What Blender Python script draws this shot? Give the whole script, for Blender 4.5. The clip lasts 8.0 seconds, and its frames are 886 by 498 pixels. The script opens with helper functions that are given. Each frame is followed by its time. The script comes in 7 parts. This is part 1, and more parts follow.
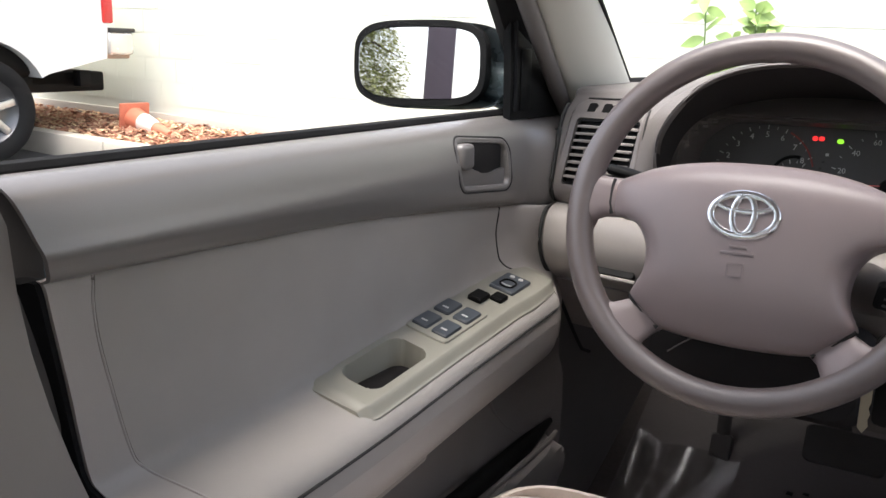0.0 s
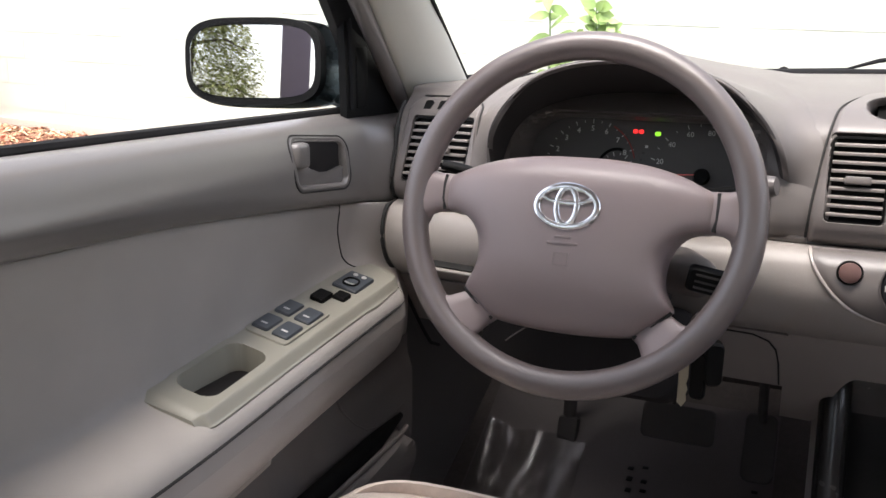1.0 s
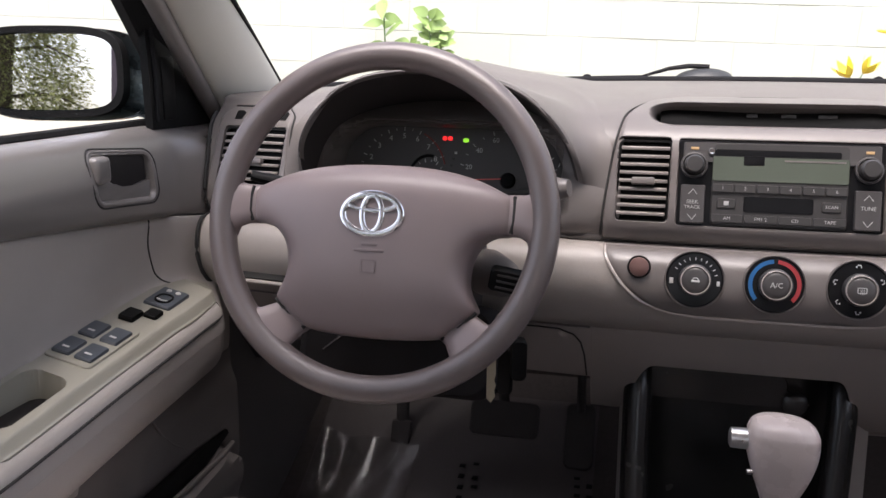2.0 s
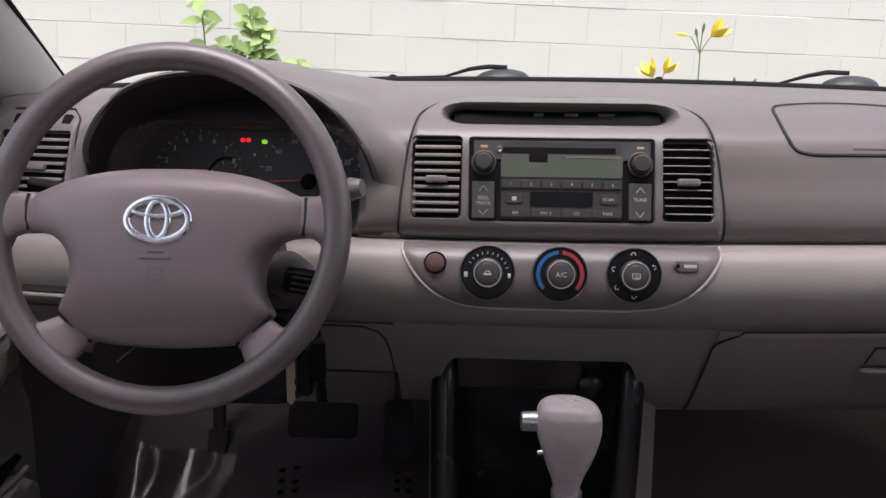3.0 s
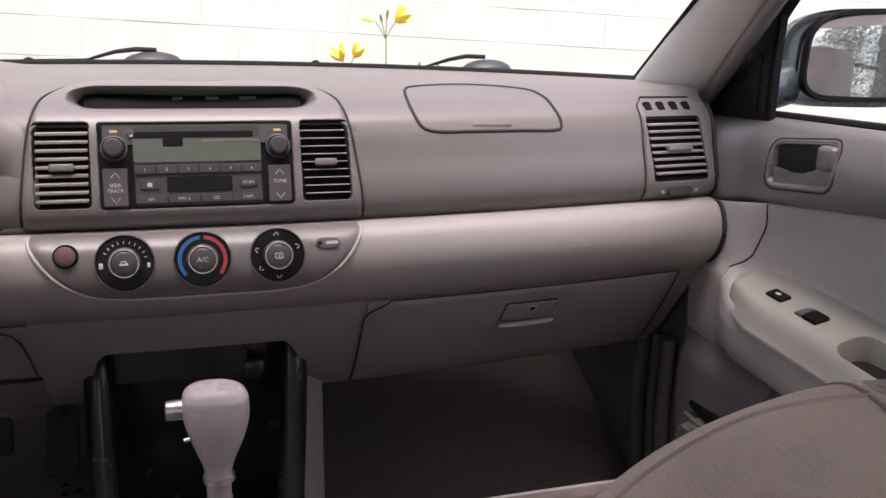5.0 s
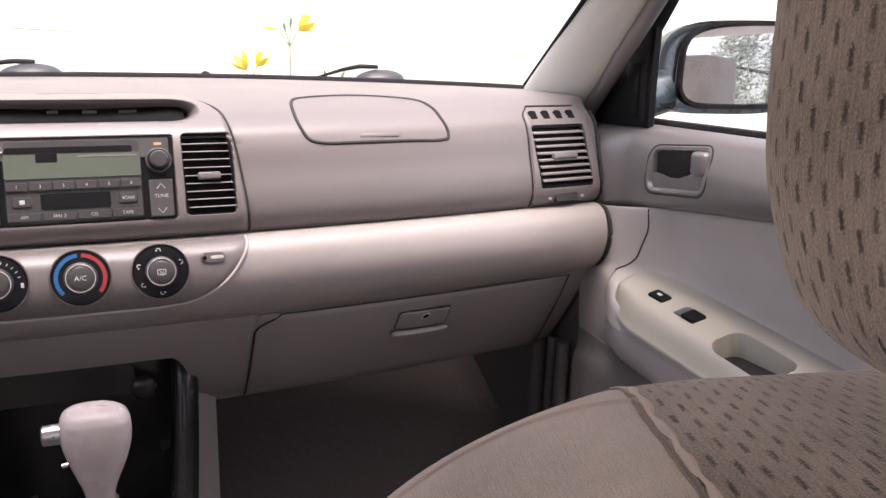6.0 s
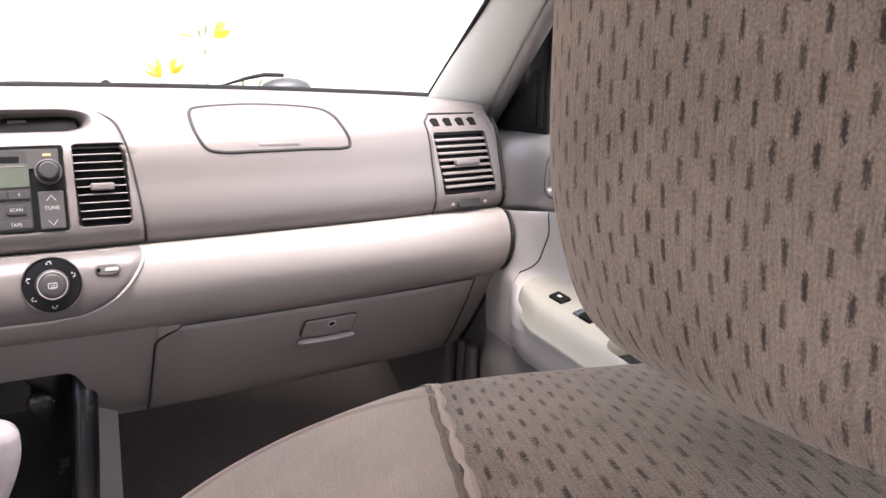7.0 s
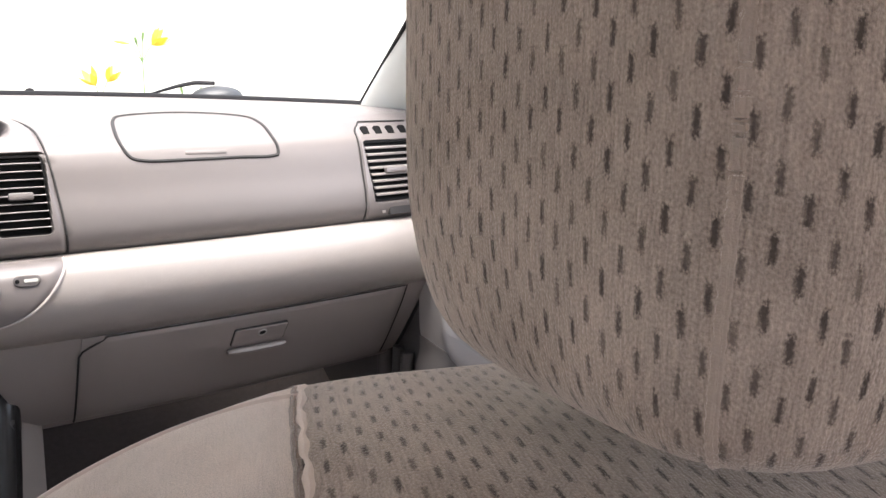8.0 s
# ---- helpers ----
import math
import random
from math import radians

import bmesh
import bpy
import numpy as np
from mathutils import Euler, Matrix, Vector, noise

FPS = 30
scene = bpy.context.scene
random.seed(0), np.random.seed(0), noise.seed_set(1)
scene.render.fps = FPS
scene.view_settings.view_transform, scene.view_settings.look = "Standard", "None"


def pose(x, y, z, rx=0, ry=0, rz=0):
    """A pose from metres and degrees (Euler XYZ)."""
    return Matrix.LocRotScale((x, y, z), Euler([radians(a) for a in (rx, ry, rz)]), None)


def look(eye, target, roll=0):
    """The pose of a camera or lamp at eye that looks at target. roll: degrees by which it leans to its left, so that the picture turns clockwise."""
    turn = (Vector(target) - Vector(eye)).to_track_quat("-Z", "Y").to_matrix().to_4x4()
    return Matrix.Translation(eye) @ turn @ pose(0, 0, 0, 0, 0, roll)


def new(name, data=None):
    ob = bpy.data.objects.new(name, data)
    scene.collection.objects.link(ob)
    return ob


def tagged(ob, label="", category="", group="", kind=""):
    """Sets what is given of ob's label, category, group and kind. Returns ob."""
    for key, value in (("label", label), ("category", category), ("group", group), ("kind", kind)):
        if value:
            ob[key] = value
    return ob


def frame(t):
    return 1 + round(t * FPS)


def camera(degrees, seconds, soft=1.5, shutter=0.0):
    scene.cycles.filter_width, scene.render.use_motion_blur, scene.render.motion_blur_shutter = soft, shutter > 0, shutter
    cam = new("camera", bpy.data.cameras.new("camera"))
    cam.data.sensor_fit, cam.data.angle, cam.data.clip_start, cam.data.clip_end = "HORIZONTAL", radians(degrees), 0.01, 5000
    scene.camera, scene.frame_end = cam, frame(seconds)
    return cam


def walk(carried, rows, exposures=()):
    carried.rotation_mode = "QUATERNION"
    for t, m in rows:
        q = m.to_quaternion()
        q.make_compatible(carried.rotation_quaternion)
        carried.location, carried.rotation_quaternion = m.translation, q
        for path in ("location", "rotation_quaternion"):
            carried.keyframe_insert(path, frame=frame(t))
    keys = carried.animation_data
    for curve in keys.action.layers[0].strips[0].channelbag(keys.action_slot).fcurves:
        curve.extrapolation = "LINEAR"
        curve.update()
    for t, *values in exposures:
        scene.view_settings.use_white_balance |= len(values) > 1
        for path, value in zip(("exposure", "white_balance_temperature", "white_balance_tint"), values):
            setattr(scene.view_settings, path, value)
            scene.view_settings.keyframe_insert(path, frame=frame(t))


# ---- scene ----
cam = camera(55.59, 8.0)
ROWS = [
    (0.0, -0.2078, -0.9362, 1.0986, 76.72, -0.40, 33.40),
    (0.5, -0.1961, -0.9294, 1.0978, 76.50, -0.37, 28.71),
    (1.0, -0.1804, -0.9239, 1.0999, 76.59, -0.29, 23.99),
    (1.5, -0.1591, -0.9195, 1.1017, 76.88, -0.18, 18.94),
    (3.0, -0.0902, -0.9165, 1.1060, 77.07, -0.48, 2.62),
    (3.5, -0.0653, -0.9219, 1.1050, 76.87, -0.54, -2.91),
    (4.0, -0.0446, -0.9288, 1.1043, 76.60, -0.86, -8.07),
    (4.5, -0.0254, -0.9339, 1.1031, 76.32, -0.98, -12.82),
    (6.0, 0.0200, -0.9564, 1.1104, 76.87, -0.78, -22.54),
    (6.5, 0.0343, -0.9678, 1.1126, 77.10, -0.81, -25.20),
    (7.0, 0.0456, -0.9808, 1.1135, 77.36, -0.73, -27.51),
    (7.5, 0.0541, -0.9936, 1.1150, 77.69, -0.60, -29.30),
    (8.0, 0.0629, -1.0000, 1.1144, 77.92, -0.79, -31.09),
]
EXPOSURES = [(0.0, 1.9, 6550, 12), (1.5, 1.8, 6600, 16), (3.0, 1.12, 6400, 23), (4.5, 1.30, 6500, 25), (6.0, 2.1, 6780, 25), (7.0, 2.75, 6600, 20), (7.5, 2.8, 6600, 18), (8.0, 2.65, 6550, 15)]
walk(cam, [(t, pose(x, y, z, rx, ry, rz)) for t, x, y, z, rx, ry, rz in ROWS], EXPOSURES)

# ---- light ----
world = bpy.data.worlds.new("sky")
scene.world = world
world.use_nodes = True
wn = world.node_tree.nodes
sky = wn.new("ShaderNodeTexSky")
sky.sky_type = 'NISHITA'
sky.sun_disc = False
sky.sun_elevation, sky.sun_rotation = radians(70), radians(168)
sky.air_density, sky.dust_density = 1.0, 4.0
haze = wn.new("ShaderNodeHueSaturation")
haze.inputs["Saturation"].default_value = 0.6
world.node_tree.links.new(sky.outputs[0], haze.inputs["Color"])
world.node_tree.links.new(haze.outputs[0], wn["Background"].inputs[0])
wn["Background"].inputs[1].default_value = 0.15
sun = new("sun", bpy.data.lights.new("sun", "SUN"))
sun.data.energy, sun.data.angle, sun.data.color = 1.4, radians(35), (1.0, 0.97, 0.92)
sun.matrix_world = look((0, 0, 12), (0.9, 2.6, 4.5))


# ---- materials ----
def material(name, color, rough=0.5, metal=0.0, vary=0.12, scale=30.0, bump=0.0, bump_scale=600.0, dark=None, coat=0.0, spec=0.5):
    """A surface with broad variation, fine grain and relief, in real-world size."""
    m = bpy.data.materials.new(name)
    m.use_nodes = True
    n, l = m.node_tree.nodes, m.node_tree.links
    b = n["Principled BSDF"]
    b.inputs["Roughness"].default_value, b.inputs["Metallic"].default_value = rough, metal
    b.inputs["Coat Weight"].default_value = coat
    b.inputs["Specular IOR Level"].default_value = spec
    co = n.new("ShaderNodeTexCoord")
    a = n.new("ShaderNodeTexNoise")
    a.inputs["Scale"].default_value, a.inputs["Detail"].default_value = scale, 6
    l.new(co.outputs["Object"], a.inputs["Vector"])
    fine = n.new("ShaderNodeTexNoise")
    fine.inputs["Scale"].default_value, fine.inputs["Detail"].default_value = bump_scale, 2
    l.new(co.outputs["Object"], fine.inputs["Vector"])
    mix = n.new("ShaderNodeMix")
    mix.data_type = 'RGBA'
    lo = dark or [c * (1 - vary) for c in color]
    hi = [min(1, c * (1 + vary)) for c in color] if not dark else color
    mix.inputs["A"].default_value, mix.inputs["B"].default_value = (*lo, 1), (*hi, 1)
    add = n.new("ShaderNodeMath")
    add.operation = 'MULTIPLY_ADD'
    add.inputs[1].default_value, add.inputs[2].default_value = 0.4, 0.0
    l.new(fine.outputs["Fac"], add.inputs[0])
    add2 = n.new("ShaderNodeMath")
    add2.operation = 'MULTIPLY_ADD'
    add2.inputs[1].default_value = 0.6
    l.new(a.outputs["Fac"], add2.inputs[0])
    l.new(add.outputs[0], add2.inputs[2])
    l.new(add2.outputs[0], mix.inputs["Factor"])
    l.new(mix.outputs["Result"], b.inputs["Base Color"])
    ro = n.new("ShaderNodeMath")
    ro.operation = 'MULTIPLY_ADD'
    ro.inputs[1].default_value, ro.inputs[2].default_value = 0.16, rough - 0.08
    l.new(a.outputs["Fac"], ro.inputs[0])
    l.new(ro.outputs[0], b.inputs["Roughness"])
    if bump:
        bp = n.new("ShaderNodeBump")
        bp.inputs["Strength"].default_value, bp.inputs["Distance"].default_value = bump, 0.0006
        l.new(fine.outputs["Fac"], bp.inputs["Height"])
        l.new(bp.outputs[0], b.inputs["Normal"])
    return m


def glowing(name, color, power):
    m = bpy.data.materials.new(name)
    m.use_nodes = True
    b = m.node_tree.nodes["Principled BSDF"]
    b.inputs["Base Color"].default_value = (*color, 1)
    b.inputs["Emission Color"].default_value, b.inputs["Emission Strength"].default_value = (*color, 1), power
    return m


def pane(name, tint=(0.975, 0.985, 0.98), gain=0.25, base=0.008, rough=0.02):
    """Clear glass: lets the view through and mirrors by its angle."""
    m = bpy.data.materials.new(name)
    m.use_nodes = True
    n, l = m.node_tree.nodes, m.node_tree.links
    tr, gl, mx, lw = n.new("ShaderNodeBsdfTransparent"), n.new("ShaderNodeBsdfGlossy"), n.new("ShaderNodeMixShader"), n.new("ShaderNodeLayerWeight")
    tr.inputs[0].default_value = (*tint, 1)
    gl.inputs["Roughness"].default_value = rough
    lw.inputs[0].default_value = 0.5
    pw, sc = n.new("ShaderNodeMath"), n.new("ShaderNodeMath")
    pw.operation, sc.operation = 'POWER', 'MULTIPLY_ADD'
    pw.inputs[1].default_value, sc.inputs[1].default_value, sc.inputs[2].default_value = 5.0, gain, base
    l.new(lw.outputs["Facing"], pw.inputs[0]); l.new(pw.outputs[0], sc.inputs[0])
    l.new(sc.outputs[0], mx.inputs[0]); l.new(tr.outputs[0], mx.inputs[1]); l.new(gl.outputs[0], mx.inputs[2])
    l.new(mx.outputs[0], n["Material Output"].inputs[0])
    return m


def velour(name, base, dash, pattern=True):
    """Napped, finely ribbed seat cloth; soft woven dark dashes in staggered columns run along v of the cloth's own metres."""
    m = bpy.data.materials.new(name)
    m.use_nodes = True
    n, l = m.node_tree.nodes, m.node_tree.links
    b = n["Principled BSDF"]
    b.inputs["Roughness"].default_value = 0.95
    b.inputs["Specular IOR Level"].default_value = 0.08
    b.inputs["Sheen Weight"].default_value, b.inputs["Sheen Roughness"].default_value = (0.7 if pattern else 1.0), 0.3
    b.inputs["Sheen Tint"].default_value = (0.95, 0.85, 0.78, 1)
    uv = n.new("ShaderNodeUVMap")
    sep = n.new("ShaderNodeSeparateXYZ")
    l.new(uv.outputs[0], sep.inputs[0])

    def op(kind, x, y=None, z=None):
        k = n.new("ShaderNodeMath")
        k.operation = kind
        for i, val in enumerate((x, y, z)):
            if val is None:
                continue
            if isinstance(val, (int, float)):
                k.inputs[i].default_value = val
            else:
                l.new(val, k.inputs[i])
        return k.outputs[0]

    def grain(scale, detail, along=1.0):
        t, mp = n.new("ShaderNodeTexNoise"), n.new("ShaderNodeMapping")
        t.inputs["Scale"].default_value, t.inputs["Detail"].default_value = scale, detail
        mp.inputs["Scale"].default_value = (1.0, along, 1.0)
        l.new(uv.outputs[0], mp.inputs[0]); l.new(mp.outputs[0], t.inputs["Vector"])
        return t.outputs["Fac"]

    def step(src, lo, hi, a, z):
        g = n.new("ShaderNodeMapRange")
        g.interpolation_type = 'SMOOTHSTEP'
        for key, val in (("From Min", lo), ("From Max", hi), ("To Min", a), ("To Max", z)):
            g.inputs[key].default_value = val
        l.new(src, g.inputs["Value"])
        return g.outputs[0]

    pile, wale, wob, broad = grain(1700 if pattern else 2600, 3, 0.7), grain(1300, 2, 0.08), grain(420, 3, 0.5), grain(28, 4)
    tone = op('ADD', op('MULTIPLY_ADD', pile, 1.4, -0.45), op('ADD', op('MULTIPLY_ADD', wale, 1.0 if pattern else 0.3, -0.50 if pattern else -0.15), op('MULTIPLY_ADD', broad, 0.9, -0.20)))
    cloth = n.new("ShaderNodeMix")
    cloth.data_type = 'RGBA'
    cloth.clamp_factor = True
    cloth.inputs["A"].default_value = (*[c * k for c, k in zip(base, (0.56, 0.55, 0.55))], 1)
    cloth.inputs["B"].default_value = (*[min(1, c * 1.36) for c in base], 1)
    l.new(tone, cloth.inputs["Factor"])
    top = cloth.outputs["Result"]
    if pattern:
        col = op('DIVIDE', op('MULTIPLY_ADD', wob, 0.0010, sep.outputs[0]), 0.0047)
        cell = op('FLOOR', col)
        fx = op('ABSOLUTE', op('SUBTRACT', op('FRACT', col), 0.5))
        odd = op('FRACT', op('MULTIPLY', cell, 0.5))
        hop = op('FRACT', op('MULTIPLY', op('SINE', op('MULTIPLY', cell, 12.9)), 43.7))
        row = op('ADD', op('DIVIDE', sep.outputs[1], 0.0116), op('ADD', odd, op('MULTIPLY', hop, 0.14)))
        fy = op('ABSOLUTE', op('SUBTRACT', op('FRACT', row), 0.5))
        ex = op('MULTIPLY_ADD', op('SUBTRACT', pile, 0.5), 0.20, fx)
        ey = op('MULTIPLY_ADD', op('SUBTRACT', pile, 0.5), 0.35, fy)
        inside = op('MULTIPLY', step(ex, 0.04, 0.25, 1.0, 0.0), step(ey, 0.13, 0.31, 1.0, 0.0))
        seed = op('FRACT', op('MULTIPLY', op('SINE', op('ADD', op('MULTIPLY', cell, 7.3), op('MULTIPLY', op('FLOOR', row), 3.1))), 91.7))
        k = op('MINIMUM', op('MULTIPLY', inside, op('MULTIPLY_ADD', seed, 0.35, op('MULTIPLY_ADD', wob, 0.7, 0.28))), 0.9)
        mixd = n.new("ShaderNodeMix")
        mixd.data_type = 'RGBA'
        mixd.inputs["B"].default_value = (*dash, 1)
        l.new(k, mixd.inputs["Factor"]); l.new(top, mixd.inputs["A"])
        top = mixd.outputs["Result"]
    l.new(top, b.inputs["Base Color"])
    bp = n.new("ShaderNodeBump")
    bp.inputs["Strength"].default_value, bp.inputs["Distance"].default_value = 0.6, 0.0010
    l.new(op('ADD', pile, op('MULTIPLY', wale, 0.6)), bp.inputs["Height"]); l.new(bp.outputs[0], b.inputs["Normal"])
    return m


M_UPPER = material("vinyl_taupe_dark", (0.140, 0.125, 0.117), 0.42, vary=0.06, scale=9, bump=0.35, bump_scale=1500)
M_LOWER = material("vinyl_taupe_light", (0.300, 0.272, 0.250), 0.38, vary=0.05, scale=9, bump=0.35, bump_scale=1500)
M_STACK = material("plastic_taupe_smooth", (0.150, 0.134, 0.126), 0.36, vary=0.05, scale=14, bump=0.12, bump_scale=1800)
M_DOOR_UP = material("door_vinyl_grey", (0.150, 0.138, 0.130), 0.31, vary=0.06, scale=8, bump=0.25, bump_scale=1500, spec=0.85)
M_DOOR_LOW = material("door_vinyl_light", (0.400, 0.368, 0.340), 0.42, vary=0.06, scale=8, bump=0.35, bump_scale=1500)
M_INSERT = material("door_cloth_grey", (0.385, 0.358, 0.328), 0.9, vary=0.14, scale=16, bump=0.5, bump_scale=2200, spec=0.2)
M_BEZEL = material("plastic_stone", (0.300, 0.288, 0.240), 0.36, vary=0.04, scale=20, bump=0.1, bump_scale=1800)
M_WHEEL = material("wheel_urethane", (0.270, 0.218, 0.214), 0.34, vary=0.07, scale=20, bump=0.25, bump_scale=1900)
# same urethane as M_WHEEL with a worn gloss, its colour darkened for backlit shade
M_RIM = material("rim_urethane_worn_shaded", (0.145, 0.118, 0.111), 0.33, vary=0.05, scale=12, bump=0.3, bump_scale=1700, spec=0.9)
M_PILLAR = material("pillar_plastic", (0.580, 0.580, 0.525), 0.55, vary=0.05, scale=12, bump=0.25, bump_scale=1500)
M_BLACK = material("black_plastic", (0.007, 0.007, 0.007), 0.5, vary=0.2, scale=40, bump=0.15, spec=0.10)
M_CONSOLE = material("console_black", (0.016, 0.016, 0.016), 0.24, vary=0.2, scale=30, bump=0.15)
M_GLOSS = material("gloss_black", (0.008, 0.008, 0.009), 0.34, vary=0.2, scale=40, coat=0.08, spec=0.2)
M_RUBBER = material("black_rubber", (0.010, 0.010, 0.011), 0.8, vary=0.25, scale=60, bump=0.2, spec=0.2)
M_EMBOSS = material("wheel_emboss", (0.228, 0.184, 0.181), 0.4, vary=0.05, scale=20)
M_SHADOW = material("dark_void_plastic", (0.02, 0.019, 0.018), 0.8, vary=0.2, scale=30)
M_PEDAL = material("pedal_rubber", (0.062, 0.055, 0.053), 0.8, vary=0.2, scale=60, bump=0.2, spec=0.3)
M_CHROME = material("chrome", (0.86, 0.86, 0.87), 0.17, metal=1.0, vary=0.04, scale=60)
M_SILVER = material("satin_silver", (0.62, 0.61, 0.60), 0.3, metal=0.8, vary=0.05, scale=60)
M_SILVER_EDGE = material("panel_edge_gloss", (0.42, 0.375, 0.345), 0.22, vary=0.05, scale=40, coat=0.4)
M_SHIFT = material("shift_knob_plastic", (0.540, 0.470, 0.440), 0.27, vary=0.05, scale=30, bump=0.08)
M_BUTTON = material("button_grey", (0.042, 0.040, 0.039), 0.42, vary=0.08, scale=60)
M_WHITE = material("marking_white", (0.600, 0.600, 0.585), 0.6, vary=0.05)
M_MARK = material("marking_grey", (0.42, 0.42, 0.41), 0.6, vary=0.05)
M_NUMERAL = material("gauge_white", (0.66, 0.66, 0.65), 0.6, vary=0.03)
M_RED = material("marking_red", (0.40, 0.045, 0.05), 0.5, vary=0.06)
M_BLUE = material("marking_blue", (0.02, 0.14, 0.36), 0.5, vary=0.06)
M_AMBER = material("marking_amber", (0.46, 0.30, 0.14), 0.5, vary=0.05)
M_HAZARD = material("hazard_brown", (0.16, 0.09, 0.08), 0.35, vary=0.08)
M_GAUGE = material("gauge_dark", (0.075, 0.072, 0.071), 0.5, vary=0.2, scale=30)
M_LCD = material("lcd_green", (0.092, 0.108, 0.086), 0.14, vary=0.08, scale=30)
M_SWITCH = material("switch_slate", (0.065, 0.075, 0.088), 0.32, vary=0.08, scale=60)
M_CARPET = material("carpet_grey", (0.088, 0.076, 0.072), 0.98, vary=0.35, scale=120, bump=1.0, bump_scale=900, spec=0.1)
M_PAPER = material("paper_mat", (0.086, 0.073, 0.070), 0.7, vary=0.15, scale=25, bump=0.3, bump_scale=200)
M_FILM = pane("plastic_film", (0.94, 0.94, 0.94), 0.4, 0.010, 0.08)
M_LINER = material("headliner_cloth", (0.600, 0.565, 0.552), 0.95, vary=0.06, scale=40, bump=0.4, spec=0.1)
M_PAINT = material("car_paint_slate", (0.065, 0.088, 0.098), 0.28, metal=0.35, vary=0.06, scale=50, coat=0.4)
M_MIRROR = material("mirror_silver", (0.88, 0.88, 0.88), 0.015, metal=1.0, vary=0.01, scale=5)
mirror_in = M_MIRROR.node_tree.nodes["Principled BSDF"].inputs["Roughness"]
M_MIRROR.node_tree.links.remove(mirror_in.links[0])
mirror_in.default_value = 0.012
M_SEAT = velour("seat_velour_dashed", (0.420, 0.336, 0.286), (0.060, 0.047, 0.043))
M_RIDGE = material("seat_velour_ridge", (0.440, 0.352, 0.300), 0.95, vary=0.2, scale=260, bump=0.6, bump_scale=2400, spec=0.1)
M_SIDE = velour("seat_velour_plain", (0.750, 0.612, 0.540), (0.1, 0.1, 0.1), pattern=False)
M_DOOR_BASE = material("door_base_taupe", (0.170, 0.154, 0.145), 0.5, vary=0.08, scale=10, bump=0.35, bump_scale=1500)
M_SEAM = material("seam_fold_velour", (0.26, 0.205, 0.180), 0.95, vary=0.3, scale=260, bump=0.6, bump_scale=2400, spec=0.1)
M_WELT = material("welt_velour", (0.700, 0.570, 0.500), 0.95, vary=0.12, scale=200, bump=0.5, bump_scale=2400, spec=0.1)
for soft in (M_RIDGE, M_SEAM, M_WELT):
    pile_in = soft.node_tree.nodes["Principled BSDF"].inputs
    pile_in["Sheen Weight"].default_value, pile_in["Sheen Roughness"].default_value, pile_in["Sheen Tint"].default_value = 0.8, 0.3, (0.95, 0.85, 0.78, 1)
# M_LOWER's vinyl, a little darker to hold the shade under the roll
M_APRON = material("vinyl_taupe_shade", (0.285, 0.255, 0.238), 0.45, vary=0.06, scale=9, bump=0.35, bump_scale=1500)
# albedo lowered so that footwell and jamb shade sits in the colour
M_KICK = material("kick_plastic_shaded", (0.105, 0.096, 0.091), 0.5, vary=0.08, scale=20, bump=0.2)
M_GLASS = pane("window_glass")
# made-up tint for the rear panes, set to hold back light from behind
M_TINT = pane("rear_glass_dimmed", (0.84, 0.86, 0.845))
M_ROCKER = material("rocker_grey", (0.064, 0.060, 0.059), 0.4, vary=0.06, scale=60)
M_CUSHION = velour("cushion_velour_pale", (0.66, 0.58, 0.52), (0.1, 0.1, 0.1), pattern=False)


# ---- building helpers ----
BASE = {}


def thing(name, label, category, at=(0, 0, 0), m=None, group="", kind=""):
    """An Empty at the base of a thing; m tilts the whole thing with its parts."""
    e = new(name)
    e.empty_display_size = 0.05
    e.matrix_basis = (m or Matrix()) @ Matrix.Translation(at)
    BASE[e.name] = Matrix.Translation(at).inverted()
    return tagged(e, label, category, group, kind)


def part(name, bm, mat, parent, label="", smooth=True, category="", kind=""):
    """Links a bmesh as one mesh object under a thing or under a part."""
    me = bpy.data.meshes.new(name)
    bmesh.ops.recalc_face_normals(bm, faces=bm.faces)
    bm.to_mesh(me)
    bm.free()
    me.materials.append(mat)
    me.shade_smooth() if smooth else me.shade_flat()
    if smooth:
        me.set_sharp_from_angle(angle=radians(38))
    ob = new(name, me)
    if parent is not None:
        ob.parent = parent
        ob.matrix_parent_inverse = BASE.get(parent.name, Matrix())
    return tagged(ob, label, category, "", kind)


def smooth(a, b, x):
    k = min(1, max(0, (x - a) / (b - a)))
    return k * k * (3 - 2 * k)


def rr(u, v, cu, cv, hu, hv, r, soft):
    """1 inside a rounded rectangle, fading to 0 over soft outside it."""
    dx, dy = abs(u - cu) - hu + r, abs(v - cv) - hv + r
    d = math.hypot(max(dx, 0), max(dy, 0)) + min(max(dx, dy), 0) - r
    return 1 - smooth(-soft, 0, d)


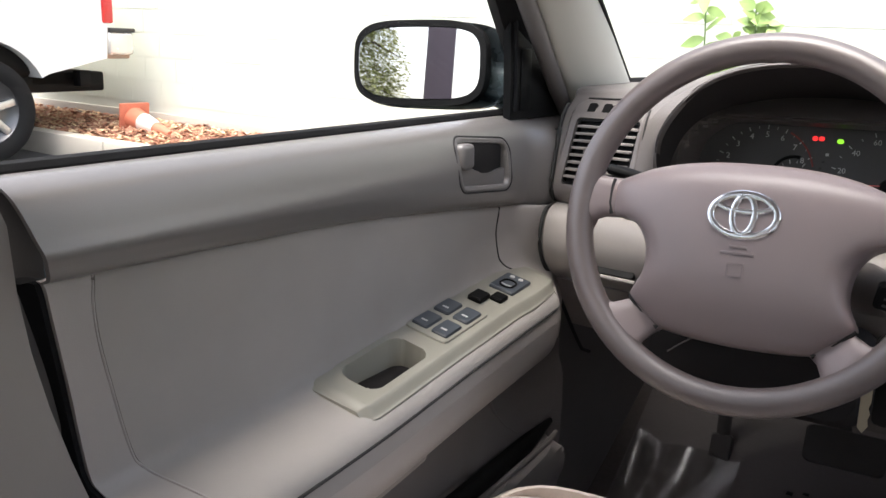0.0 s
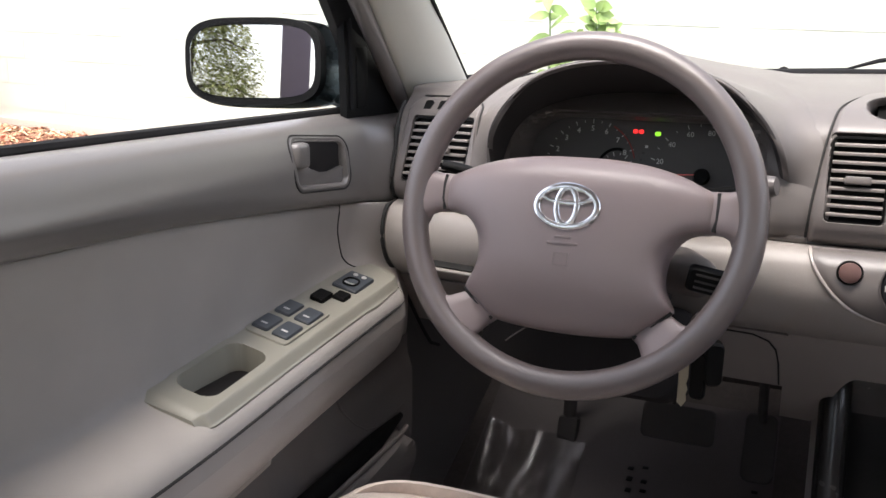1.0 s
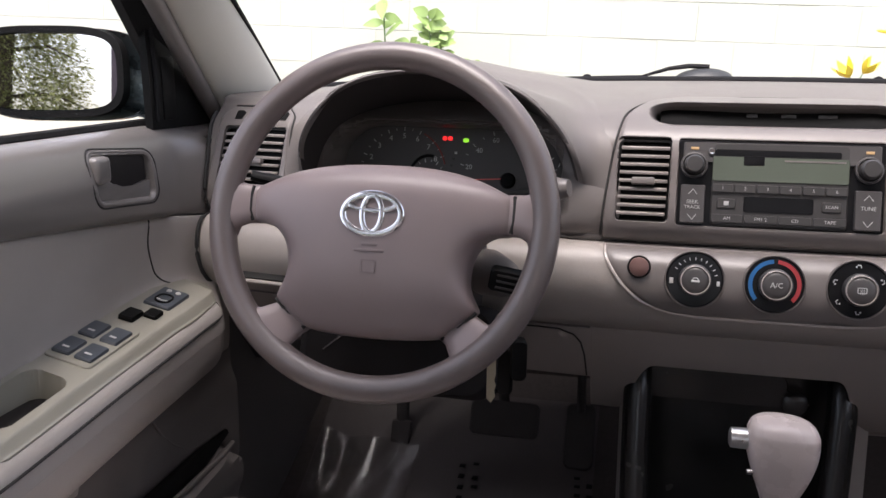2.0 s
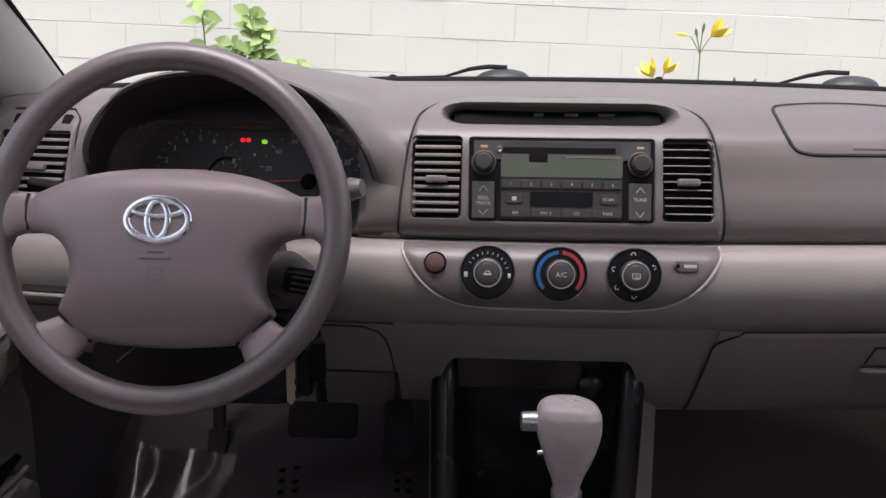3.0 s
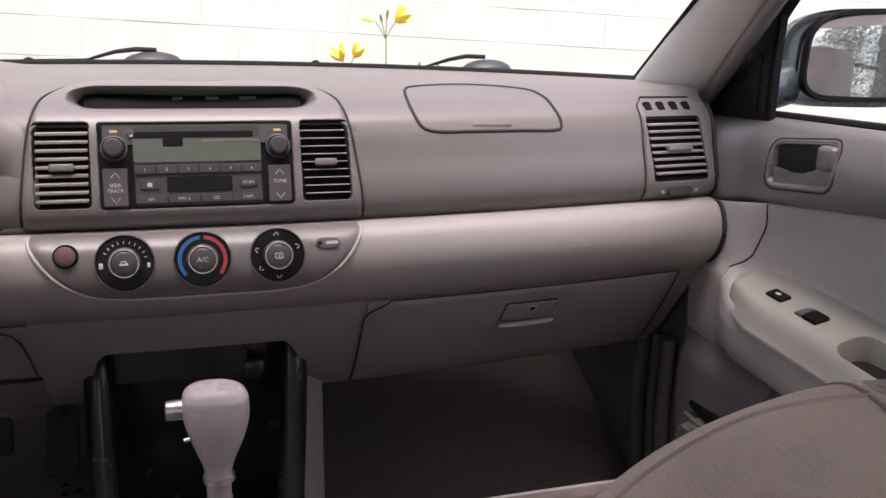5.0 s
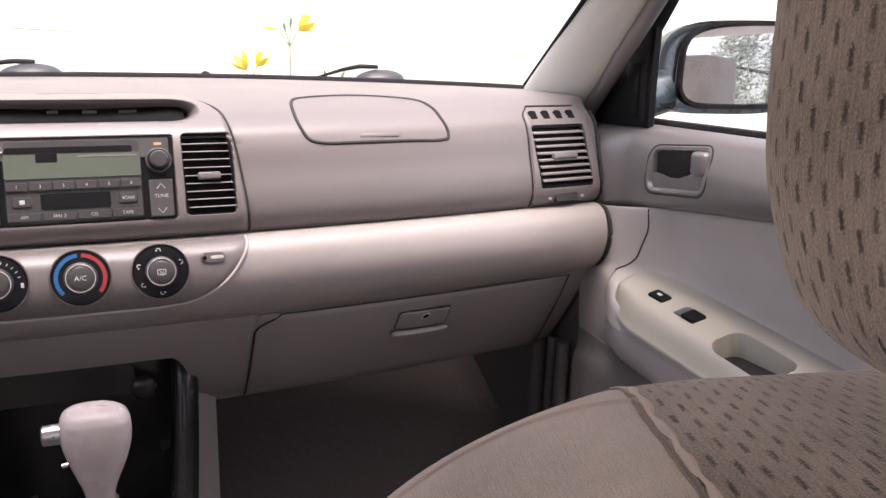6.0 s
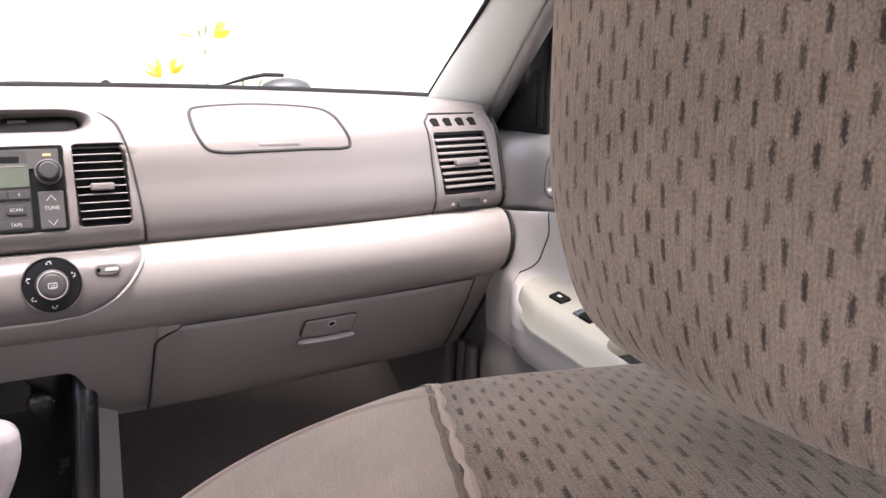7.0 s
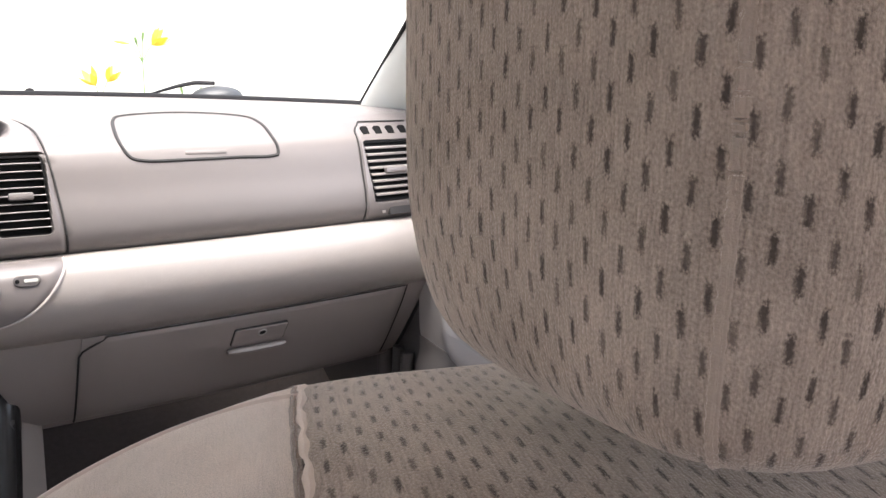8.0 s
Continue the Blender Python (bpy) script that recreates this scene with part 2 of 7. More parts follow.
def curve1(pts, x):
    """Smooth interpolation through (x, value...) rows."""
    if x <= pts[0][0]:
        return pts[0][1] if len(pts[0]) == 2 else pts[0][1:]
    for i in range(len(pts) - 1):
        a, b = pts[i], pts[i + 1]
        if x <= b[0]:
            k = (x - a[0]) / (b[0] - a[0])
            p, q = pts[max(i - 1, 0)], pts[min(i + 2, len(pts) - 1)]
            out = []
            for j in range(1, len(a)):
                h = b[0] - a[0]
                m0 = (b[j] - p[j]) / (b[0] - p[0]) * h
                m1 = (q[j] - a[j]) / (q[0] - a[0]) * h
                k2, k3 = k * k, k ** 3
                out.append((2 * k3 - 3 * k2 + 1) * a[j] + (k3 - 2 * k2 + k) * m0 + (3 * k2 - 2 * k3) * b[j] + (k3 - k2) * m1)
            return out[0] if len(out) == 1 else out
    return pts[-1][1] if len(pts[-1]) == 2 else pts[-1][1:]


def shell(f, us, vs, thick=0.004, away=None, bm=None):
    """A sheet f(u, v) with thickness, on the grid of us and vs; cloth metres as its map. away: the direction of its back."""
    bm = bm or bmesh.new()
    uvl = bm.loops.layers.uv.verify()
    P = [[Vector(f(u, v)) for v in vs] for u in us]
    nu, nv = len(us), len(vs)
    lu = [0.0]
    for i in range(1, nu):
        lu.append(lu[-1] + (P[i][nv // 2] - P[i - 1][nv // 2]).length)
    lv = [[0.0] for _ in range(nu)]
    for i in range(nu):
        for j in range(1, nv):
            lv[i].append(lv[i][-1] + (P[i][j] - P[i][j - 1]).length)
    back = Vector(away) if away else None
    F = [[bm.verts.new(p) for p in r] for r in P]
    B = []
    for i in range(nu):
        row = []
        for j in range(nv):
            if back is not None:
                d = back
            else:
                tu = P[min(i + 1, nu - 1)][j] - P[max(i - 1, 0)][j]
                tv = P[i][min(j + 1, nv - 1)] - P[i][max(j - 1, 0)]
                d = tu.cross(tv)
                d = d.normalized() if d.length > 1e-12 else Vector((0, 0, 1))
            row.append(bm.verts.new(P[i][j] + d * thick))
        B.append(row)

    def quad(vv, uvs):
        try:
            fc = bm.faces.new(vv)
        except ValueError:
            return
        for lp, w in zip(fc.loops, uvs):
            lp[uvl].uv = w

    for i in range(nu - 1):
        for j in range(nv - 1):
            w = [(lu[i], lv[i][j]), (lu[i + 1], lv[i + 1][j]), (lu[i + 1], lv[i + 1][j + 1]), (lu[i], lv[i][j + 1])]
            quad([F[i][j], F[i + 1][j], F[i + 1][j + 1], F[i][j + 1]], w)
            quad([B[i][j], B[i][j + 1], B[i + 1][j + 1], B[i + 1][j]], [w[0], w[3], w[2], w[1]])
    for i in range(nu - 1):
        for j in (0, nv - 1):
            quad([F[i][j], F[i + 1][j], B[i + 1][j], B[i][j]], [(lu[i], 0), (lu[i + 1], 0), (lu[i + 1], 0.01), (lu[i], 0.01)])
    for j in range(nv - 1):
        for i in (0, nu - 1):
            quad([F[i][j], F[i][j + 1], B[i][j + 1], B[i][j]], [(0, lv[i][j]), (0, lv[i][j + 1]), (0.01, lv[i][j + 1]), (0.01, lv[i][j])])
    return bm


def spread(a, b, n):
    return [a + (b - a) * i / (n - 1) for i in range(n)]


def box(c, s, m=None, bevel=0.002, seg=2, bm=None):
    """A box of size s round c with rounded edges, in the frame m."""
    bm = bm or bmesh.new()
    r = bmesh.ops.create_cube(bm, size=1)
    vs = r["verts"]
    for v in vs:
        v.co = Vector((v.co.x * s[0] + c[0], v.co.y * s[1] + c[1], v.co.z * s[2] + c[2]))
    if bevel > 0:
        es = list({e for v in vs for e in v.link_edges})
        out = bmesh.ops.bevel(bm, geom=es, offset=min(bevel, min(s) * 0.45), segments=seg, profile=0.5, affect='EDGES')
        vs = list({v for f in out["faces"] for v in f.verts} | {v for v in vs if v.is_valid})
    if m is not None:
        for v in vs:
            v.co = m @ v.co
    return bm


def tube(pts, rad, seg=12, closed=False, bm=None, flat=1.0, up=(0, 0, 1), caps=True):
    """A round or flattened bar along pts; rad is one radius or one for each point."""
    bm = bm or bmesh.new()
    uvl = bm.loops.layers.uv.verify()
    pts = [Vector(p) for p in pts]
    n = len(pts)
    run = [0.0]
    for p, q in zip(pts, pts[1:] + pts[:1]):
        run.append(run[-1] + (q - p).length)
    rings = []
    for i, p in enumerate(pts):
        a = pts[(i - 1) % n] if closed or i else pts[i]
        b = pts[(i + 1) % n] if closed or i < n - 1 else pts[i]
        d = (b - a).normalized()
        side = d.cross(Vector(up))
        side = side.normalized() if side.length > 1e-4 else d.orthogonal().normalized()
        top = side.cross(d).normalized()
        r = rad[i] if isinstance(rad, (list, tuple)) else rad
        rings.append([bm.verts.new(p + side * (r * math.cos(k * 2 * math.pi / seg)) + top * (r * flat * math.sin(k * 2 * math.pi / seg))) for k in range(seg)])
    for i in range(n if closed else n - 1):
        A, B = rings[i], rings[(i + 1) % n]
        for k in range(seg):
            fc = bm.faces.new([A[k], A[(k + 1) % seg], B[(k + 1) % seg], B[k]])
            for lp, w in zip(fc.loops, ((k, i), (k + 1, i), (k + 1, i + 1), (k, i + 1))):
                lp[uvl].uv = (w[0] * 0.0010, run[w[1]])
    if not closed and caps:
        bm.faces.new(rings[0][::-1])
        bm.faces.new(rings[-1])
    return bm


def lathe(profile, m, seg=32, bm=None):
    """Turns rows of (radius, height) about the z of m."""
    bm = bm or bmesh.new()
    rings = []
    for r, h in profile:
        if r < 1e-6:
            rings.append([bm.verts.new(m @ Vector((0, 0, h)))])
        else:
            rings.append([bm.verts.new(m @ Vector((r * math.cos(k * 2 * math.pi / seg), r * math.sin(k * 2 * math.pi / seg), h))) for k in range(seg)])
    for A, B in zip(rings, rings[1:]):
        for k in range(seg):
            a, b = (A[k % len(A)], A[(k + 1) % seg % len(A)]), (B[k % len(B)], B[(k + 1) % seg % len(B)])
            vv = [a[0]] + ([a[1]] if a[1] is not a[0] else []) + ([b[1]] if b[1] is not b[0] else []) + [b[0]]
            if len(vv) > 2:
                bm.faces.new(vv)
    return bm


def pillow(outline, m, steps, bm=None, center=(0, 0), base=0.0):
    """A closed form over a star-shaped outline: rings of (scale, height) up to its crown, in the frame m."""
    bm = bm or bmesh.new()
    low = [bm.verts.new(m @ Vector((x, y, base))) for x, y in outline]
    bm.faces.new(low[::-1])
    last = low
    n = len(outline)
    for s, h in steps:
        ring = []
        for x, y in outline:
            px, py = x - center[0], y - center[1]
            ring.append(bm.verts.new(m @ Vector((center[0] + px * s, center[1] + py * s, h))))
        for k in range(n):
            bm.faces.new([last[k], last[(k + 1) % n], ring[(k + 1) % n], ring[k]])
        last = ring
    top = bm.verts.new(m @ Vector((center[0], center[1], steps[-1][1])))
    for k in range(n):
        bm.faces.new([last[k], last[(k + 1) % n], top])
    return bm


def rounded(hx, hy, r, n=5, cx=0.0, cy=0.0):
    """The outline of a rounded rectangle."""
    out = []
    for qx, qy, a0 in ((1, 1, 0), (-1, 1, 90), (-1, -1, 180), (1, -1, 270)):
        for i in range(n + 1):
            a = radians(a0 + 90 * i / n)
            out.append((cx + qx * (hx - r) + r * math.cos(a), cy + qy * (hy - r) + r * math.sin(a)))
    return out


def slab(outline, m, h0, h1, bev=0.0015, bm=None):
    """A plate over an outline between two heights, its upper edge eased."""
    cx, cy = sum(p[0] for p in outline) / len(outline), sum(p[1] for p in outline) / len(outline)
    ext = max(math.hypot(x - cx, y - cy) for x, y in outline)
    s = max(0.5, 1 - bev / ext)
    return pillow(outline, m, [(1.0, h1 - bev), (s, h1)], bm, (cx, cy), h0)


def frame_ring(outer, inner, m, h0, h1, bm=None):
    """A flat ring between two outlines of equal count, with thickness."""
    bm = bm or bmesh.new()
    R = []
    for pts, h in ((outer, h0), (outer, h1), (inner, h1), (inner, h0)):
        R.append([bm.verts.new(m @ Vector((x, y, h))) for x, y in pts])
    n = len(outer)
    for a in range(4):
        A, B = R[a], R[(a + 1) % 4]
        for k in range(n):
            bm.faces.new([A[k], A[(k + 1) % n], B[(k + 1) % n], B[k]])
    return bm


def words(text, size, m, mat, parent, name="marking", depth=0.0004, align='CENTER'):
    """Raised lettering in the frame m (x along the line, z out of the surface)."""
    cu = bpy.data.curves.new(name, 'FONT')
    cu.body, cu.size, cu.extrude = text, size, depth
    cu.align_x, cu.align_y = align, 'CENTER'
    cu.resolution_u = 2
    tmp = bpy.data.objects.new(name, cu)
    me = bpy.data.meshes.new_from_object(tmp)
    bpy.data.objects.remove(tmp)
    me.transform(m)
    me.materials.clear()
    me.materials.append(mat)
    ob = new(name, me)
    if parent is not None:
        ob.parent = parent
        ob.matrix_parent_inverse = BASE.get(parent.name, Matrix())
    return ob


def plane_frame(origin, x_axis, y_axis):
    """A frame from an origin and the directions of its x and y."""
    x, y = Vector(x_axis).normalized(), Vector(y_axis)
    z = x.cross(y).normalized()
    y = z.cross(x)
    return Matrix((( x.x, y.x, z.x, origin[0]), (x.y, y.y, z.y, origin[1]), (x.z, y.z, z.z, origin[2]), (0, 0, 0, 1)))


def prism(outline, m, h0, h1, bm=None):
    """An outline of any shape with thickness."""
    bm = bm or bmesh.new()
    a = [bm.verts.new(m @ Vector((x, y, h0))) for x, y in outline]
    b = [bm.verts.new(m @ Vector((x, y, h1))) for x, y in outline]
    n = len(outline)
    for k in range(n):
        bm.faces.new([a[k], a[(k + 1) % n], b[(k + 1) % n], b[k]])
    bm.faces.new(a[::-1])
    bm.faces.new(b)
    return bm


# ---- dashboard ----
def bulge(x):
    return 0.060 * (abs(x) / 0.69) ** 2


UP = [(0, 0.062, 0.8995), (0.05, 0.034, 0.8998), (0.10, 0.0160, 0.9065), (0.14, 0.0075, 0.9210), (0.20, 0.0095, 0.944), (0.30, 0.0185, 0.972), (0.42, 0.0285, 1.005), (0.52, 0.043, 1.025),
      (0.62, 0.080, 1.041), (0.76, 0.17, 1.056), (0.9, 0.30, 1.066), (1.0, 0.44, 1.069)]
LOW = [(0, 0.012, 0.902), (0.06, -0.004, 0.899), (0.2, -0.018, 0.885), (0.42, -0.024, 0.858), (0.6, -0.016, 0.832), (0.8, 0.001, 0.812), (1.0, 0.019, 0.800)]
APRON = [(0, 0.019, 0.800), (0.3, 0.050, 0.756), (0.92, 0.134, 0.656), (1.0, 0.160, 0.646)]


# the pad swells behind the gauge hood
CROWN = [(-0.70, 0.0), (-0.60, 0.0), (-0.56, 0.006), (-0.50, 0.024), (-0.46, 0.033), (-0.395, 0.036), (-0.317, 0.020), (-0.245, 0.008), (-0.19, 0.0), (0.70, 0.0)]


def dash_up(x, s, out=0.0):
    y, z = curve1(UP, s)
    y += bulge(x) * (1 - smooth(0.5, 1, s)) - 0.15 * (x / 0.68) ** 2 * smooth(0.55, 1, s)
    z -= 0.014 * (x / 0.68) ** 2 * smooth(0.5, 1, s)
    z += curve1(CROWN, x) * smooth(0.60, 0.88, s) * smooth(1.0, 0.93, s)
    k = smooth(0.42, 0.7, s)
    return Vector((x, y - out * (1 - k), z + out * (0.2 + 0.8 * k)))


def dash_low(x, s, out=0.0):
    y, z = curve1(LOW, s)
    return Vector((x, y + bulge(x) - out, z))


def apron(x, s, out=0.0):
    y, z = curve1(APRON, s)
    return Vector((x, y + bulge(x) - out * 0.76, z - out * 0.64))


dashboard = thing("dashboard", "two-tone taupe vinyl car dashboard with a glovebox and hooded gauges", "dashboard", (0, 0.2, 0.8))


# half width of the centre panel
WS = [(0.03, 0.184), (0.13, 0.182), (0.265, 0.178), (0.42, 0.172), (0.55, 0.166), (0.61, 0.161), (0.66, 0.150), (0.70, 0.134), (0.725, 0.108), (0.742, 0.065), (0.75, 0.03)]


def upper(u, v):
    p = dash_up(u, v)
    z = p.z
    p.y += 0.125 * rr(u, z, -0.374, 0.955, 0.150, 0.075, 0.06, 0.02) * smooth(0.62, 0.55, v)
    under = rr(u, v, 0, 0.40, max(0.03, min(0.174, curve1(WS, max(0.03, min(v, 0.75))) - 0.008)), 0.30, 0.012, 0.008)
    for side in (-0.632, 0.632):
        under = max(under, rr(u, v, side, 0.32, 0.046, 0.19, 0.01, 0.01))
    p.y += 0.070 * under * smooth(0.72, 0.66, v)
    p.z -= 0.030 * under * smooth(0.45, 0.55, v)
    return p


part("upper_pad", shell(upper, spread(-0.692, 0.692, 150), spread(0, 1, 60), 0.006, (0, 0.6, -0.8)), M_UPPER, dashboard, "dark taupe grained vinyl pad")
part("lower_pad", shell(lambda u, v: dash_low(u, v), spread(-0.690, 0.690, 70), spread(0, 1, 26), 0.006, (0, 1, 0)), M_LOWER, dashboard, "light taupe vinyl roll")
part("seam", tube([dash_up(x, 0.035) + Vector((0, 0.004, 0)) for x in spread(-0.69, 0.69, 50)], 0.004, 8), M_SHADOW, dashboard, "dark shadow gap")
# the apron is cut out over the console with rounded corners
cut = lambda u: 0.37 + 0.63 * smooth(0.085, 0.142, u) ** 1.3 + 0.63 * smooth(-0.112, -0.162, u) ** 1.3
part("apron", shell(lambda u, v: apron(u, v * cut(u)), spread(-0.190, -0.108, 20) + spread(-0.10, 0.07, 10) + spread(0.077, 0.156, 22) + spread(0.17, 0.69, 34), spread(0, 1, 26), 0.006, (0, 1, 0)), M_APRON, dashboard)
part("knee_panel", shell(lambda u, v: apron(u, v * 0.55, 0.0015), spread(-0.69, -0.188, 40), spread(0.02, 1, 16), 0.008, (0, 1, 0)), M_APRON, dashboard)

sf = plane_frame(dash_low(-0.597, 0.585, 0.0), (1, -0.15, 0), (0, 0.45, 1))
part("storage_slot", slab(rounded(0.040, 0.0060, 0.003), sf, -0.006, 0.0012, 0.0005), M_SHADOW, dashboard, "dark storage slot")
part("slot_lip", tube([sf @ Vector((x, -0.0105, 0.0005)) for x in spread(-0.044, 0.044, 8)], 0.0028, 8), M_LOWER, dashboard)

knee = [(-0.300, 0.03), (-0.250, 0.025), (-0.225, 0.03), (-0.208, 0.08), (-0.200, 0.16), (-0.196, 0.30), (-0.194, 0.52)]
part("knee_seam", tube([apron(x, s, 0.0035) for x, s in knee], 0.0010, 6), M_SHADOW, dashboard)

# glovebox door with latch
part("apron_lip", tube([apron(x, 0.965, -0.003) for x in spread(0.150, 0.688, 40)], 0.0090, 12, flat=0.8), M_APRON, dashboard, "rounded lower edge of the dash")
glove = part("glovebox_door", shell(lambda u, v: apron(u + 0.012 * v * (u - 0.2) / 0.45, v, 0.006 - 0.004 * (1 - rr(u, v, 0.422, 0.46, 0.225, 0.46, 0.03, 0.03))),
             spread(0.190, 0.647, 60), spread(0.0, 0.93, 36), 0.004, (0, 1, 0)), M_APRON, dashboard, "light taupe glovebox lid")
part("shadow_gap", tube([apron(0.187 + 0.030 * smooth(0.22, 0.0, s) ** 2, s, 0.0035) for s in [0.004, 0.01, 0.02, 0.035, 0.06, 0.09, 0.13, 0.18] + spread(0.22, 0.95, 12)], 0.0013, 6), M_SHADOW, dashboard)
part("shadow_gap", tube([apron(x, 0.004, 0.003) for x in spread(0.217, 0.648, 20)], 0.0011, 6), M_SHADOW, dashboard)
part("shadow_gap", tube([apron(0.651 + 0.012 * s, s, 0.003) for s in spread(0.0, 0.9, 14)], 0.0010, 6), M_SHADOW, dashboard)
lf = plane_frame(apron(0.417, 0.24, 0.008), (1, 0.085, 0), (0, -0.6, 0.8))
latch = part("latch", slab(rounded(0.038, 0.017, 0.003), lf, -0.004, 0.0015), M_APRON, glove)
part("latch_gap", frame_ring(rounded(0.0386, 0.0176, 0.0032), rounded(0.0380, 0.0170, 0.003), lf, -0.003, 0.0004), M_SHADOW, glove)
part("latch_pull", tube([lf @ Vector((x, -0.0235 - 0.002 * (1 - (x / 0.042) ** 2), 0.0045)) for x in spread(-0.042, 0.042, 12)], [0.0035] + [0.0062] * 10 + [0.0035], 12, flat=0.7), M_LOWER, glove)
part("lock_ring", lathe([(0.0046, 0.0026), (0.0056, 0.0030), (0.0066, 0.0020), (0.0066, 0.0)], lf @ Matrix.Translation((0.002, 0.006, 0)), 20), M_SILVER, glove)
part("keyhole", lathe([(0.0, 0.0024), (0.0035, 0.0024), (0.0048, 0.002), (0.0048, 0.0)], lf @ Matrix.Translation((0.002, 0.006, 0)), 16), M_BLACK, glove)

# airbag cover outline and its small bar mark
AB = [(0.257, 0.678), (0.277, 0.719), (0.335, 0.746), (0.388, 0.735), (0.428, 0.693), (0.440, 0.618), (0.4445, 0.526), (0.449, 0.433), (0.440, 0.405), (0.391, 0.407), (0.322, 0.408), (0.278, 0.411), (0.258, 0.443), (0.250, 0.560)]
ABS = []
for i in range(len(AB)):
    for k in range(6):
        p, a, b, q = AB[i - 1], AB[i], AB[(i + 1) % len(AB)], AB[(i + 2) % len(AB)]
        t = k / 6
        ABS.append(tuple(0.5 * (2 * a[j] + (b[j] - p[j]) * t + (2 * p[j] - 5 * a[j] + 4 * b[j] - q[j]) * t * t + (3 * a[j] - p[j] - 3 * b[j] + q[j]) * t ** 3) for j in (0, 1)))
part("airbag_seam", tube([dash_up(x, s, -0.0002) for x, s in ABS], 0.0023, 6, closed=True), M_SHADOW, dashboard)
part("airbag_mark", box((0, 0, 0), (0.052, 0.0045, 0.001), plane_frame(dash_up(0.352, 0.441, 0.0006), (1, 0.07, 0), (0, 0.4, 0.9)), 0.0004), M_STACK, dashboard)

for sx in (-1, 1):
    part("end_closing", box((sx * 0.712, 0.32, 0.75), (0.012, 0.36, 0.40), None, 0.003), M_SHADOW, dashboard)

    gap = [dash_up(sx * 0.6955, s) for s in spread(0.55, 0.06, 14)] + [dash_low(sx * 0.6945, s) for s in spread(0.08, 1, 16)] + [apron(sx * 0.6945, s) for s in spread(0.08, 1, 10)]
    part("end_gap", tube([p + Vector((0, -0.001, 0)) for p in gap], 0.0026, 8), M_SHADOW, dashboard)

# centre stack on the upper pad
Z_OF = lambda s: curve1(UP, s)[1]


def stack(u, s):
    w = curve1(WS, s)
    x = u * w
    z = Z_OF(s)
    o = 0.004 * (1 - smooth(0.96, 1.0, abs(u))) * (1 - smooth(0.73, 0.75, s))
    o -= 0.016 * rr(x, z, 0, 0.9715, 0.1035, 0.0455, 0.004, 0.004)
    for c in (-0.139, 0.140):
        o -= 0.024 * rr(x, z, c, 0.973, 0.0282, 0.0445, 0.005, 0.0025)
    p = dash_up(x, s, o)
    k = rr(x, s * 0.5, 0.001, 0.304, 0.139, 0.039, 0.036, 0.016) * smooth(0.40, 0.45, s)
    p.y += 0.075 * k
    p.z += (1.0235 - p.z) * k * smooth(0.50, 0.54, s)
    return p


part("centre_panel", shell(stack, spread(-1, 1, 250), spread(0.03, 0.75, 210), 0.004, (0, 1, 0)), M_STACK, dashboard, "smooth taupe centre panel")
part("panel_seam", tube([dash_up(-curve1(WS, s), s, 0.001) for s in spread(0.03, 0.75, 50)] + [dash_up(curve1(WS, s), s, 0.001) for s in spread(0.75, 0.03, 50)], 0.0014, 6), M_SHADOW, dashboard)

part("clock_window", shell(lambda u, v: (0.001 + 0.124 * u, 0.088 + 0.060 * v - 0.012 * u * u, 1.0262 + 0.016 * smooth(0.35, 1, v)), spread(-1, 1, 30), spread(0, 1, 12), 0.002, (0, 0.3, -1)), M_BLACK, dashboard, "black clock window in its recess")
for w, x in ((0.020, 0.062), (0.012, -0.02), (0.016, 0.02)):
    part("clock_mark", box((x, 0.128, 1.037), (w, 0.001, 0.004), None, 0.0003), M_BUTTON, dashboard)

# lower control panel
WL = [(0.02, 0.176), (0.10, 0.175), (0.2, 0.170), (0.34, 0.158), (0.44, 0.145), (0.52, 0.127), (0.57, 0.105), (0.60, 0.075)]


def low_panel(u, s):
    x = u * curve1(WL, s)
    return dash_low(x, s, 0.0035 * (1 - smooth(0.95, 1, abs(u))) * (1 - smooth(0.56, 0.60, s)))


part("control_panel", shell(low_panel, spread(-1, 1, 70), spread(0.02, 0.60, 36), 0.004, (0, 1, 0)), M_STACK, dashboard, "smooth taupe climate panel")
# glossy edge tube, paler than the panel to paint in its highlight
part("panel_edge", tube([dash_low(-curve1(WL, s), s, 0.0015) for s in spread(0.02, 0.60, 40)] + [dash_low(curve1(WL, s), s, 0.0015) for s in spread(0.60, 0.02, 40)], 0.0019, 8), M_SILVER_EDGE, dashboard, "rounded climate panel edge, highlight put into its pale colour")

CTRL = lambda x, z: plane_frame((x, -0.0205 + (z - 0.877) * 0.20 - 0.0050 + bulge(x), z), (1, 0, 0), (0, 0.20, 1))
hz = thing("hazard_switch", "round brown hazard push button in the dash panel", "button", (-0.138, -0.02, 0.885))
part("bezel", lathe([(0.0100, 0.0025), (0.0115, 0.0025), (0.0124, 0.0), (0.0124, -0.004)], CTRL(-0.138, 0.885), 32), M_BLACK, hz)
part("button", lathe([(0, 0.006), (0.006, 0.0057), (0.010, 0.004), (0.0108, 0.0), (0.0108, -0.004)], CTRL(-0.138, 0.885), 32), M_HAZARD, hz)


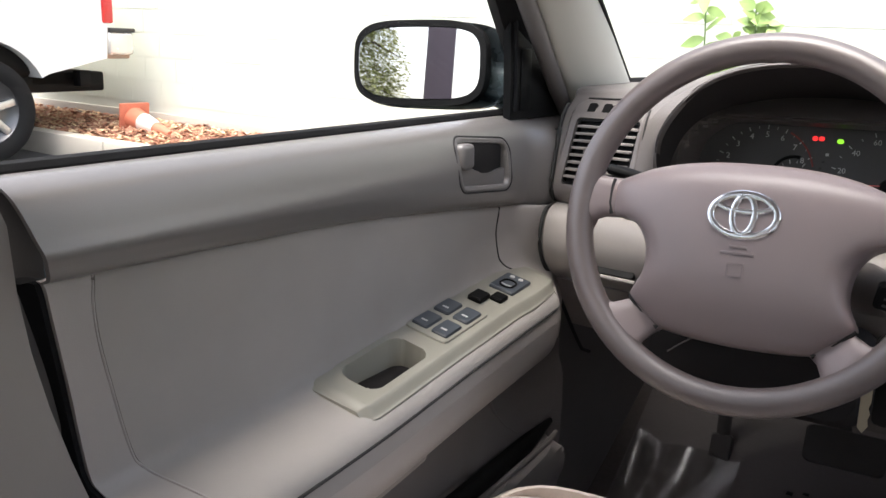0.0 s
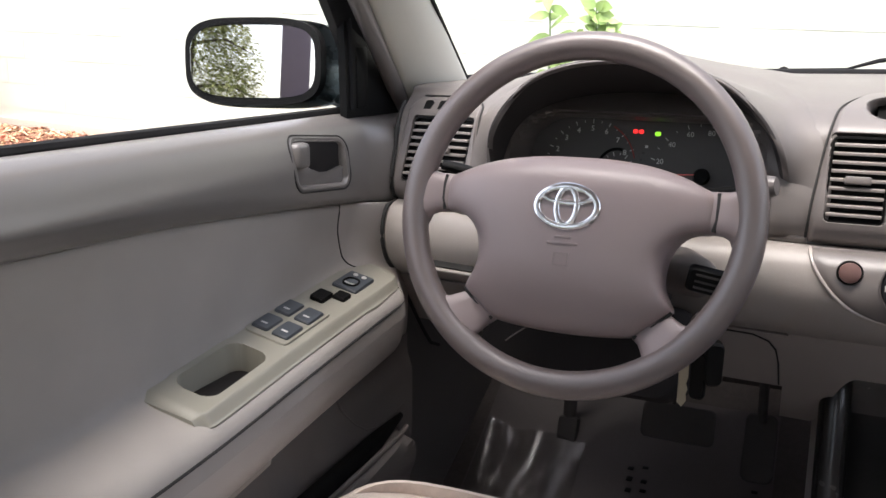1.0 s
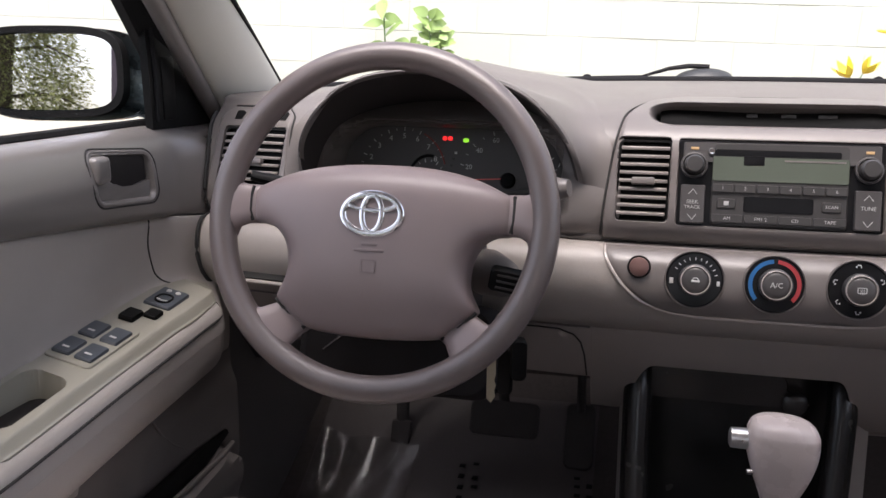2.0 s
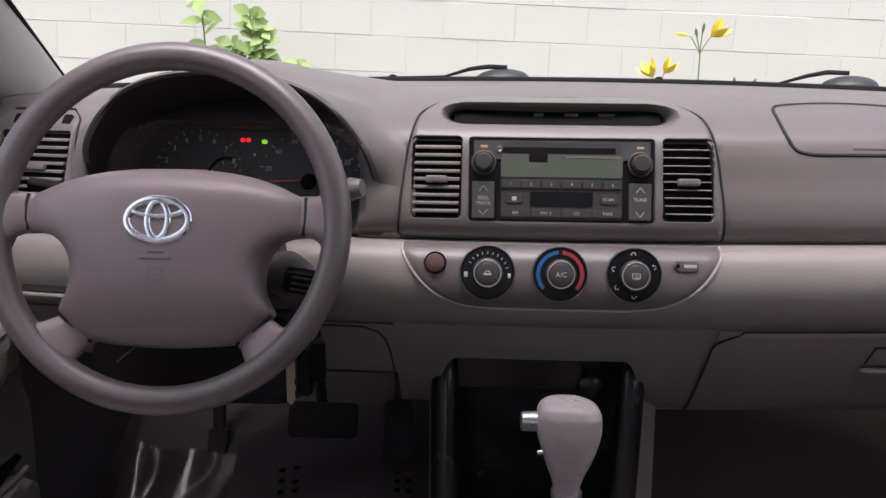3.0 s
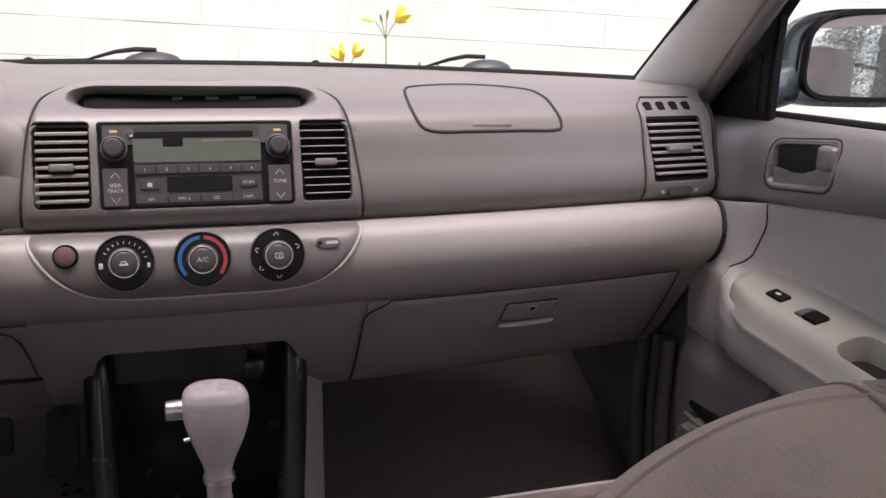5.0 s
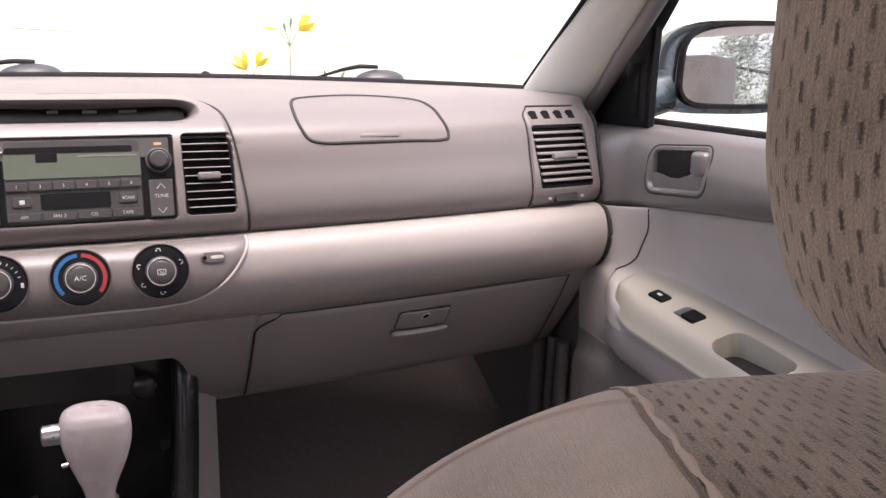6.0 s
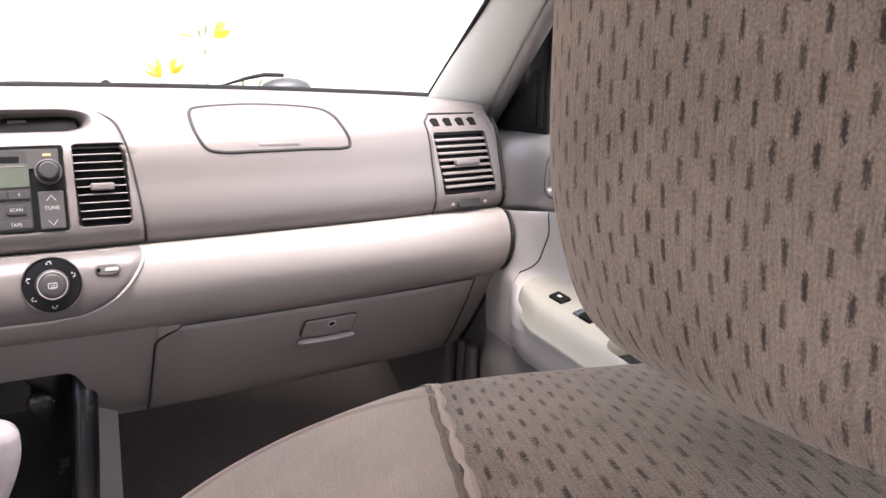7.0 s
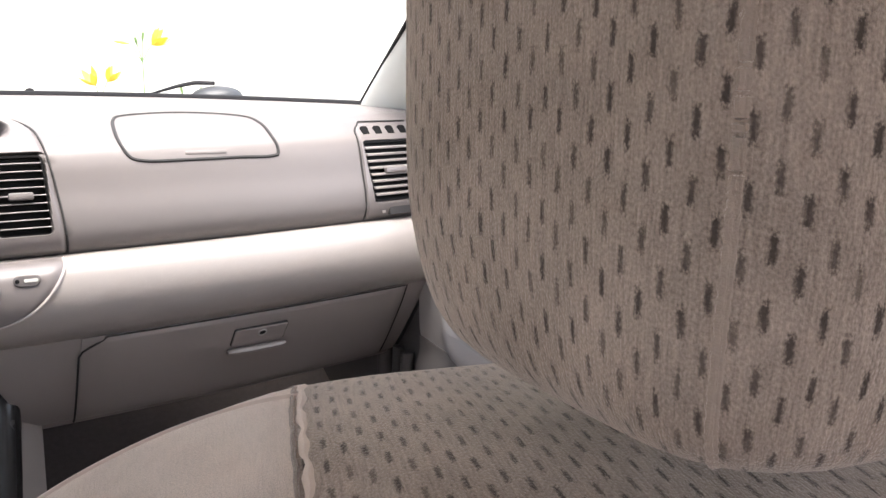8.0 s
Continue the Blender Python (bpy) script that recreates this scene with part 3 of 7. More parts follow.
def climate_dial(x, z, marks):
    m = CTRL(x, z)
    d = thing("climate_dial", "round black climate dial with a silver-grey centre button", "dial", (x, -0.02, z), group="climate dials")
    part("dial_face", lathe([(0, 0.001), (0.0275, 0.001), (0.0285, 0.0018), (0.0293, 0.0006), (0.0293, -0.004)], m, 48), M_GLOSS, d)
    part("dial_surround", lathe([(0.0291, -0.002), (0.0293, 0.0012), (0.0300, 0.0017), (0.0308, 0.0008), (0.0310, -0.002)], m, 48), M_STACK, d)
    part("knob_collar", lathe([(0.0136, 0.0118), (0.0139, 0.0144), (0.0147, 0.0144), (0.0152, 0.0126)], m, 40), M_SILVER_EDGE, d)
    part("dial_ring", lathe([(0.0138, 0.001), (0.0168, 0.004), (0.0163, 0.012), (0.0145, 0.0135), (0.0138, 0.012)], m, 40), M_BUTTON, d)
    part("push_button", lathe([(0, 0.0150), (0.009, 0.0150), (0.0125, 0.0138), (0.0138, 0.0125), (0.0138, 0.004)], m, 40), M_ROCKER, d)
    if marks == "temp":
        for name, a0, a1, mt in (("cold_band", 95, 222, M_BLUE), ("warm_band", -42, 85, M_RED)):
            arc = lambda r: [(r * math.cos(radians(a)), r * math.sin(radians(a))) for a in spread(a0, a1, 24)]
            bm = bmesh.new()
            O, I = [bm.verts.new(m @ Vector((px, py, 0.0019))) for px, py in arc(0.0258)], [bm.verts.new(m @ Vector((px, py, 0.0019))) for px, py in arc(0.0218)]
            O2, I2 = [bm.verts.new(m @ Vector((px, py, 0.0012))) for px, py in arc(0.0258)], [bm.verts.new(m @ Vector((px, py, 0.0012))) for px, py in arc(0.0218)]
            for k in range(23):
                bm.faces.new([O[k], O[k + 1], I[k + 1], I[k]]); bm.faces.new([O[k], O2[k], O2[k + 1], O[k + 1]]); bm.faces.new([I[k], I[k + 1], I2[k + 1], I2[k]])
            part(name, bm, mt, d)
        words("A/C", 0.0075, m @ Matrix.Translation((0, 0, 0.0156)), M_WHITE, d)
    elif marks == "fan":
        for a in spread(150, 15, 10):
            c = m @ Matrix.Rotation(radians(a), 4, 'Z') @ Matrix.Translation((0.0220, 0, 0.0014))
            part("tick", box((0, 0, 0), (0.0030, 0.0008, 0.0006), c, 0), M_WHITE, d, smooth=False)
        part("fan_mark", box((-0.0235, -0.002, 0.0014), (0.004, 0.006, 0.0006), m, 0.0003), M_WHITE, d)
        part("fan_mark", box((0.0238, -0.003, 0.0014), (0.003, 0.005, 0.0006), m, 0.0003), M_WHITE, d)
        part("car_mark", box((0, -0.0008, 0.0157), (0.0085, 0.0022, 0.0005), m, 0.0002), M_WHITE, d)
        part("car_mark", tube([m @ Vector(p) for p in ((-0.0030, 0.0004, 0.0156), (-0.0018, 0.0026, 0.0156), (0.0016, 0.0026, 0.0156), (0.0032, 0.0004, 0.0156))], 0.0005, 5), M_WHITE, d)
    else:
        for a in (92, 22, 162, 215, 270):
            c = m @ Matrix.Rotation(radians(a), 4, 'Z') @ Matrix.Translation((0.0235, 0, 0.0014))
            part("vent_mark", tube([c @ Vector((-0.0016, -0.0018, 0)), c @ Vector((0.0012, -0.0012, 0)), c @ Vector((0.0014, 0.0018, 0))], 0.0006, 5), M_WHITE, d)
            part("vent_mark", lathe([(0, 0.0008), (0.0008, 0.0006), (0.0010, 0)], c @ Matrix.Translation((-0.0006, 0.0026, 0)), 8), M_WHITE, d)
        part("screen_mark", frame_ring(rounded(0.0045, 0.0030, 0.001), rounded(0.0037, 0.0022, 0.0006), m, 0.0150, 0.0157), M_WHITE, d)
        for dx in (-0.0016, 0.0, 0.0016):
            part("screen_mark", tube([m @ Vector((dx, -0.0040, 0.0156)), m @ Vector((dx + 0.0005, -0.0010, 0.0156)), m @ Vector((dx, 0.0012, 0.0156))], 0.0003, 5), M_WHITE, d)
    return d


climate_dial(-0.0805, 0.8755, "fan")
climate_dial(-0.0015, 0.8755, "temp")
climate_dial(0.0785, 0.8755, "mode")
slot = thing("dash_indicator", "small pale rounded slot with a lens in the climate panel", "indicator", (0.135, -0.02, 0.886))
part("body", slab(rounded(0.0135, 0.0058, 0.0055), CTRL(0.135, 0.886), -0.004, 0.0012), M_STACK, slot)
part("lens", slab(rounded(0.0070, 0.0018, 0.0014, cx=0.004), CTRL(0.135, 0.886), 0.0, 0.002, 0.0005), M_PILLAR, slot)
part("eye", lathe([(0, 0.002), (0.0022, 0.0018), (0.0026, 0.0)], CTRL(0.1255, 0.886), 12), M_BLACK, slot)

# car stereo
ST = plane_frame((0, 0.0215 - 0.0045, 0.9715), (1, 0, 0), (0, 0.26, 1))
stereo = thing("car_stereo", "black and grey double-height car stereo with green display", "car stereo", (0, 0.02, 0.925))
part("chassis", slab(rounded(0.1035, 0.0465, 0.003), ST, -0.018, -0.001), M_GLOSS, stereo, "glossy black body")
face = part("faceplate", slab(rounded(0.0675, 0.0440, 0.004), ST, -0.002, 0.002), M_BUTTON, stereo, "dark grey faceplate")
part("upper_trim", slab(rounded(0.0980, 0.0105, 0.002, cy=0.034), ST, -0.002, 0.0014), M_ROCKER, stereo)
part("disc_slot", slab(rounded(0.0625, 0.0034, 0.0015, cx=-0.003, cy=0.0335), ST, 0.0, 0.0026, 0.0006), M_GLOSS, stereo)
part("display", slab(rounded(0.0675, 0.0130, 0.002, cy=0.0165), ST, 0.0, 0.0030, 0.0006), M_LCD, stereo, "grey-green display")
part("display_shade", slab(rounded(0.0105, 0.0050, 0.0015, cx=-0.026, cy=0.0255), ST, 0.0, 0.0034, 0.0004), M_GLOSS, stereo)
# thin pale bar that paints a reflection onto the display's top
part("display_glint", slab(rounded(0.0300, 0.0009, 0.0004, cx=0.034, cy=0.0262), ST, 0.002, 0.0034, 0.0002), M_STACK, stereo, "pale bar painted as a reflection along the display")
part("power_stud", lathe([(0, 0.0045), (0.0030, 0.004), (0.0042, 0.002), (0.0045, 0.0)], ST @ Matrix.Translation((-0.0690, 0.0345, 0)), 16), M_CHROME, stereo, "small round chrome stud")
part("cassette_door", slab(rounded(0.0345, 0.0082, 0.002, cy=-0.0205), ST, 0.0, 0.0030, 0.0006), M_GLOSS, stereo)
for i in range(6):
    x = -0.0563 + i * 0.0225
    b = part("preset_button", slab(rounded(0.0106, 0.0042, 0.001, cx=x, cy=-0.0045), ST, 0.0, 0.0045, 0.0008), M_BUTTON, stereo)
    words(str(i + 1), 0.0050, ST @ Matrix.Translation((x, -0.0045, 0.0046)), M_MARK, b)
for x, w in ((-0.0507, "AM"), (-0.0169, "FM1 2"), (0.0169, "CD"), (0.0507, "TAPE")):
    b = part("source_button", slab(rounded(0.0162, 0.0042, 0.001, cx=x, cy=-0.0365), ST, 0.0, 0.0045, 0.0008), M_BUTTON, stereo)
    words(w, 0.0050, ST @ Matrix.Translation((x, -0.0365, 0.0046)), M_MARK, b)
b = part("eject_button", slab(rounded(0.0095, 0.0050, 0.002, cx=-0.052, cy=-0.0205), ST, 0.0, 0.0036, 0.0008), M_BUTTON, stereo)
part("eject_mark", box((-0.052, -0.0205, 0.0037), (0.005, 0.0045, 0.0005), ST, 0.0002), M_MARK, b)
b = part("scan_button", slab(rounded(0.0095, 0.0050, 0.002, cx=0.052, cy=-0.0205), ST, 0.0, 0.0036, 0.0008), M_BUTTON, stereo)
words("SCAN", 0.0048, ST @ Matrix.Translation((0.052, -0.0205, 0.0038)), M_MARK, b)
for sx, w in ((-1, "SEEK"), (1, "TUNE")):
    kx = sx * 0.0865
    k = part("volume_knob", lathe([(0, 0.0145), (0.0080, 0.0142), (0.0100, 0.012), (0.0106, 0.002), (0.0120, 0.0)], ST @ Matrix.Translation((kx, 0.0195, 0)), 32), M_BUTTON, stereo)
    part("knob_collar", lathe([(0.0112, 0.0018), (0.0122, 0.0034), (0.0136, 0.0030), (0.0142, 0.0)], ST @ Matrix.Translation((kx, 0.0195, 0)), 32), M_ROCKER, k)
    part("amber_mark", box((kx, 0.0375, 0.0016), (0.008, 0.003, 0.0006), ST, 0.0003), M_AMBER, stereo)
    r = part("rocker", slab(rounded(0.0125, 0.0205, 0.0015, cx=kx, cy=-0.0225), ST, -0.002, 0.0045, 0.001), M_ROCKER, stereo, "grey rocker with arrows")
    words(w, 0.0058, ST @ Matrix.Translation((kx, -0.0205, 0.0047)), M_MARK, r)
    if sx < 0:
        words("TRACK", 0.0052, ST @ Matrix.Translation((kx, -0.0262, 0.0047)), M_MARK, r)
    for dy, s in ((-0.0095, 1), (-0.0365, -1)):
        c = [ST @ Vector((kx + px * 0.0045, dy + s * py * 0.0028, 0.0047)) for px, py in ((-1, -1), (0, 1), (1, -1))]
        part("arrow", tube(c, 0.0005, 5), M_MARK, r)


# air vents: a frame, real slats, and a tab on the middle slat
def air_vent(m, hx, hy, n, label, slant=0.0, thick=0.0030, dark=False, lip=0.0022, group="dash vents"):
    at = m.translation
    v = thing("air_vent", label, "air vent", at, group=group)
    warp = lambda p: (p[0] + slant * p[1], p[1])
    out, inn = [warp(p) for p in rounded(hx + lip, hy + lip, 0.005 + 0.5 * lip)], [warp(p) for p in rounded(hx - 0.0002, hy - 0.0002, 0.004)]
    part("rim", frame_ring(out, inn, m, -0.016, -0.0040), M_BLACK, v)
    part("duct", slab([warp(p) for p in rounded(hx, hy, 0.004)], m, -0.0175, -0.0095), M_BLACK, v)
    for i in range(n):
        y = -hy + (i + 0.75) * 2 * hy / (n + 0.5)
        mm = m @ Matrix.Translation((slant * y, y, -0.004)) @ Matrix.Rotation(radians(6.5 if dark else 17), 4, 'X')
        part("slat", box((0, 0, 0), (2 * hx - 0.001, thick, 0.0080), mm, 0.0005, 1), M_APRON, v)
    part("tab", box((0, 0, 0.001), (hx * 0.95, 0.0080, 0.0080), m @ Matrix.Translation((slant * -0.001, -0.001, 0)), 0.002), M_STACK, v)
    return v


SURF = lambda x, z, out: plane_frame((x, 0.0215 + (z - 0.9715) * 0.26 - out, z), (1, 0, 0), (0, 0.26, 1))
air_vent(SURF(-0.139, 0.9728, 0.0052), 0.0262, 0.0425, 9, "centre dash vent, slats tilted up catching light", 0.03, 0.0030)
air_vent(SURF(0.1395, 0.9728, 0.0052), 0.0262, 0.0425, 9, "centre dash vent with dark slats and grey tab", -0.06, 0.0013, True)
for sx in (-1, 1):
    m = plane_frame(dash_up(sx * 0.629, 0.302, 0.0050), (1, sx * 0.158, 0), (0, 0.30, 1))
    v = air_vent(m, 0.0440, 0.0405, 8, "outer dash vent with grey slats and demister slots", -sx * 0.10, lip=0.0022)

    def surround(u, s):
        x = 0.574 + (0.694 - 0.574) * u - 0.012 * smooth(0.1, 0.5, s) * u + 0.014 * smooth(0.5, 0.605, s) ** 2 * (0.5 - u) * 2
        z = curve1(UP, s)[1]
        o = 0.003 * (1 - smooth(0.58, 0.605, s)) * rr(u, 0.5, 0.5, 0.5, 0.5, 2, 0.0, 0.03)
        o -= 0.026 * rr(x + 0.10 * (z - 0.9715), z, 0.629, 0.9715, 0.0460, 0.0425, 0.005, 0.0025)
        return dash_up(sx * x, s, o)

    part("surround", shell(surround, spread(0, 1, 120), spread(0.06, 0.605, 120), 0.003, (0, 1, 0)), M_STACK, v, "smooth taupe vent surround")
    part("surround_seam", tube([Vector(surround(0, s)) + Vector((-sx * 0.0012, -0.001, 0)) for s in spread(0.07, 0.605, 24)] + [Vector(surround(u, 0.605)) + Vector((0, -0.0005, 0.0012)) for u in spread(0, 1, 12)], 0.0013, 6), M_SHADOW, v)
    for k in range(4):
        c = dash_up(sx * (0.589 + 0.0217 * k), 0.519, 0.003)
        part("demister_slot", slab(rounded(0.0060, 0.0092, 0.003), plane_frame(c, (1, sx * 0.158, 0), (sx * -0.12, 0.62, 0.8)), -0.006, 0.0010, 0.0004), M_BLACK, v)
    c = plane_frame(dash_up(sx * 0.631, 0.125, 0.003), (1, sx * 0.158, 0), (0, 0.2, 1))
    part("shut_wheel", slab(rounded(0.0200, 0.0058, 0.003), c, -0.004, 0.0030, 0.001), M_BUTTON, v)
    for dx in (-0.029, 0.029):
        part("vent_mark", box((dx, 0.0005, 0.0005), (0.0060, 0.0060, 0.001), c, 0.0003), M_LOWER, v)


# instrument hood and gauges
HC = Vector((-0.374, 0, 0.945))
HOOD = [(0, 0.125, 0.150, 0.100), (1, 0.050, 0.158, 0.122), (2, -0.012, 0.162, 0.137), (2.6, -0.028, 0.169, 0.141), (3.2, -0.020, 0.178, 0.1455), (4, 0.07, 0.198, 0.147), (5, 0.19, 0.225, 0.135), (6, 0.36, 0.255, 0.112)]


def hood(a, v):
    y, ax, bz = curve1(HOOD, v)
    c, s = math.cos(radians(a)), math.sin(radians(a))
    e = 0.86
    lean = 0.035 * (1 - max(0, s)) * smooth(6, 2, v)
    lean += 0.042 * smooth(0.42, -0.20, s) * smooth(1.5, 2.6, v)
    return (HC.x + ax * math.copysign(abs(c) ** e, c), y + lean, HC.z + bz * math.copysign(abs(s) ** e, s))


def at_height(z):
    a, b = 0.02, 0.62
    for _ in range(24):
        k = (a + b) / 2
        a, b = (k, b) if curve1(UP, k)[1] < z else (a, k)
    return a


def hood_skin(a, v):
    """The hood's outer skin; its cheeks run out into the dash face as a hollow fillet."""
    c, s = math.cos(radians(a)), math.sin(radians(a))
    t = (v - 2.35) / 3.65
    fold = lambda k: math.copysign(abs(k) ** 0.86, k)
    z = min(1.035, max(0.908, HC.z + 0.140 * fold(s)))
    d = dash_up(HC.x + min(0.212, 0.172 + 0.044 * t) * fold(c), at_height(z) + 0.30 * smooth(0.25, 0.95, s) * t * t, 0.0008 - 0.0016 * smooth(0.75, 1, t))
    cheek = Vector(hood(a, min(v, 2.7))).lerp(d, 1 - (1 - t) ** 2.4)
    cheek = cheek.lerp(d + Vector((0, 0.003, 0)), smooth(-0.18, -0.50, s))
    d = dash_up(HC.x + min(0.212, 0.176 + 0.040 * (v - 3.0)) * fold(c), at_height(z) + 0.30 * smooth(0.25, 0.95, s) * smooth(3.0, 6.0, v), 0.0008 - 0.0016 * smooth(5, 6, v))
    crown = Vector(hood(a, v)).lerp(d, smooth(2.4, 5.2, v) * (1 - smooth(0.6, 1.0, s) * smooth(4.2, 3.0, v)))
    return cheek.lerp(crown, smooth(0.45, 0.85, s))


part("gauge_hood", shell(hood_skin, spread(-34, 214, 90), spread(2.35, 3.6, 22) + spread(3.7, 6, 20), 0.005), M_UPPER, dashboard, "dark taupe hood arching over the gauges")
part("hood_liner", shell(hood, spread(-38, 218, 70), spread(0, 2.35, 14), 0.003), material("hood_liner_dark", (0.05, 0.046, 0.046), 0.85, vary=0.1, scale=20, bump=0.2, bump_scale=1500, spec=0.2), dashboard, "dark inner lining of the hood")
gauges = thing("gauge_cluster", "dark instrument cluster with white numerals and lit warning lamps", "gauges", (-0.374, 0.10, 0.9))
GF = plane_frame((-0.374, 0.108, 0.965), (1, 0, 0), (0, 0.22, 1))
part("gauge_face", slab(rounded(0.168, 0.090, 0.06), GF, -0.01, 0.0, 0.002), M_GAUGE, gauges)


def dial(cx, cy, r, nums, a0, a1, size, ticks):
    for i in range(ticks + 1):
        a = radians(a0 + (a1 - a0) * i / ticks)
        big = i % 2 == 0
        mm = GF @ Matrix.Translation((cx, cy, 0.0006)) @ Matrix.Rotation(a, 4, 'Z') @ Matrix.Translation((r, 0, 0))
        part("tick", box((0, 0, 0), (0.005 if big else 0.003, 0.0010 if big else 0.0006, 0.0005), mm, 0), M_NUMERAL, gauges, smooth=False)
    for i, w in enumerate(nums):
        if not w:
            continue
        a = radians(a0 + (a1 - a0) * i / (len(nums) - 1))
        words(w, size, GF @ Matrix.Translation((cx + (r - 0.009) * math.cos(a), cy + (r - 0.009) * math.sin(a), 0.0006)), M_NUMERAL, gauges, "numeral")


dial(-0.064, -0.006, 0.055, ["0", "1", "2", "3", "4", "5", "6", "7", "8"], 201.5, 22.5, 0.0095, 16)
dial(0.0716, -0.0119, 0.061, ["0", "20", "40", "60", "80", "100", "120", "140"], 190, 1, 0.0088, 14)
dial(0.128, -0.012, 0.022, ["C", "", "H"], 140, -60, 0.005, 6)
dial(-0.030, -0.010, 0.020, ["E", "", "F"], 150, 10, 0.005, 6)
part("needle", box((0.0430, -0.0142, 0.004), (0.050, 0.0011, 0.001), GF @ Matrix.Rotation(radians(3.5), 4, 'Z'), 0.0004), glowing("needle_red", (0.62, 0.13, 0.12), 0.07), gauges, "red needle")
part("needle_cap", lathe([(0, 0.006), (0.008, 0.0055), (0.010, 0.0)], GF @ Matrix.Translation((0.0716, -0.0119, 0)), 20), M_BLACK, gauges)
part("needle", box((-0.094, -0.010, 0.004), (0.036, 0.0014, 0.001), GF @ Matrix.Rotation(radians(4), 4, 'Z'), 0.0004), M_NUMERAL, gauges)
part("gauge_mark", box((-0.063, 0.0004, 0.0008), (0.028, 0.0016, 0.0006), GF, 0.0002), M_NUMERAL, gauges)
part("gauge_arc", tube([GF @ Vector((-0.030 + 0.024 * math.cos(radians(a)), -0.010 + 0.026 * math.sin(radians(a)), 0.001)) for a in spread(160, 75, 12)], 0.0020, 6), M_BLACK, gauges)
for k in range(5):
    part("selector_mark", box((0.0045 - 0.0035 * k + 0.0004 * k * k, 0.0205 - 0.0082 * k, 0.0008), (0.0035, 0.0032, 0.0006), GF, 0.0002), M_BUTTON if k else M_NUMERAL, gauges)
part("rev_zone", tube([GF @ Vector((-0.064 + 0.056 * math.cos(radians(a)), -0.006 + 0.056 * math.sin(radians(a)), 0.001)) for a in spread(62, 12, 12)], 0.0010, 5), material("marking_dull_red", (0.30, 0.05, 0.045), 0.5), gauges)
M_LAMP_R, M_LAMP_G = glowing("lamp_red", (1.0, 0.03, 0.03), 0.38), glowing("lamp_green", (0.35, 0.95, 0.05), 0.26)
for dx in (-0.0106, -0.0036):
    part("warning_lamp", slab(rounded(0.0029, 0.0025, 0.0018), GF @ Matrix.Translation((dx, 0.0385, 0)), 0, 0.001, 0.0004), M_LAMP_R, gauges, "lit red warning lamp")
part("warning_lamp", slab(rounded(0.0036, 0.0026, 0.0022), GF @ Matrix.Translation((0.0165, 0.0365, 0)), 0, 0.001, 0.0004), M_LAMP_G, gauges, "lit green lamp")

# ---- steering wheel ----
TILT_W = 18.0
WC = Vector((-0.3948, -0.130, 0.9435))
SW = plane_frame(WC, (1, 0, 0), (0, math.sin(radians(TILT_W)), math.cos(radians(TILT_W))))
SP = SW @ Matrix.Translation((0, 0, -0.021))
wheel = thing("steering_wheel", "taupe four-spoke steering wheel with chrome badge on airbag pad", "steering wheel", WC)
R = 0.1683
ring = [SW @ Vector((R * math.cos(radians(a)), R * math.sin(radians(a)), 0)) for a in range(0, 360, 4)]
axis = SW.to_3x3() @ Vector((0, 0, 1))
part("rim", tube(ring, 0.0140, 16, closed=True, flat=1.08, up=axis), M_RIM, wheel, "worn taupe urethane rim, darkened for shade")
half = [(0, 0.058), (0.035, 0.0572), (0.070, 0.053), (0.100, 0.045), (0.124, 0.034), (0.136, 0.027), (0.1365, 0.010), (0.134, -0.006), (0.118, -0.009), (0.106, -0.016), (0.097, -0.030), (0.0935, -0.048), (0.095, -0.064),
        (0.103, -0.080), (0.104, -0.086), (0.088, -0.100), (0.071, -0.113), (0.040, -0.1175), (0, -0.119)]
pad_outline = half + [(-x, y) for x, y in half[-2:0:-1]]
pad_outline = [tuple(0.5 * (2 * a[j] + (b[j] - p[j]) * t + (2 * p[j] - 5 * a[j] + 4 * b[j] - q[j]) * t * t + (3 * a[j] - p[j] - 3 * b[j] + q[j]) * t ** 3) for j in (0, 1))
               for p, a, b, q in zip(pad_outline[-1:] + pad_outline[:-1], pad_outline, pad_outline[1:] + pad_outline[:1], pad_outline[2:] + pad_outline[:2]) for t in (0.0, 0.25, 0.5, 0.75)]


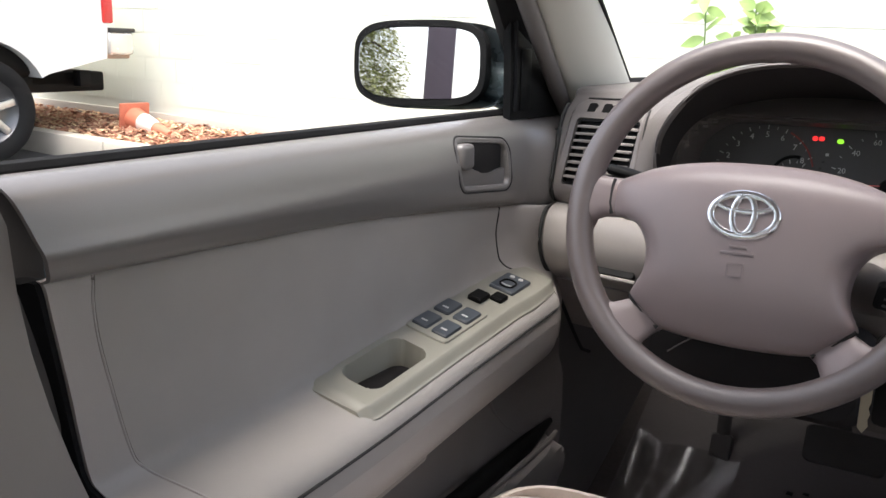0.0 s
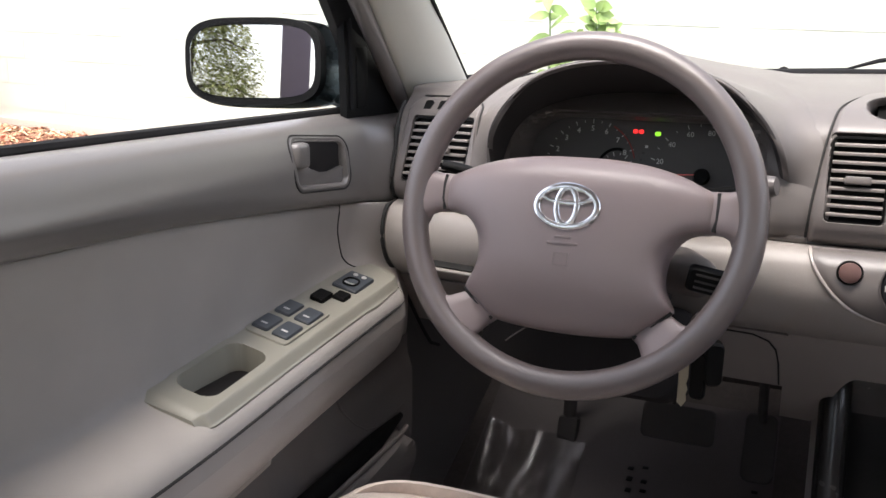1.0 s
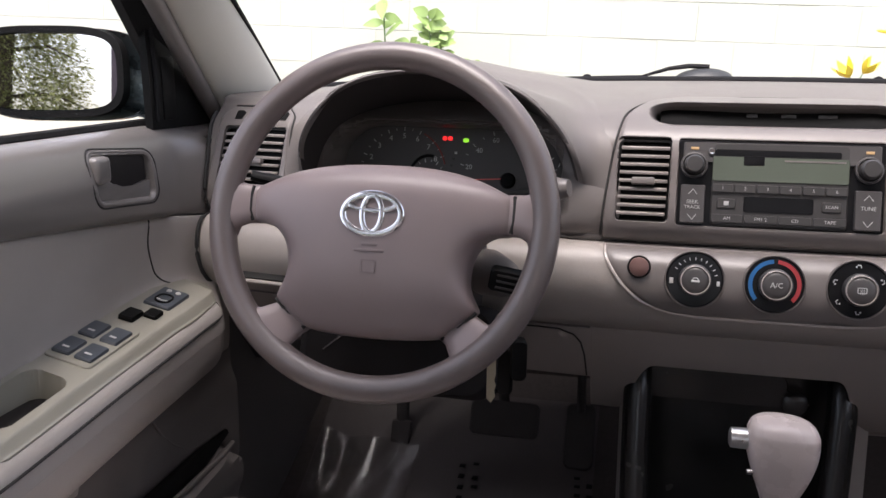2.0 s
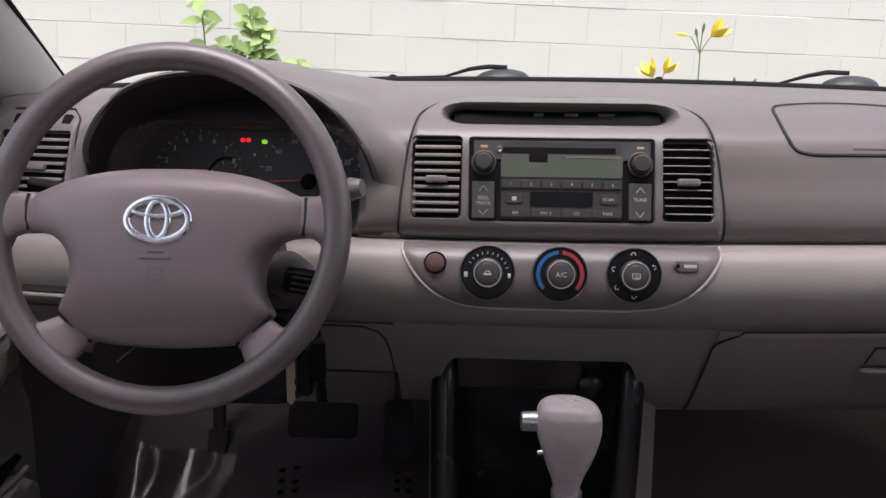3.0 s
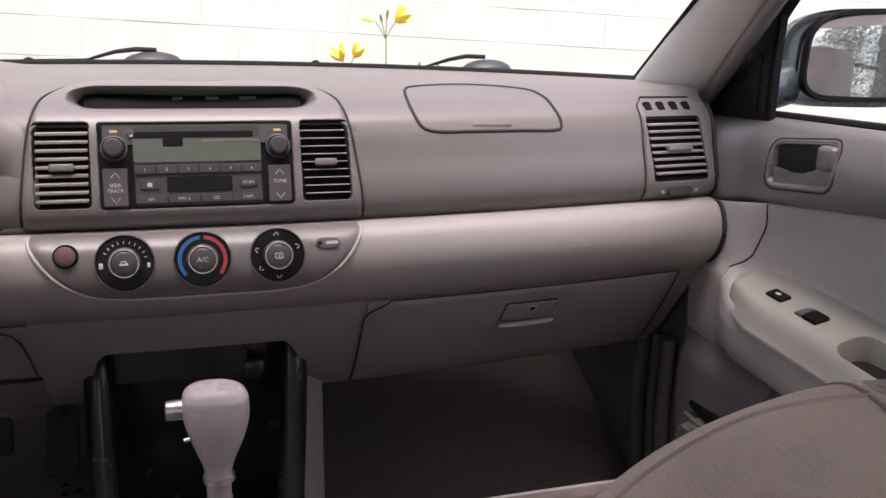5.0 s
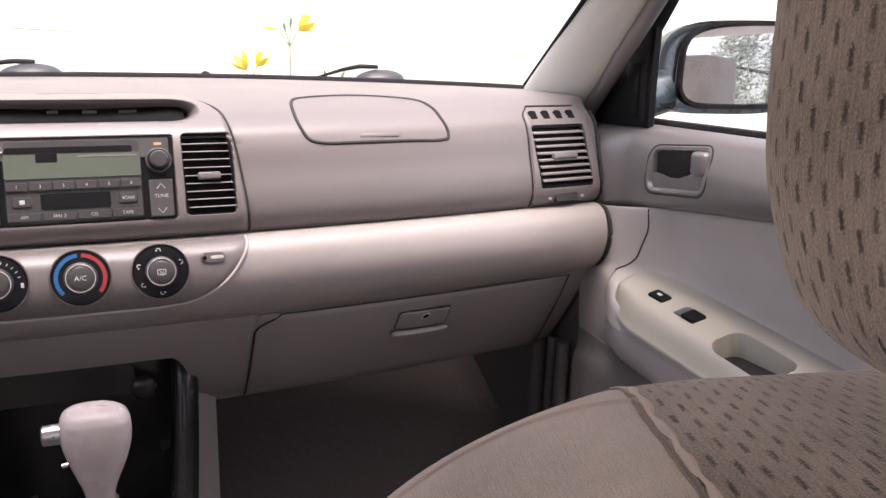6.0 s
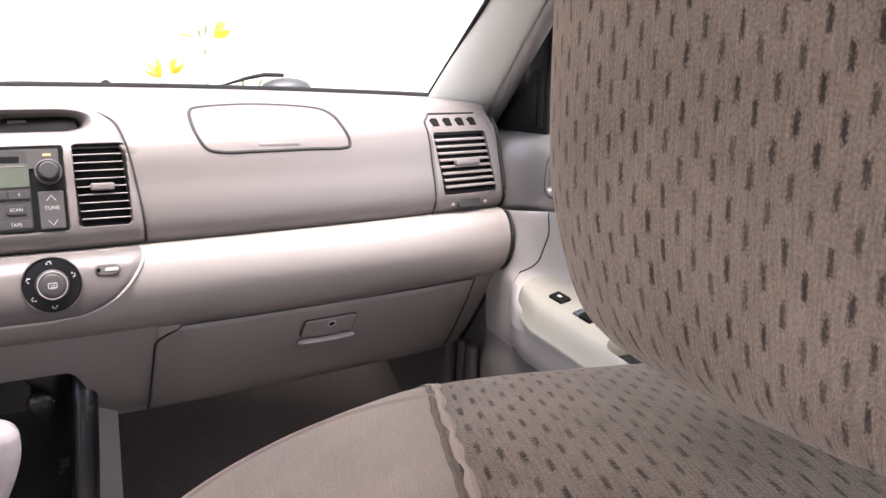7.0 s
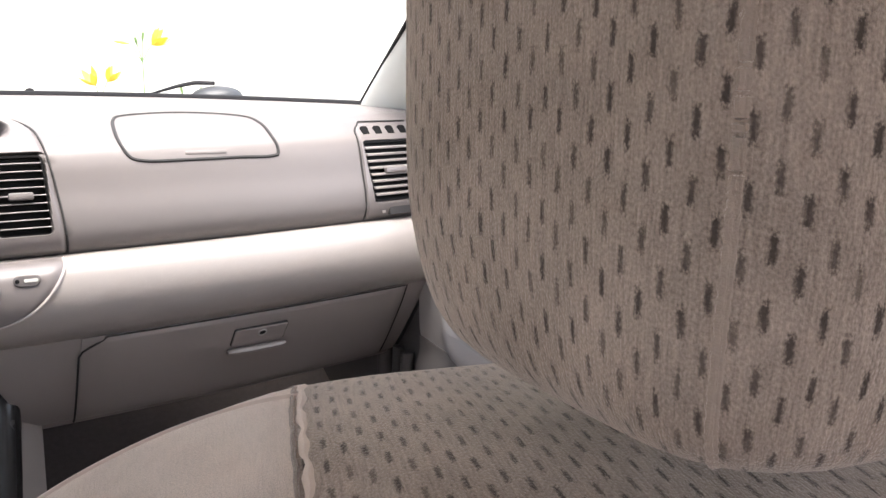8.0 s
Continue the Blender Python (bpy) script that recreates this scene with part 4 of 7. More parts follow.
def soft_pad(outline, m, steps, center):
    """A dome over an outline of any shape; each ring is smoother than the last, so that no ridges run in from the corners."""
    run, total = [], 0.0
    for p, q in zip(outline, outline[1:] + outline[:1]):
        run.append(total)
        total += math.hypot(q[0] - p[0], q[1] - p[1])
    even, k, n = [], 0, 220
    for i in range(n):
        d = total * i / n
        while k + 1 < len(run) and run[k + 1] <= d:
            k += 1
        p, q = outline[k], outline[(k + 1) % len(outline)]
        t = (d - run[k]) / (((run[k + 1] if k + 1 < len(run) else total) - run[k]) or 1)
        even.append((p[0] + (q[0] - p[0]) * t, p[1] + (q[1] - p[1]) * t))
    bm = bmesh.new()
    rings, cur = [[bm.verts.new(m @ Vector((x, y, -0.012))) for x, y in even]], even
    for passes, scale, h in steps:
        for _ in range(passes):
            cur = [((cur[i - 2][0] + cur[i - 1][0] + 2 * cur[i][0] + cur[(i + 1) % n][0] + cur[(i + 2) % n][0]) / 6, (cur[i - 2][1] + cur[i - 1][1] + 2 * cur[i][1] + cur[(i + 1) % n][1] + cur[(i + 2) % n][1]) / 6) for i in range(n)]
        ring = [(center[0] + (x - center[0]) * scale, center[1] + (y - center[1]) * scale) for x, y in cur]
        rings.append([bm.verts.new(m @ Vector((x, y, h - 0.008 * smooth(-0.055, -0.125, y) - 0.006 * smooth(0.03, 0.062, y)))) for x, y in ring])
    for A, B in zip(rings, rings[1:]):
        for i in range(n):
            bm.faces.new([A[i], A[(i + 1) % n], B[(i + 1) % n], B[i]])
    bm.faces.new(rings[0][::-1])
    top = bm.verts.new(m @ Vector((center[0], center[1], steps[-1][2])))
    for i in range(n):
        bm.faces.new([rings[-1][i], rings[-1][(i + 1) % n], top])
    return bm


part("airbag_pad", soft_pad(pad_outline, SP, [(0, 1.0, 0.010), (0, 0.990, 0.0175), (1, 0.975, 0.0215), (3, 0.950, 0.0250), (6, 0.915, 0.0285), (12, 0.865, 0.0320), (25, 0.80, 0.0350), (45, 0.71, 0.0375), (80, 0.60, 0.0393), (80, 0.46, 0.0403), (80, 0.30, 0.0409), (40, 0.15, 0.0412)], (0, -0.016)), M_WHEEL, wheel, "smooth taupe airbag pad")


def spoke(rows, name="spoke", mat=M_WHEEL):
    """A flattened arm through rows of (x, y, z, half width, half thickness)."""
    bm = bmesh.new()
    rings = []
    for i, (x, y, z, w, t) in enumerate(rows):
        a, b = Vector(rows[max(i - 1, 0)][:3]), Vector(rows[min(i + 1, len(rows) - 1)][:3])
        d = (b - a).normalized()
        side = d.cross(Vector((0, 0, 1))).normalized()
        top = side.cross(d)
        ringv = []
        for k in range(14):
            c, s = math.cos(k * 2 * math.pi / 14), math.sin(k * 2 * math.pi / 14)
            ringv.append(bm.verts.new(SW @ (Vector((x, y, z - 0.021 * smooth(0.172, 0.130, math.hypot(x, y)))) + side * w * math.copysign(abs(c) ** 0.6, c) + top * t * math.copysign(abs(s) ** 0.7, s))))
        rings.append(ringv)
    for A, B in zip(rings, rings[1:]):
        for k in range(14):
            bm.faces.new([A[k], A[(k + 1) % 14], B[(k + 1) % 14], B[k]])
    bm.faces.new(rings[0][::-1]); bm.faces.new(rings[-1])
    return part(name, bm, mat, wheel)


for sx in (-1, 1):
    spoke([(sx * 0.120, 0.012, 0.008, 0.020, 0.011), (sx * 0.145, 0.011, 0.008, 0.021, 0.012), (sx * 0.155, 0.010, 0.006, 0.025, 0.011), (sx * 0.161, 0.009, 0.001, 0.034, 0.009), (sx * 0.166, 0.008, 0.0, 0.047, 0.006)])
    spoke([(sx * 0.070, -0.088, -0.004, 0.021, 0.010), (sx * 0.090, -0.104, 0.001, 0.021, 0.011), (sx * 0.101, -0.114, 0.005, 0.025, 0.011), (sx * 0.108, -0.1205, 0.002, 0.034, 0.009), (sx * 0.1125, -0.124, 0.0, 0.047, 0.006)])
    seam = [(sx * 0.137, 0.029, 0.0205), (sx * 0.1375, 0.020, 0.0225), (sx * 0.1375, 0.004, 0.0225), (sx * 0.135, -0.007, 0.0205)]
    part("pad_seam", tube([SP @ Vector(p) for p in seam], 0.0020, 6), M_SHADOW, wheel)
    seam = [(sx * 0.105, -0.085, 0.0115), (sx * 0.097, -0.0935, 0.0125), (sx * 0.082, -0.1075, 0.0105), (sx * 0.072, -0.1135, 0.0080)]
    part("pad_seam", tube([SP @ Vector(p) for p in seam], 0.0020, 6), M_SHADOW, wheel)
BZ = 0.0415
EM = SP @ Matrix.Translation((0, 0.0035, BZ))
ell = lambda a, b, n=40, cy=0.0: [EM @ Vector((a * math.cos(2 * math.pi * k / n), cy + b * math.sin(2 * math.pi * k / n), 0)) for k in range(n)]
badge = part("badge", tube(ell(0.0298, 0.0198), 0.0034, 8, closed=True, flat=0.5, up=axis), M_CHROME, wheel, "chrome oval badge")
part("badge_oval", tube(ell(0.0100, 0.0180), 0.0030, 8, closed=True, flat=0.5, up=axis), M_CHROME, badge)
part("badge_oval", tube(ell(0.0245, 0.0072, cy=0.0105), 0.0027, 8, closed=True, flat=0.5, up=axis), M_CHROME, badge)
for y, w in ((-0.0265, 0.016), (-0.0325, 0.030)):
    part("airbag_mark", box((0, y, 0.0413), (w, 0.0026, 0.0012), SP, 0.0003), M_EMBOSS, wheel)
part("airbag_mark", frame_ring(rounded(0.0075, 0.0065, 0.001, cy=-0.0480), rounded(0.0062, 0.0052, 0.001, cy=-0.0480), SP, 0.0385, 0.0414), M_EMBOSS, wheel)

column = thing("steering_column", "dark steering column shroud with two control stalks", "steering column", (-0.39, 0.0, 0.85))
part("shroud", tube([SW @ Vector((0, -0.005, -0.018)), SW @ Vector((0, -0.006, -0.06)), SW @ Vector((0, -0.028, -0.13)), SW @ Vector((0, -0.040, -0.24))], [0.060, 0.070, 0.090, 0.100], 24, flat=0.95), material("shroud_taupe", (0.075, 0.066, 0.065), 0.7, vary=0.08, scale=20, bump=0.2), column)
# cover colour near black, standing in for the shade below the wheel
part("lower_cover", slab(rounded(0.118, 0.052, 0.030, cy=-0.128), SW @ Matrix.Translation((0, 0, -0.105)), -0.10, 0.0, 0.012), material("cover_shade_dark", (0.022, 0.020, 0.020), 0.8, vary=0.1, scale=20, bump=0.2, spec=0.1), column, "lower column cover, near black for shade under the wheel")
part("cover_line", tube([SW @ Vector((x, -0.098 - 0.02 * (x / 0.06) ** 2, -0.104)) for x in spread(-0.085, -0.02, 10)], 0.0009, 6), M_UPPER, column)
part("signal_stalk", tube([(-0.455, -0.035, 0.950), (-0.52, -0.045, 0.962), (-0.548, -0.052, 0.968), (-0.566, -0.056, 0.972)], [0.006, 0.0075, 0.010, 0.008], 12, flat=0.7), M_BLACK, column, "black turn-signal stalk")
part("wiper_stalk", tube([(-0.315, -0.030, 0.948), (-0.25, -0.045, 0.962), (-0.230, -0.050, 0.968)], [0.006, 0.0065, 0.0075], 12), M_BLACK, column)
part("stalk_tip", tube([(-0.236, -0.050, 0.966), (-0.224, -0.053, 0.970), (-0.212, -0.056, 0.972)], [0.010, 0.0125, 0.009], 14), M_STACK, column, "grey stalk knob")
part("ignition_barrel", tube([(-0.300, -0.035, 0.872), (-0.275, -0.085, 0.880), (-0.268, -0.108, 0.884)], [0.026, 0.020, 0.014], 20), M_UPPER, column, "grey ignition barrel")
keys = thing("key_ring", "ignition key with black fob and hanging keys", "keys", (-0.265, -0.12, 0.88))
KF = plane_frame((-0.262, -0.126, 0.888), (1, 0.1, -0.18), (0.18, -0.15, 1))
fob = part("key_head", slab(rounded(0.019, 0.0120, 0.005), KF, -0.006, 0.005, 0.002), M_BLACK, keys, "black key head with pale buttons")
for dy in (-0.0065, 0.0, 0.0065):
    part("fob_bar", box((0.001, dy, 0.0055), (0.025, 0.0024, 0.001), KF, 0.0004), M_BUTTON, fob)
loop = [Vector((-0.262 + 0.013 * math.cos(radians(a)), -0.128, 0.842 + 0.017 * math.sin(radians(a)))) for a in range(0, 360, 20)]
part("ring", tube(loop, 0.0011, 6, closed=True, up=(0, 1, 0)), M_CHROME, keys)
part("fob", slab(rounded(0.008, 0.022, 0.006), plane_frame((-0.250, -0.126, 0.808), (1, 0.3, 0), (0.1, 0, 1)), -0.005, 0.006, 0.002), M_BLACK, keys)
part("fob", slab(rounded(0.007, 0.024, 0.004), plane_frame((-0.264, -0.122, 0.792), (1, -0.2, 0), (0.05, 0, 1)), -0.004, 0.004, 0.002), M_BLACK, keys)
part("key_blade", slab([(-0.0045, 0.03), (0.0045, 0.03), (0.0045, 0.0), (0.0030, -0.006), (0.0048, -0.012), (0.0030, -0.018), (0.0042, -0.024), (0, -0.031), (-0.0045, -0.026)], plane_frame((-0.277, -0.128, 0.790), (1, 0.3, 0), (0.12, 0, 1)), -0.001, 0.001, 0.0003), material("brass_key", (0.46, 0.42, 0.31), 0.35, metal=0.8, vary=0.1), keys, "worn brass-coloured key")

# ---- centre console and gear lever ----
console = thing("centre_console", "black open console bin with rails, lighter socket and grey sides", "console", (0, 0.0, 0.45))
part("bin_back", box((-0.011, 0.150, 0.63), (0.262, 0.012, 0.40), None, 0.004), M_CONSOLE, console)
part("bin_roof", box((-0.011, 0.130, 0.752), (0.262, 0.07, 0.010), None, 0.003), M_CONSOLE, console)
part("pocket_lid", slab(rounded(0.090, 0.020, 0.012), plane_frame((-0.040, 0.135, 0.698), (1, 0, 0), (0, 0.2, 1)), -0.004, 0.004), M_CONSOLE, console)
part("lighter_socket", lathe([(0, 0.008), (0.012, 0.0075), (0.0155, 0.005), (0.0165, 0.0), (0.0165, -0.01)], plane_frame((0.058, 0.122, 0.688), (1, 0, 0), (0, 0.2, 1)), 28), M_CONSOLE, console, "round black lighter socket")
for x0, x1 in ((-0.131, -0.128), (0.106, 0.092)):
    part("rail", tube([(x0 * 0.96, 0.130, 0.748), (x0, 0.112, 0.728), (x0, 0.098, 0.690), (x0 + (x1 - x0) * 0.4, 0.075, 0.62), (x1, 0.045, 0.54), (x1, 0.02, 0.47)], [0.012, 0.0165, 0.0175, 0.0175, 0.0175, 0.0175], 18), M_CONSOLE, console, "glossy black console rail")
for sx, x0, x1, nar, wid in ((-1, -0.141, -0.153, 0.010, 0.004), (1, 0.126, 0.150, 0.034, 0.012)):
    part("side_panel", shell(lambda u, v: (x0 + (x1 - x0) * u - sx * v * (nar + (wid - nar) * u), 0.124 + 0.014 * u - 0.085 * v + 0.010 * u * u, 0.676 - 0.32 * v), spread(0, 1, 8), spread(0, 1, 14), 0.008, (0, 1, 0)), M_LOWER, console, "taupe console cheek")
part("tray", shell(lambda u, v: (-0.135 + 0.25 * u, 0.12 - 0.75 * v, 0.470 + 0.055 * smooth(0.05, 0.35, v) + 0.0 * u), spread(0, 1, 14), spread(0, 1, 30), 0.01, (0, 0, -1)), M_CONSOLE, console)
part("shift_gate", slab(rounded(0.085, 0.13, 0.03), plane_frame((-0.004, -0.13, 0.552), (1, 0, 0), (0, 1, 0.05)), -0.03, 0.004, 0.003), M_CONSOLE, console)
for sx, x0 in ((-1, -0.150), (1, 0.130)):
    part("tunnel_side", shell(lambda u, v: (x0 + sx * 0.02 * v, 0.02 - 0.75 * u, 0.545 - 0.24 * v), spread(0, 1, 10), spread(0, 1, 6), 0.006, (-sx, 0, 0)), M_LOWER, console)

shifter = thing("gear_lever", "taupe plastic automatic gear lever with silver thumb button", "gear lever", (0.0, -0.12, 0.55))


def knob(a, v):
    # wide at the crown, narrow at the neck, a soft square in section
    rows = [(0, 0.0, 0.0, 0.0020), (0.05, 0.020, 0.016, 0.0015), (0.12, 0.0285, 0.0215, -0.0020), (0.17, 0.0308, 0.0235, -0.006), (0.26, 0.0322, 0.0245, -0.011), (0.42, 0.0318, 0.0245, -0.030), (0.62, 0.0245, 0.0205, -0.055), (0.74, 0.0175, 0.0160, -0.072), (0.82, 0.0138, 0.0135, -0.085), (0.92, 0.0124, 0.0124, -0.104), (1.0, 0.0120, 0.012, -0.118)]
    rx, ry, dz = curve1(rows, v)
    c, s = math.cos(a), math.sin(a)
    e = 0.72
    skew = 0.004 * (1 - v) + 0.006 * smooth(0.5, 1, v)
    x = rx * math.copysign(abs(c) ** e, c)
    return (0.0035 - skew * 0.3 + x, -0.130 + ry * math.copysign(abs(s) ** e, s) - 0.01 * v, 0.771 + dz - 0.10 * max(0, x) * (1 - smooth(0, 0.5, v)))


part("knob", shell(knob, spread(0, 2 * math.pi, 33), spread(0.0, 1.0, 30), 0.002), M_SHIFT, shifter)
part("thumb_button", tube([(-0.020, -0.134, 0.7515), (-0.036, -0.134, 0.7515), (-0.0440, -0.134, 0.7515), (-0.0455, -0.134, 0.7515)], [0.0100, 0.0100, 0.0096, 0.0070], 20), M_SILVER, shifter, "silver thumb button")
part("release_pin", tube([(-0.024, -0.150, 0.726), (-0.0295, -0.151, 0.726)], [0.003, 0.0025], 10), M_CHROME, shifter)
part("collar", tube([(0.0025, -0.1385, 0.6790), (0.0025, -0.1388, 0.6735)], 0.0158, 24), M_SILVER, shifter)
part("stem", tube([(0.0025, -0.140, 0.655), (0.002, -0.137, 0.55)], 0.0122, 18), M_SHIFT, shifter)


# ---- doors ----
CREASE = [(-0.70, 0.947), (-0.35, 0.937), (-0.15, 0.921), (-0.03, 0.909), (0.10, 0.894)]
ARM = [(-0.70, 0.757), (-0.38, 0.772), (-0.2, 0.789), (0.0, 0.806), (0.1, 0.812)]


# near-black colour that stands in for the shade inside the door cups
M_CAVITY = material("cavity_shade_dark", (0.020, 0.018, 0.0175), 0.75, vary=0.1, scale=30, spec=0.15)


def make_door(sx, name, label):
    d = thing(name, label, "car door", (sx * 0.72, -0.3, 0.35), kind="structure")
    front, rear = 0.100, -0.655
    inb, ahead = (0.0, 0.0) if sx < 0 else (-0.020, 0.017)

    def top(y, v, deep=1.0):
        zc = curve1(CREASE, y)
        rows = [(0, 0.772, 1.006), (0.06, 0.765, 1.0140), (0.16, 0.746, 1.0150), (0.30, 0.727, 1.004), (0.5, 0.7155, 0.976), (0.75, 0.712, 0.978 + (zc - 0.966) * 0.62), (0.90, 0.714, zc + 0.012), (0.97, 0.719, zc + 0.002), (1.0, 0.730, zc - 0.002)]
        x, z = curve1(rows, v)
        nose = smooth(0.03, 0.10, y)
        x -= 0.022 * nose * smooth(0.12, 0.5, v)
        z -= 0.006 * nose * smooth(0.5, 0.0, v)
        x += deep * 0.019 * rr(y, z + 0.09 * (y + 0.074), -0.074, 0.9665, 0.0545, 0.0265, 0.012, 0.006)
        return (sx * x, y, z)

    def on_sill(y, z):
        a, b = 0.3, 0.95
        for _ in range(30):
            k = (a + b) / 2
            a, b = (k, b) if flat_top(y, k, 0.0)[2] > z else (a, k)
        return Vector(flat_top(y, a, 0.0))

    slant = lambda y, z: y + smooth(-0.45, -0.655, y) * (0.010 + (1.0 - z) * 0.26)
    flat_top = top
    top = lambda y, v: (lambda p: (p[0], slant(y, p[2]), p[2]))(flat_top(y, v))
    ys = spread(rear, -0.14, 26) + spread(-0.135, 0.012, 75) + spread(0.018, front, 14)
    vs = spread(0, 0.3, 14) + spread(0.315, 0.97, 62) + [0.985, 1.0]
    part("upper_panel", shell(top, ys, vs, 0.005, (sx, 0, 0)), M_DOOR_UP, d, "grey grained vinyl sill pad")
    ring = [on_sill(-0.074 + y, 0.9665 - 0.09 * y + z) + Vector((sx * 0.0004, 0, 0)) for y, z in rounded(0.0575, 0.0290, 0.014, 6)]
    part("handle_bezel", tube(ring, 0.0025, 10, closed=True, flat=0.5, up=(sx, 0, 0)), M_DOOR_UP, d, "raised rim round the handle cup")
    ring = [on_sill(-0.074 + y, 0.9665 - 0.09 * y + z) for y, z in rounded(0.0612, 0.0325, 0.017, 6)]
    part("bezel_groove", tube(ring, 0.0012, 6, closed=True), M_SHADOW, d)
    HM = Matrix.Translation((0, -0.013, 0.0055))
    part("release_lever", box((sx * 0.7215, -0.1040, 0.9745), (0.024, 0.0260, 0.0300), HM, 0.006, 3), M_DOOR_UP, d, "pull lever in the cup")
    grip = [(-0.114, 0.9345), (-0.010, 0.9305), (-0.008, 0.952), (-0.020, 0.9515), (-0.045, 0.9475), (-0.066, 0.9490), (-0.078, 0.9535), (-0.085, 0.9595), (-0.114, 0.9605)]
    gm = HM @ Matrix(((0, 0, sx, sx * 0.7170), (1, 0, 0, 0), (0, 1, 0, 0), (0, 0, 0, 1)))
    gb = prism(grip, gm, 0.0, 0.022)
    bmesh.ops.bevel(gb, geom=list(gb.edges), offset=0.0022, segments=2, profile=0.5, affect='EDGES')
    part("grip", gb, M_DOOR_UP, d)
    # dark plate set in the handle cup as its painted shade
    part("cup_back_shade", box((sx * 0.7240, -0.061, 0.966), (0.003, 0.102, 0.046), HM, 0.001), M_CAVITY, d)
    part("sill_end", shell(lambda y, v: top(y, v), spread(front, 0.215, 8), spread(0, 0.34, 14), 0.02, (sx, 0, -0.4)), M_DOOR_UP, d)

    # middle: cloth insert and armrest
    def mid(y, v):
        zc, za = curve1(CREASE, y), curve1(ARM, y)
        k = 1 - smooth(0.005 + 3 * inb, 0.085 + 2 * inb, y)
        b = smooth(-0.42, -0.62, y)
        rows = [(0, 0.728, zc), (0.05, 0.7255, zc - 0.004), (0.12, 0.728, zc - 0.02), (0.34, 0.733, zc * 0.55 + za * 0.45), (0.52, 0.733, za + 0.028), (0.60, 0.728, za + 0.014), (0.68, 0.715, za + 0.006), (0.80, 0.684, za - 0.003), (0.88, 0.664, za - 0.010), (0.94, 0.652, za - 0.022), (1.0, 0.648, za - 0.046)]
        x, z = curve1(rows, v)
        x = x + (0.693 - x) * (1 - k) * 0.9
        x += 0.006 * b
        z -= 0.114 * rr(y, x, -0.292 + ahead, 0.7005 + inb, 0.056, 0.031, 0.016, 0.006) * smooth(0.5, 0.6, v)
        return (sx * x, y, z)

    lo = lambda v: -0.590 + 0.055 * smooth(0.1, 1, v)
    hi = lambda v: -0.020 + 0.020 * smooth(0.1, 0.7, v) + 0.02 * smooth(0.5, 0.7, v)
    part("cloth_insert", shell(lambda u, v: mid(lo(v) + (hi(v) - lo(v)) * u, v), spread(0, 1, 70), spread(0, 1, 44), 0.006, (sx, 0, 0)), M_INSERT, d, "grey cloth insert and armrest pad")
    redge = lambda v: -0.630 + 0.050 * v
    part("rear_strip", shell(lambda u, v: mid(redge(v) + (lo(v) - 0.003 - redge(v)) * u, v), spread(0, 1, 10), spread(0, 1, 40), 0.006, (sx, 0, 0)), M_DOOR_LOW, d)
    part("front_strip", shell(lambda u, v: mid(hi(v) + 0.002 + (front - hi(v) - 0.002) * u, v), spread(0, 1, 16), spread(0, 1, 40), 0.006, (sx, 0, 0)), M_DOOR_LOW, d)
    part("panel_groove", tube([mid(hi(v) + 0.001, v) for v in spread(0.03, 0.70, 30)], 0.0012, 6), M_SHADOW, d)
    part("panel_edge", tube([Vector(mid(lo(v) - 0.0015, v)) + Vector((sx * 0.0008, 0, 0)) for v in spread(0.03, 0.98, 60)], 0.0012, 6), M_DOOR_LOW, d)
    part("edge_seal", shell(lambda u, v: (lambda p: (p[0] + sx * (0.004 + 0.095 * u), p[1] - 0.004 - 0.020 * u, p[2]))(mid(redge(v), v)), spread(0, 1, 6), spread(-0.15, 1.6, 30), 0.012, (0, 1, 0)), M_RUBBER, d, "black rear edge seal")

    # armrest side rolls
    def side(y, v):
        za = curve1(ARM, y) - 0.046
        k = 1 - smooth(3 * inb, 0.085 + 2 * inb, y)
        rows = [(0, 0.6485, za + 0.001), (0.20, 0.6490, za - 0.012), (0.45, 0.652, za - 0.030), (0.62, 0.660, za - 0.046), (0.75, 0.674, za - 0.057), (1, 0.690, za - 0.064)]
        x, z = curve1(rows, v)
        x += (0.693 - x) * (1 - k) * 0.9
        return (sx * x, y, z)

    part("armrest_roll", shell(side, spread(-0.580, front, 50), spread(0, 1, 24), 0.005, (sx, 0, 0)), M_DOOR_LOW, d, "light vinyl armrest roll")
    groove = lambda y: (sx * (0.6500 + (0.690 - 0.6500) * 0.9 * smooth(3 * inb, 0.085 + 2 * inb, y)), y, curve1(ARM, y) - 0.0285)
    part("armrest_groove", tube([groove(y) for y in spread(-0.575, 0.030 if sx < 0 else -0.085, 40)], 0.0016, 6), M_SHADOW, d, "dark parting line along the armrest")

    def low(y, v):
        z = curve1(ARM, y) - 0.108 - 0.40 * v
        bump = rr(y, z, -0.01, 0.60, 0.15, 0.085, 0.06, 0.03)
        pocket = rr(y, z, -0.30, 0.480, 0.36, 0.115, 0.05, 0.012)
        return (sx * (0.690 + 0.012 * smooth(0.2, 1, v) - 0.008 * bump - 0.035 * pocket), y, z)

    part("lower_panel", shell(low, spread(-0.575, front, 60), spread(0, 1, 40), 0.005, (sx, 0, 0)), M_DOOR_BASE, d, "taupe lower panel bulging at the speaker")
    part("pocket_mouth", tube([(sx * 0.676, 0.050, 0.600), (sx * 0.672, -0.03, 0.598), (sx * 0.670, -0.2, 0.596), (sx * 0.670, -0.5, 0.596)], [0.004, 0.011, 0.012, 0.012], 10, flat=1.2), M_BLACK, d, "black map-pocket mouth")
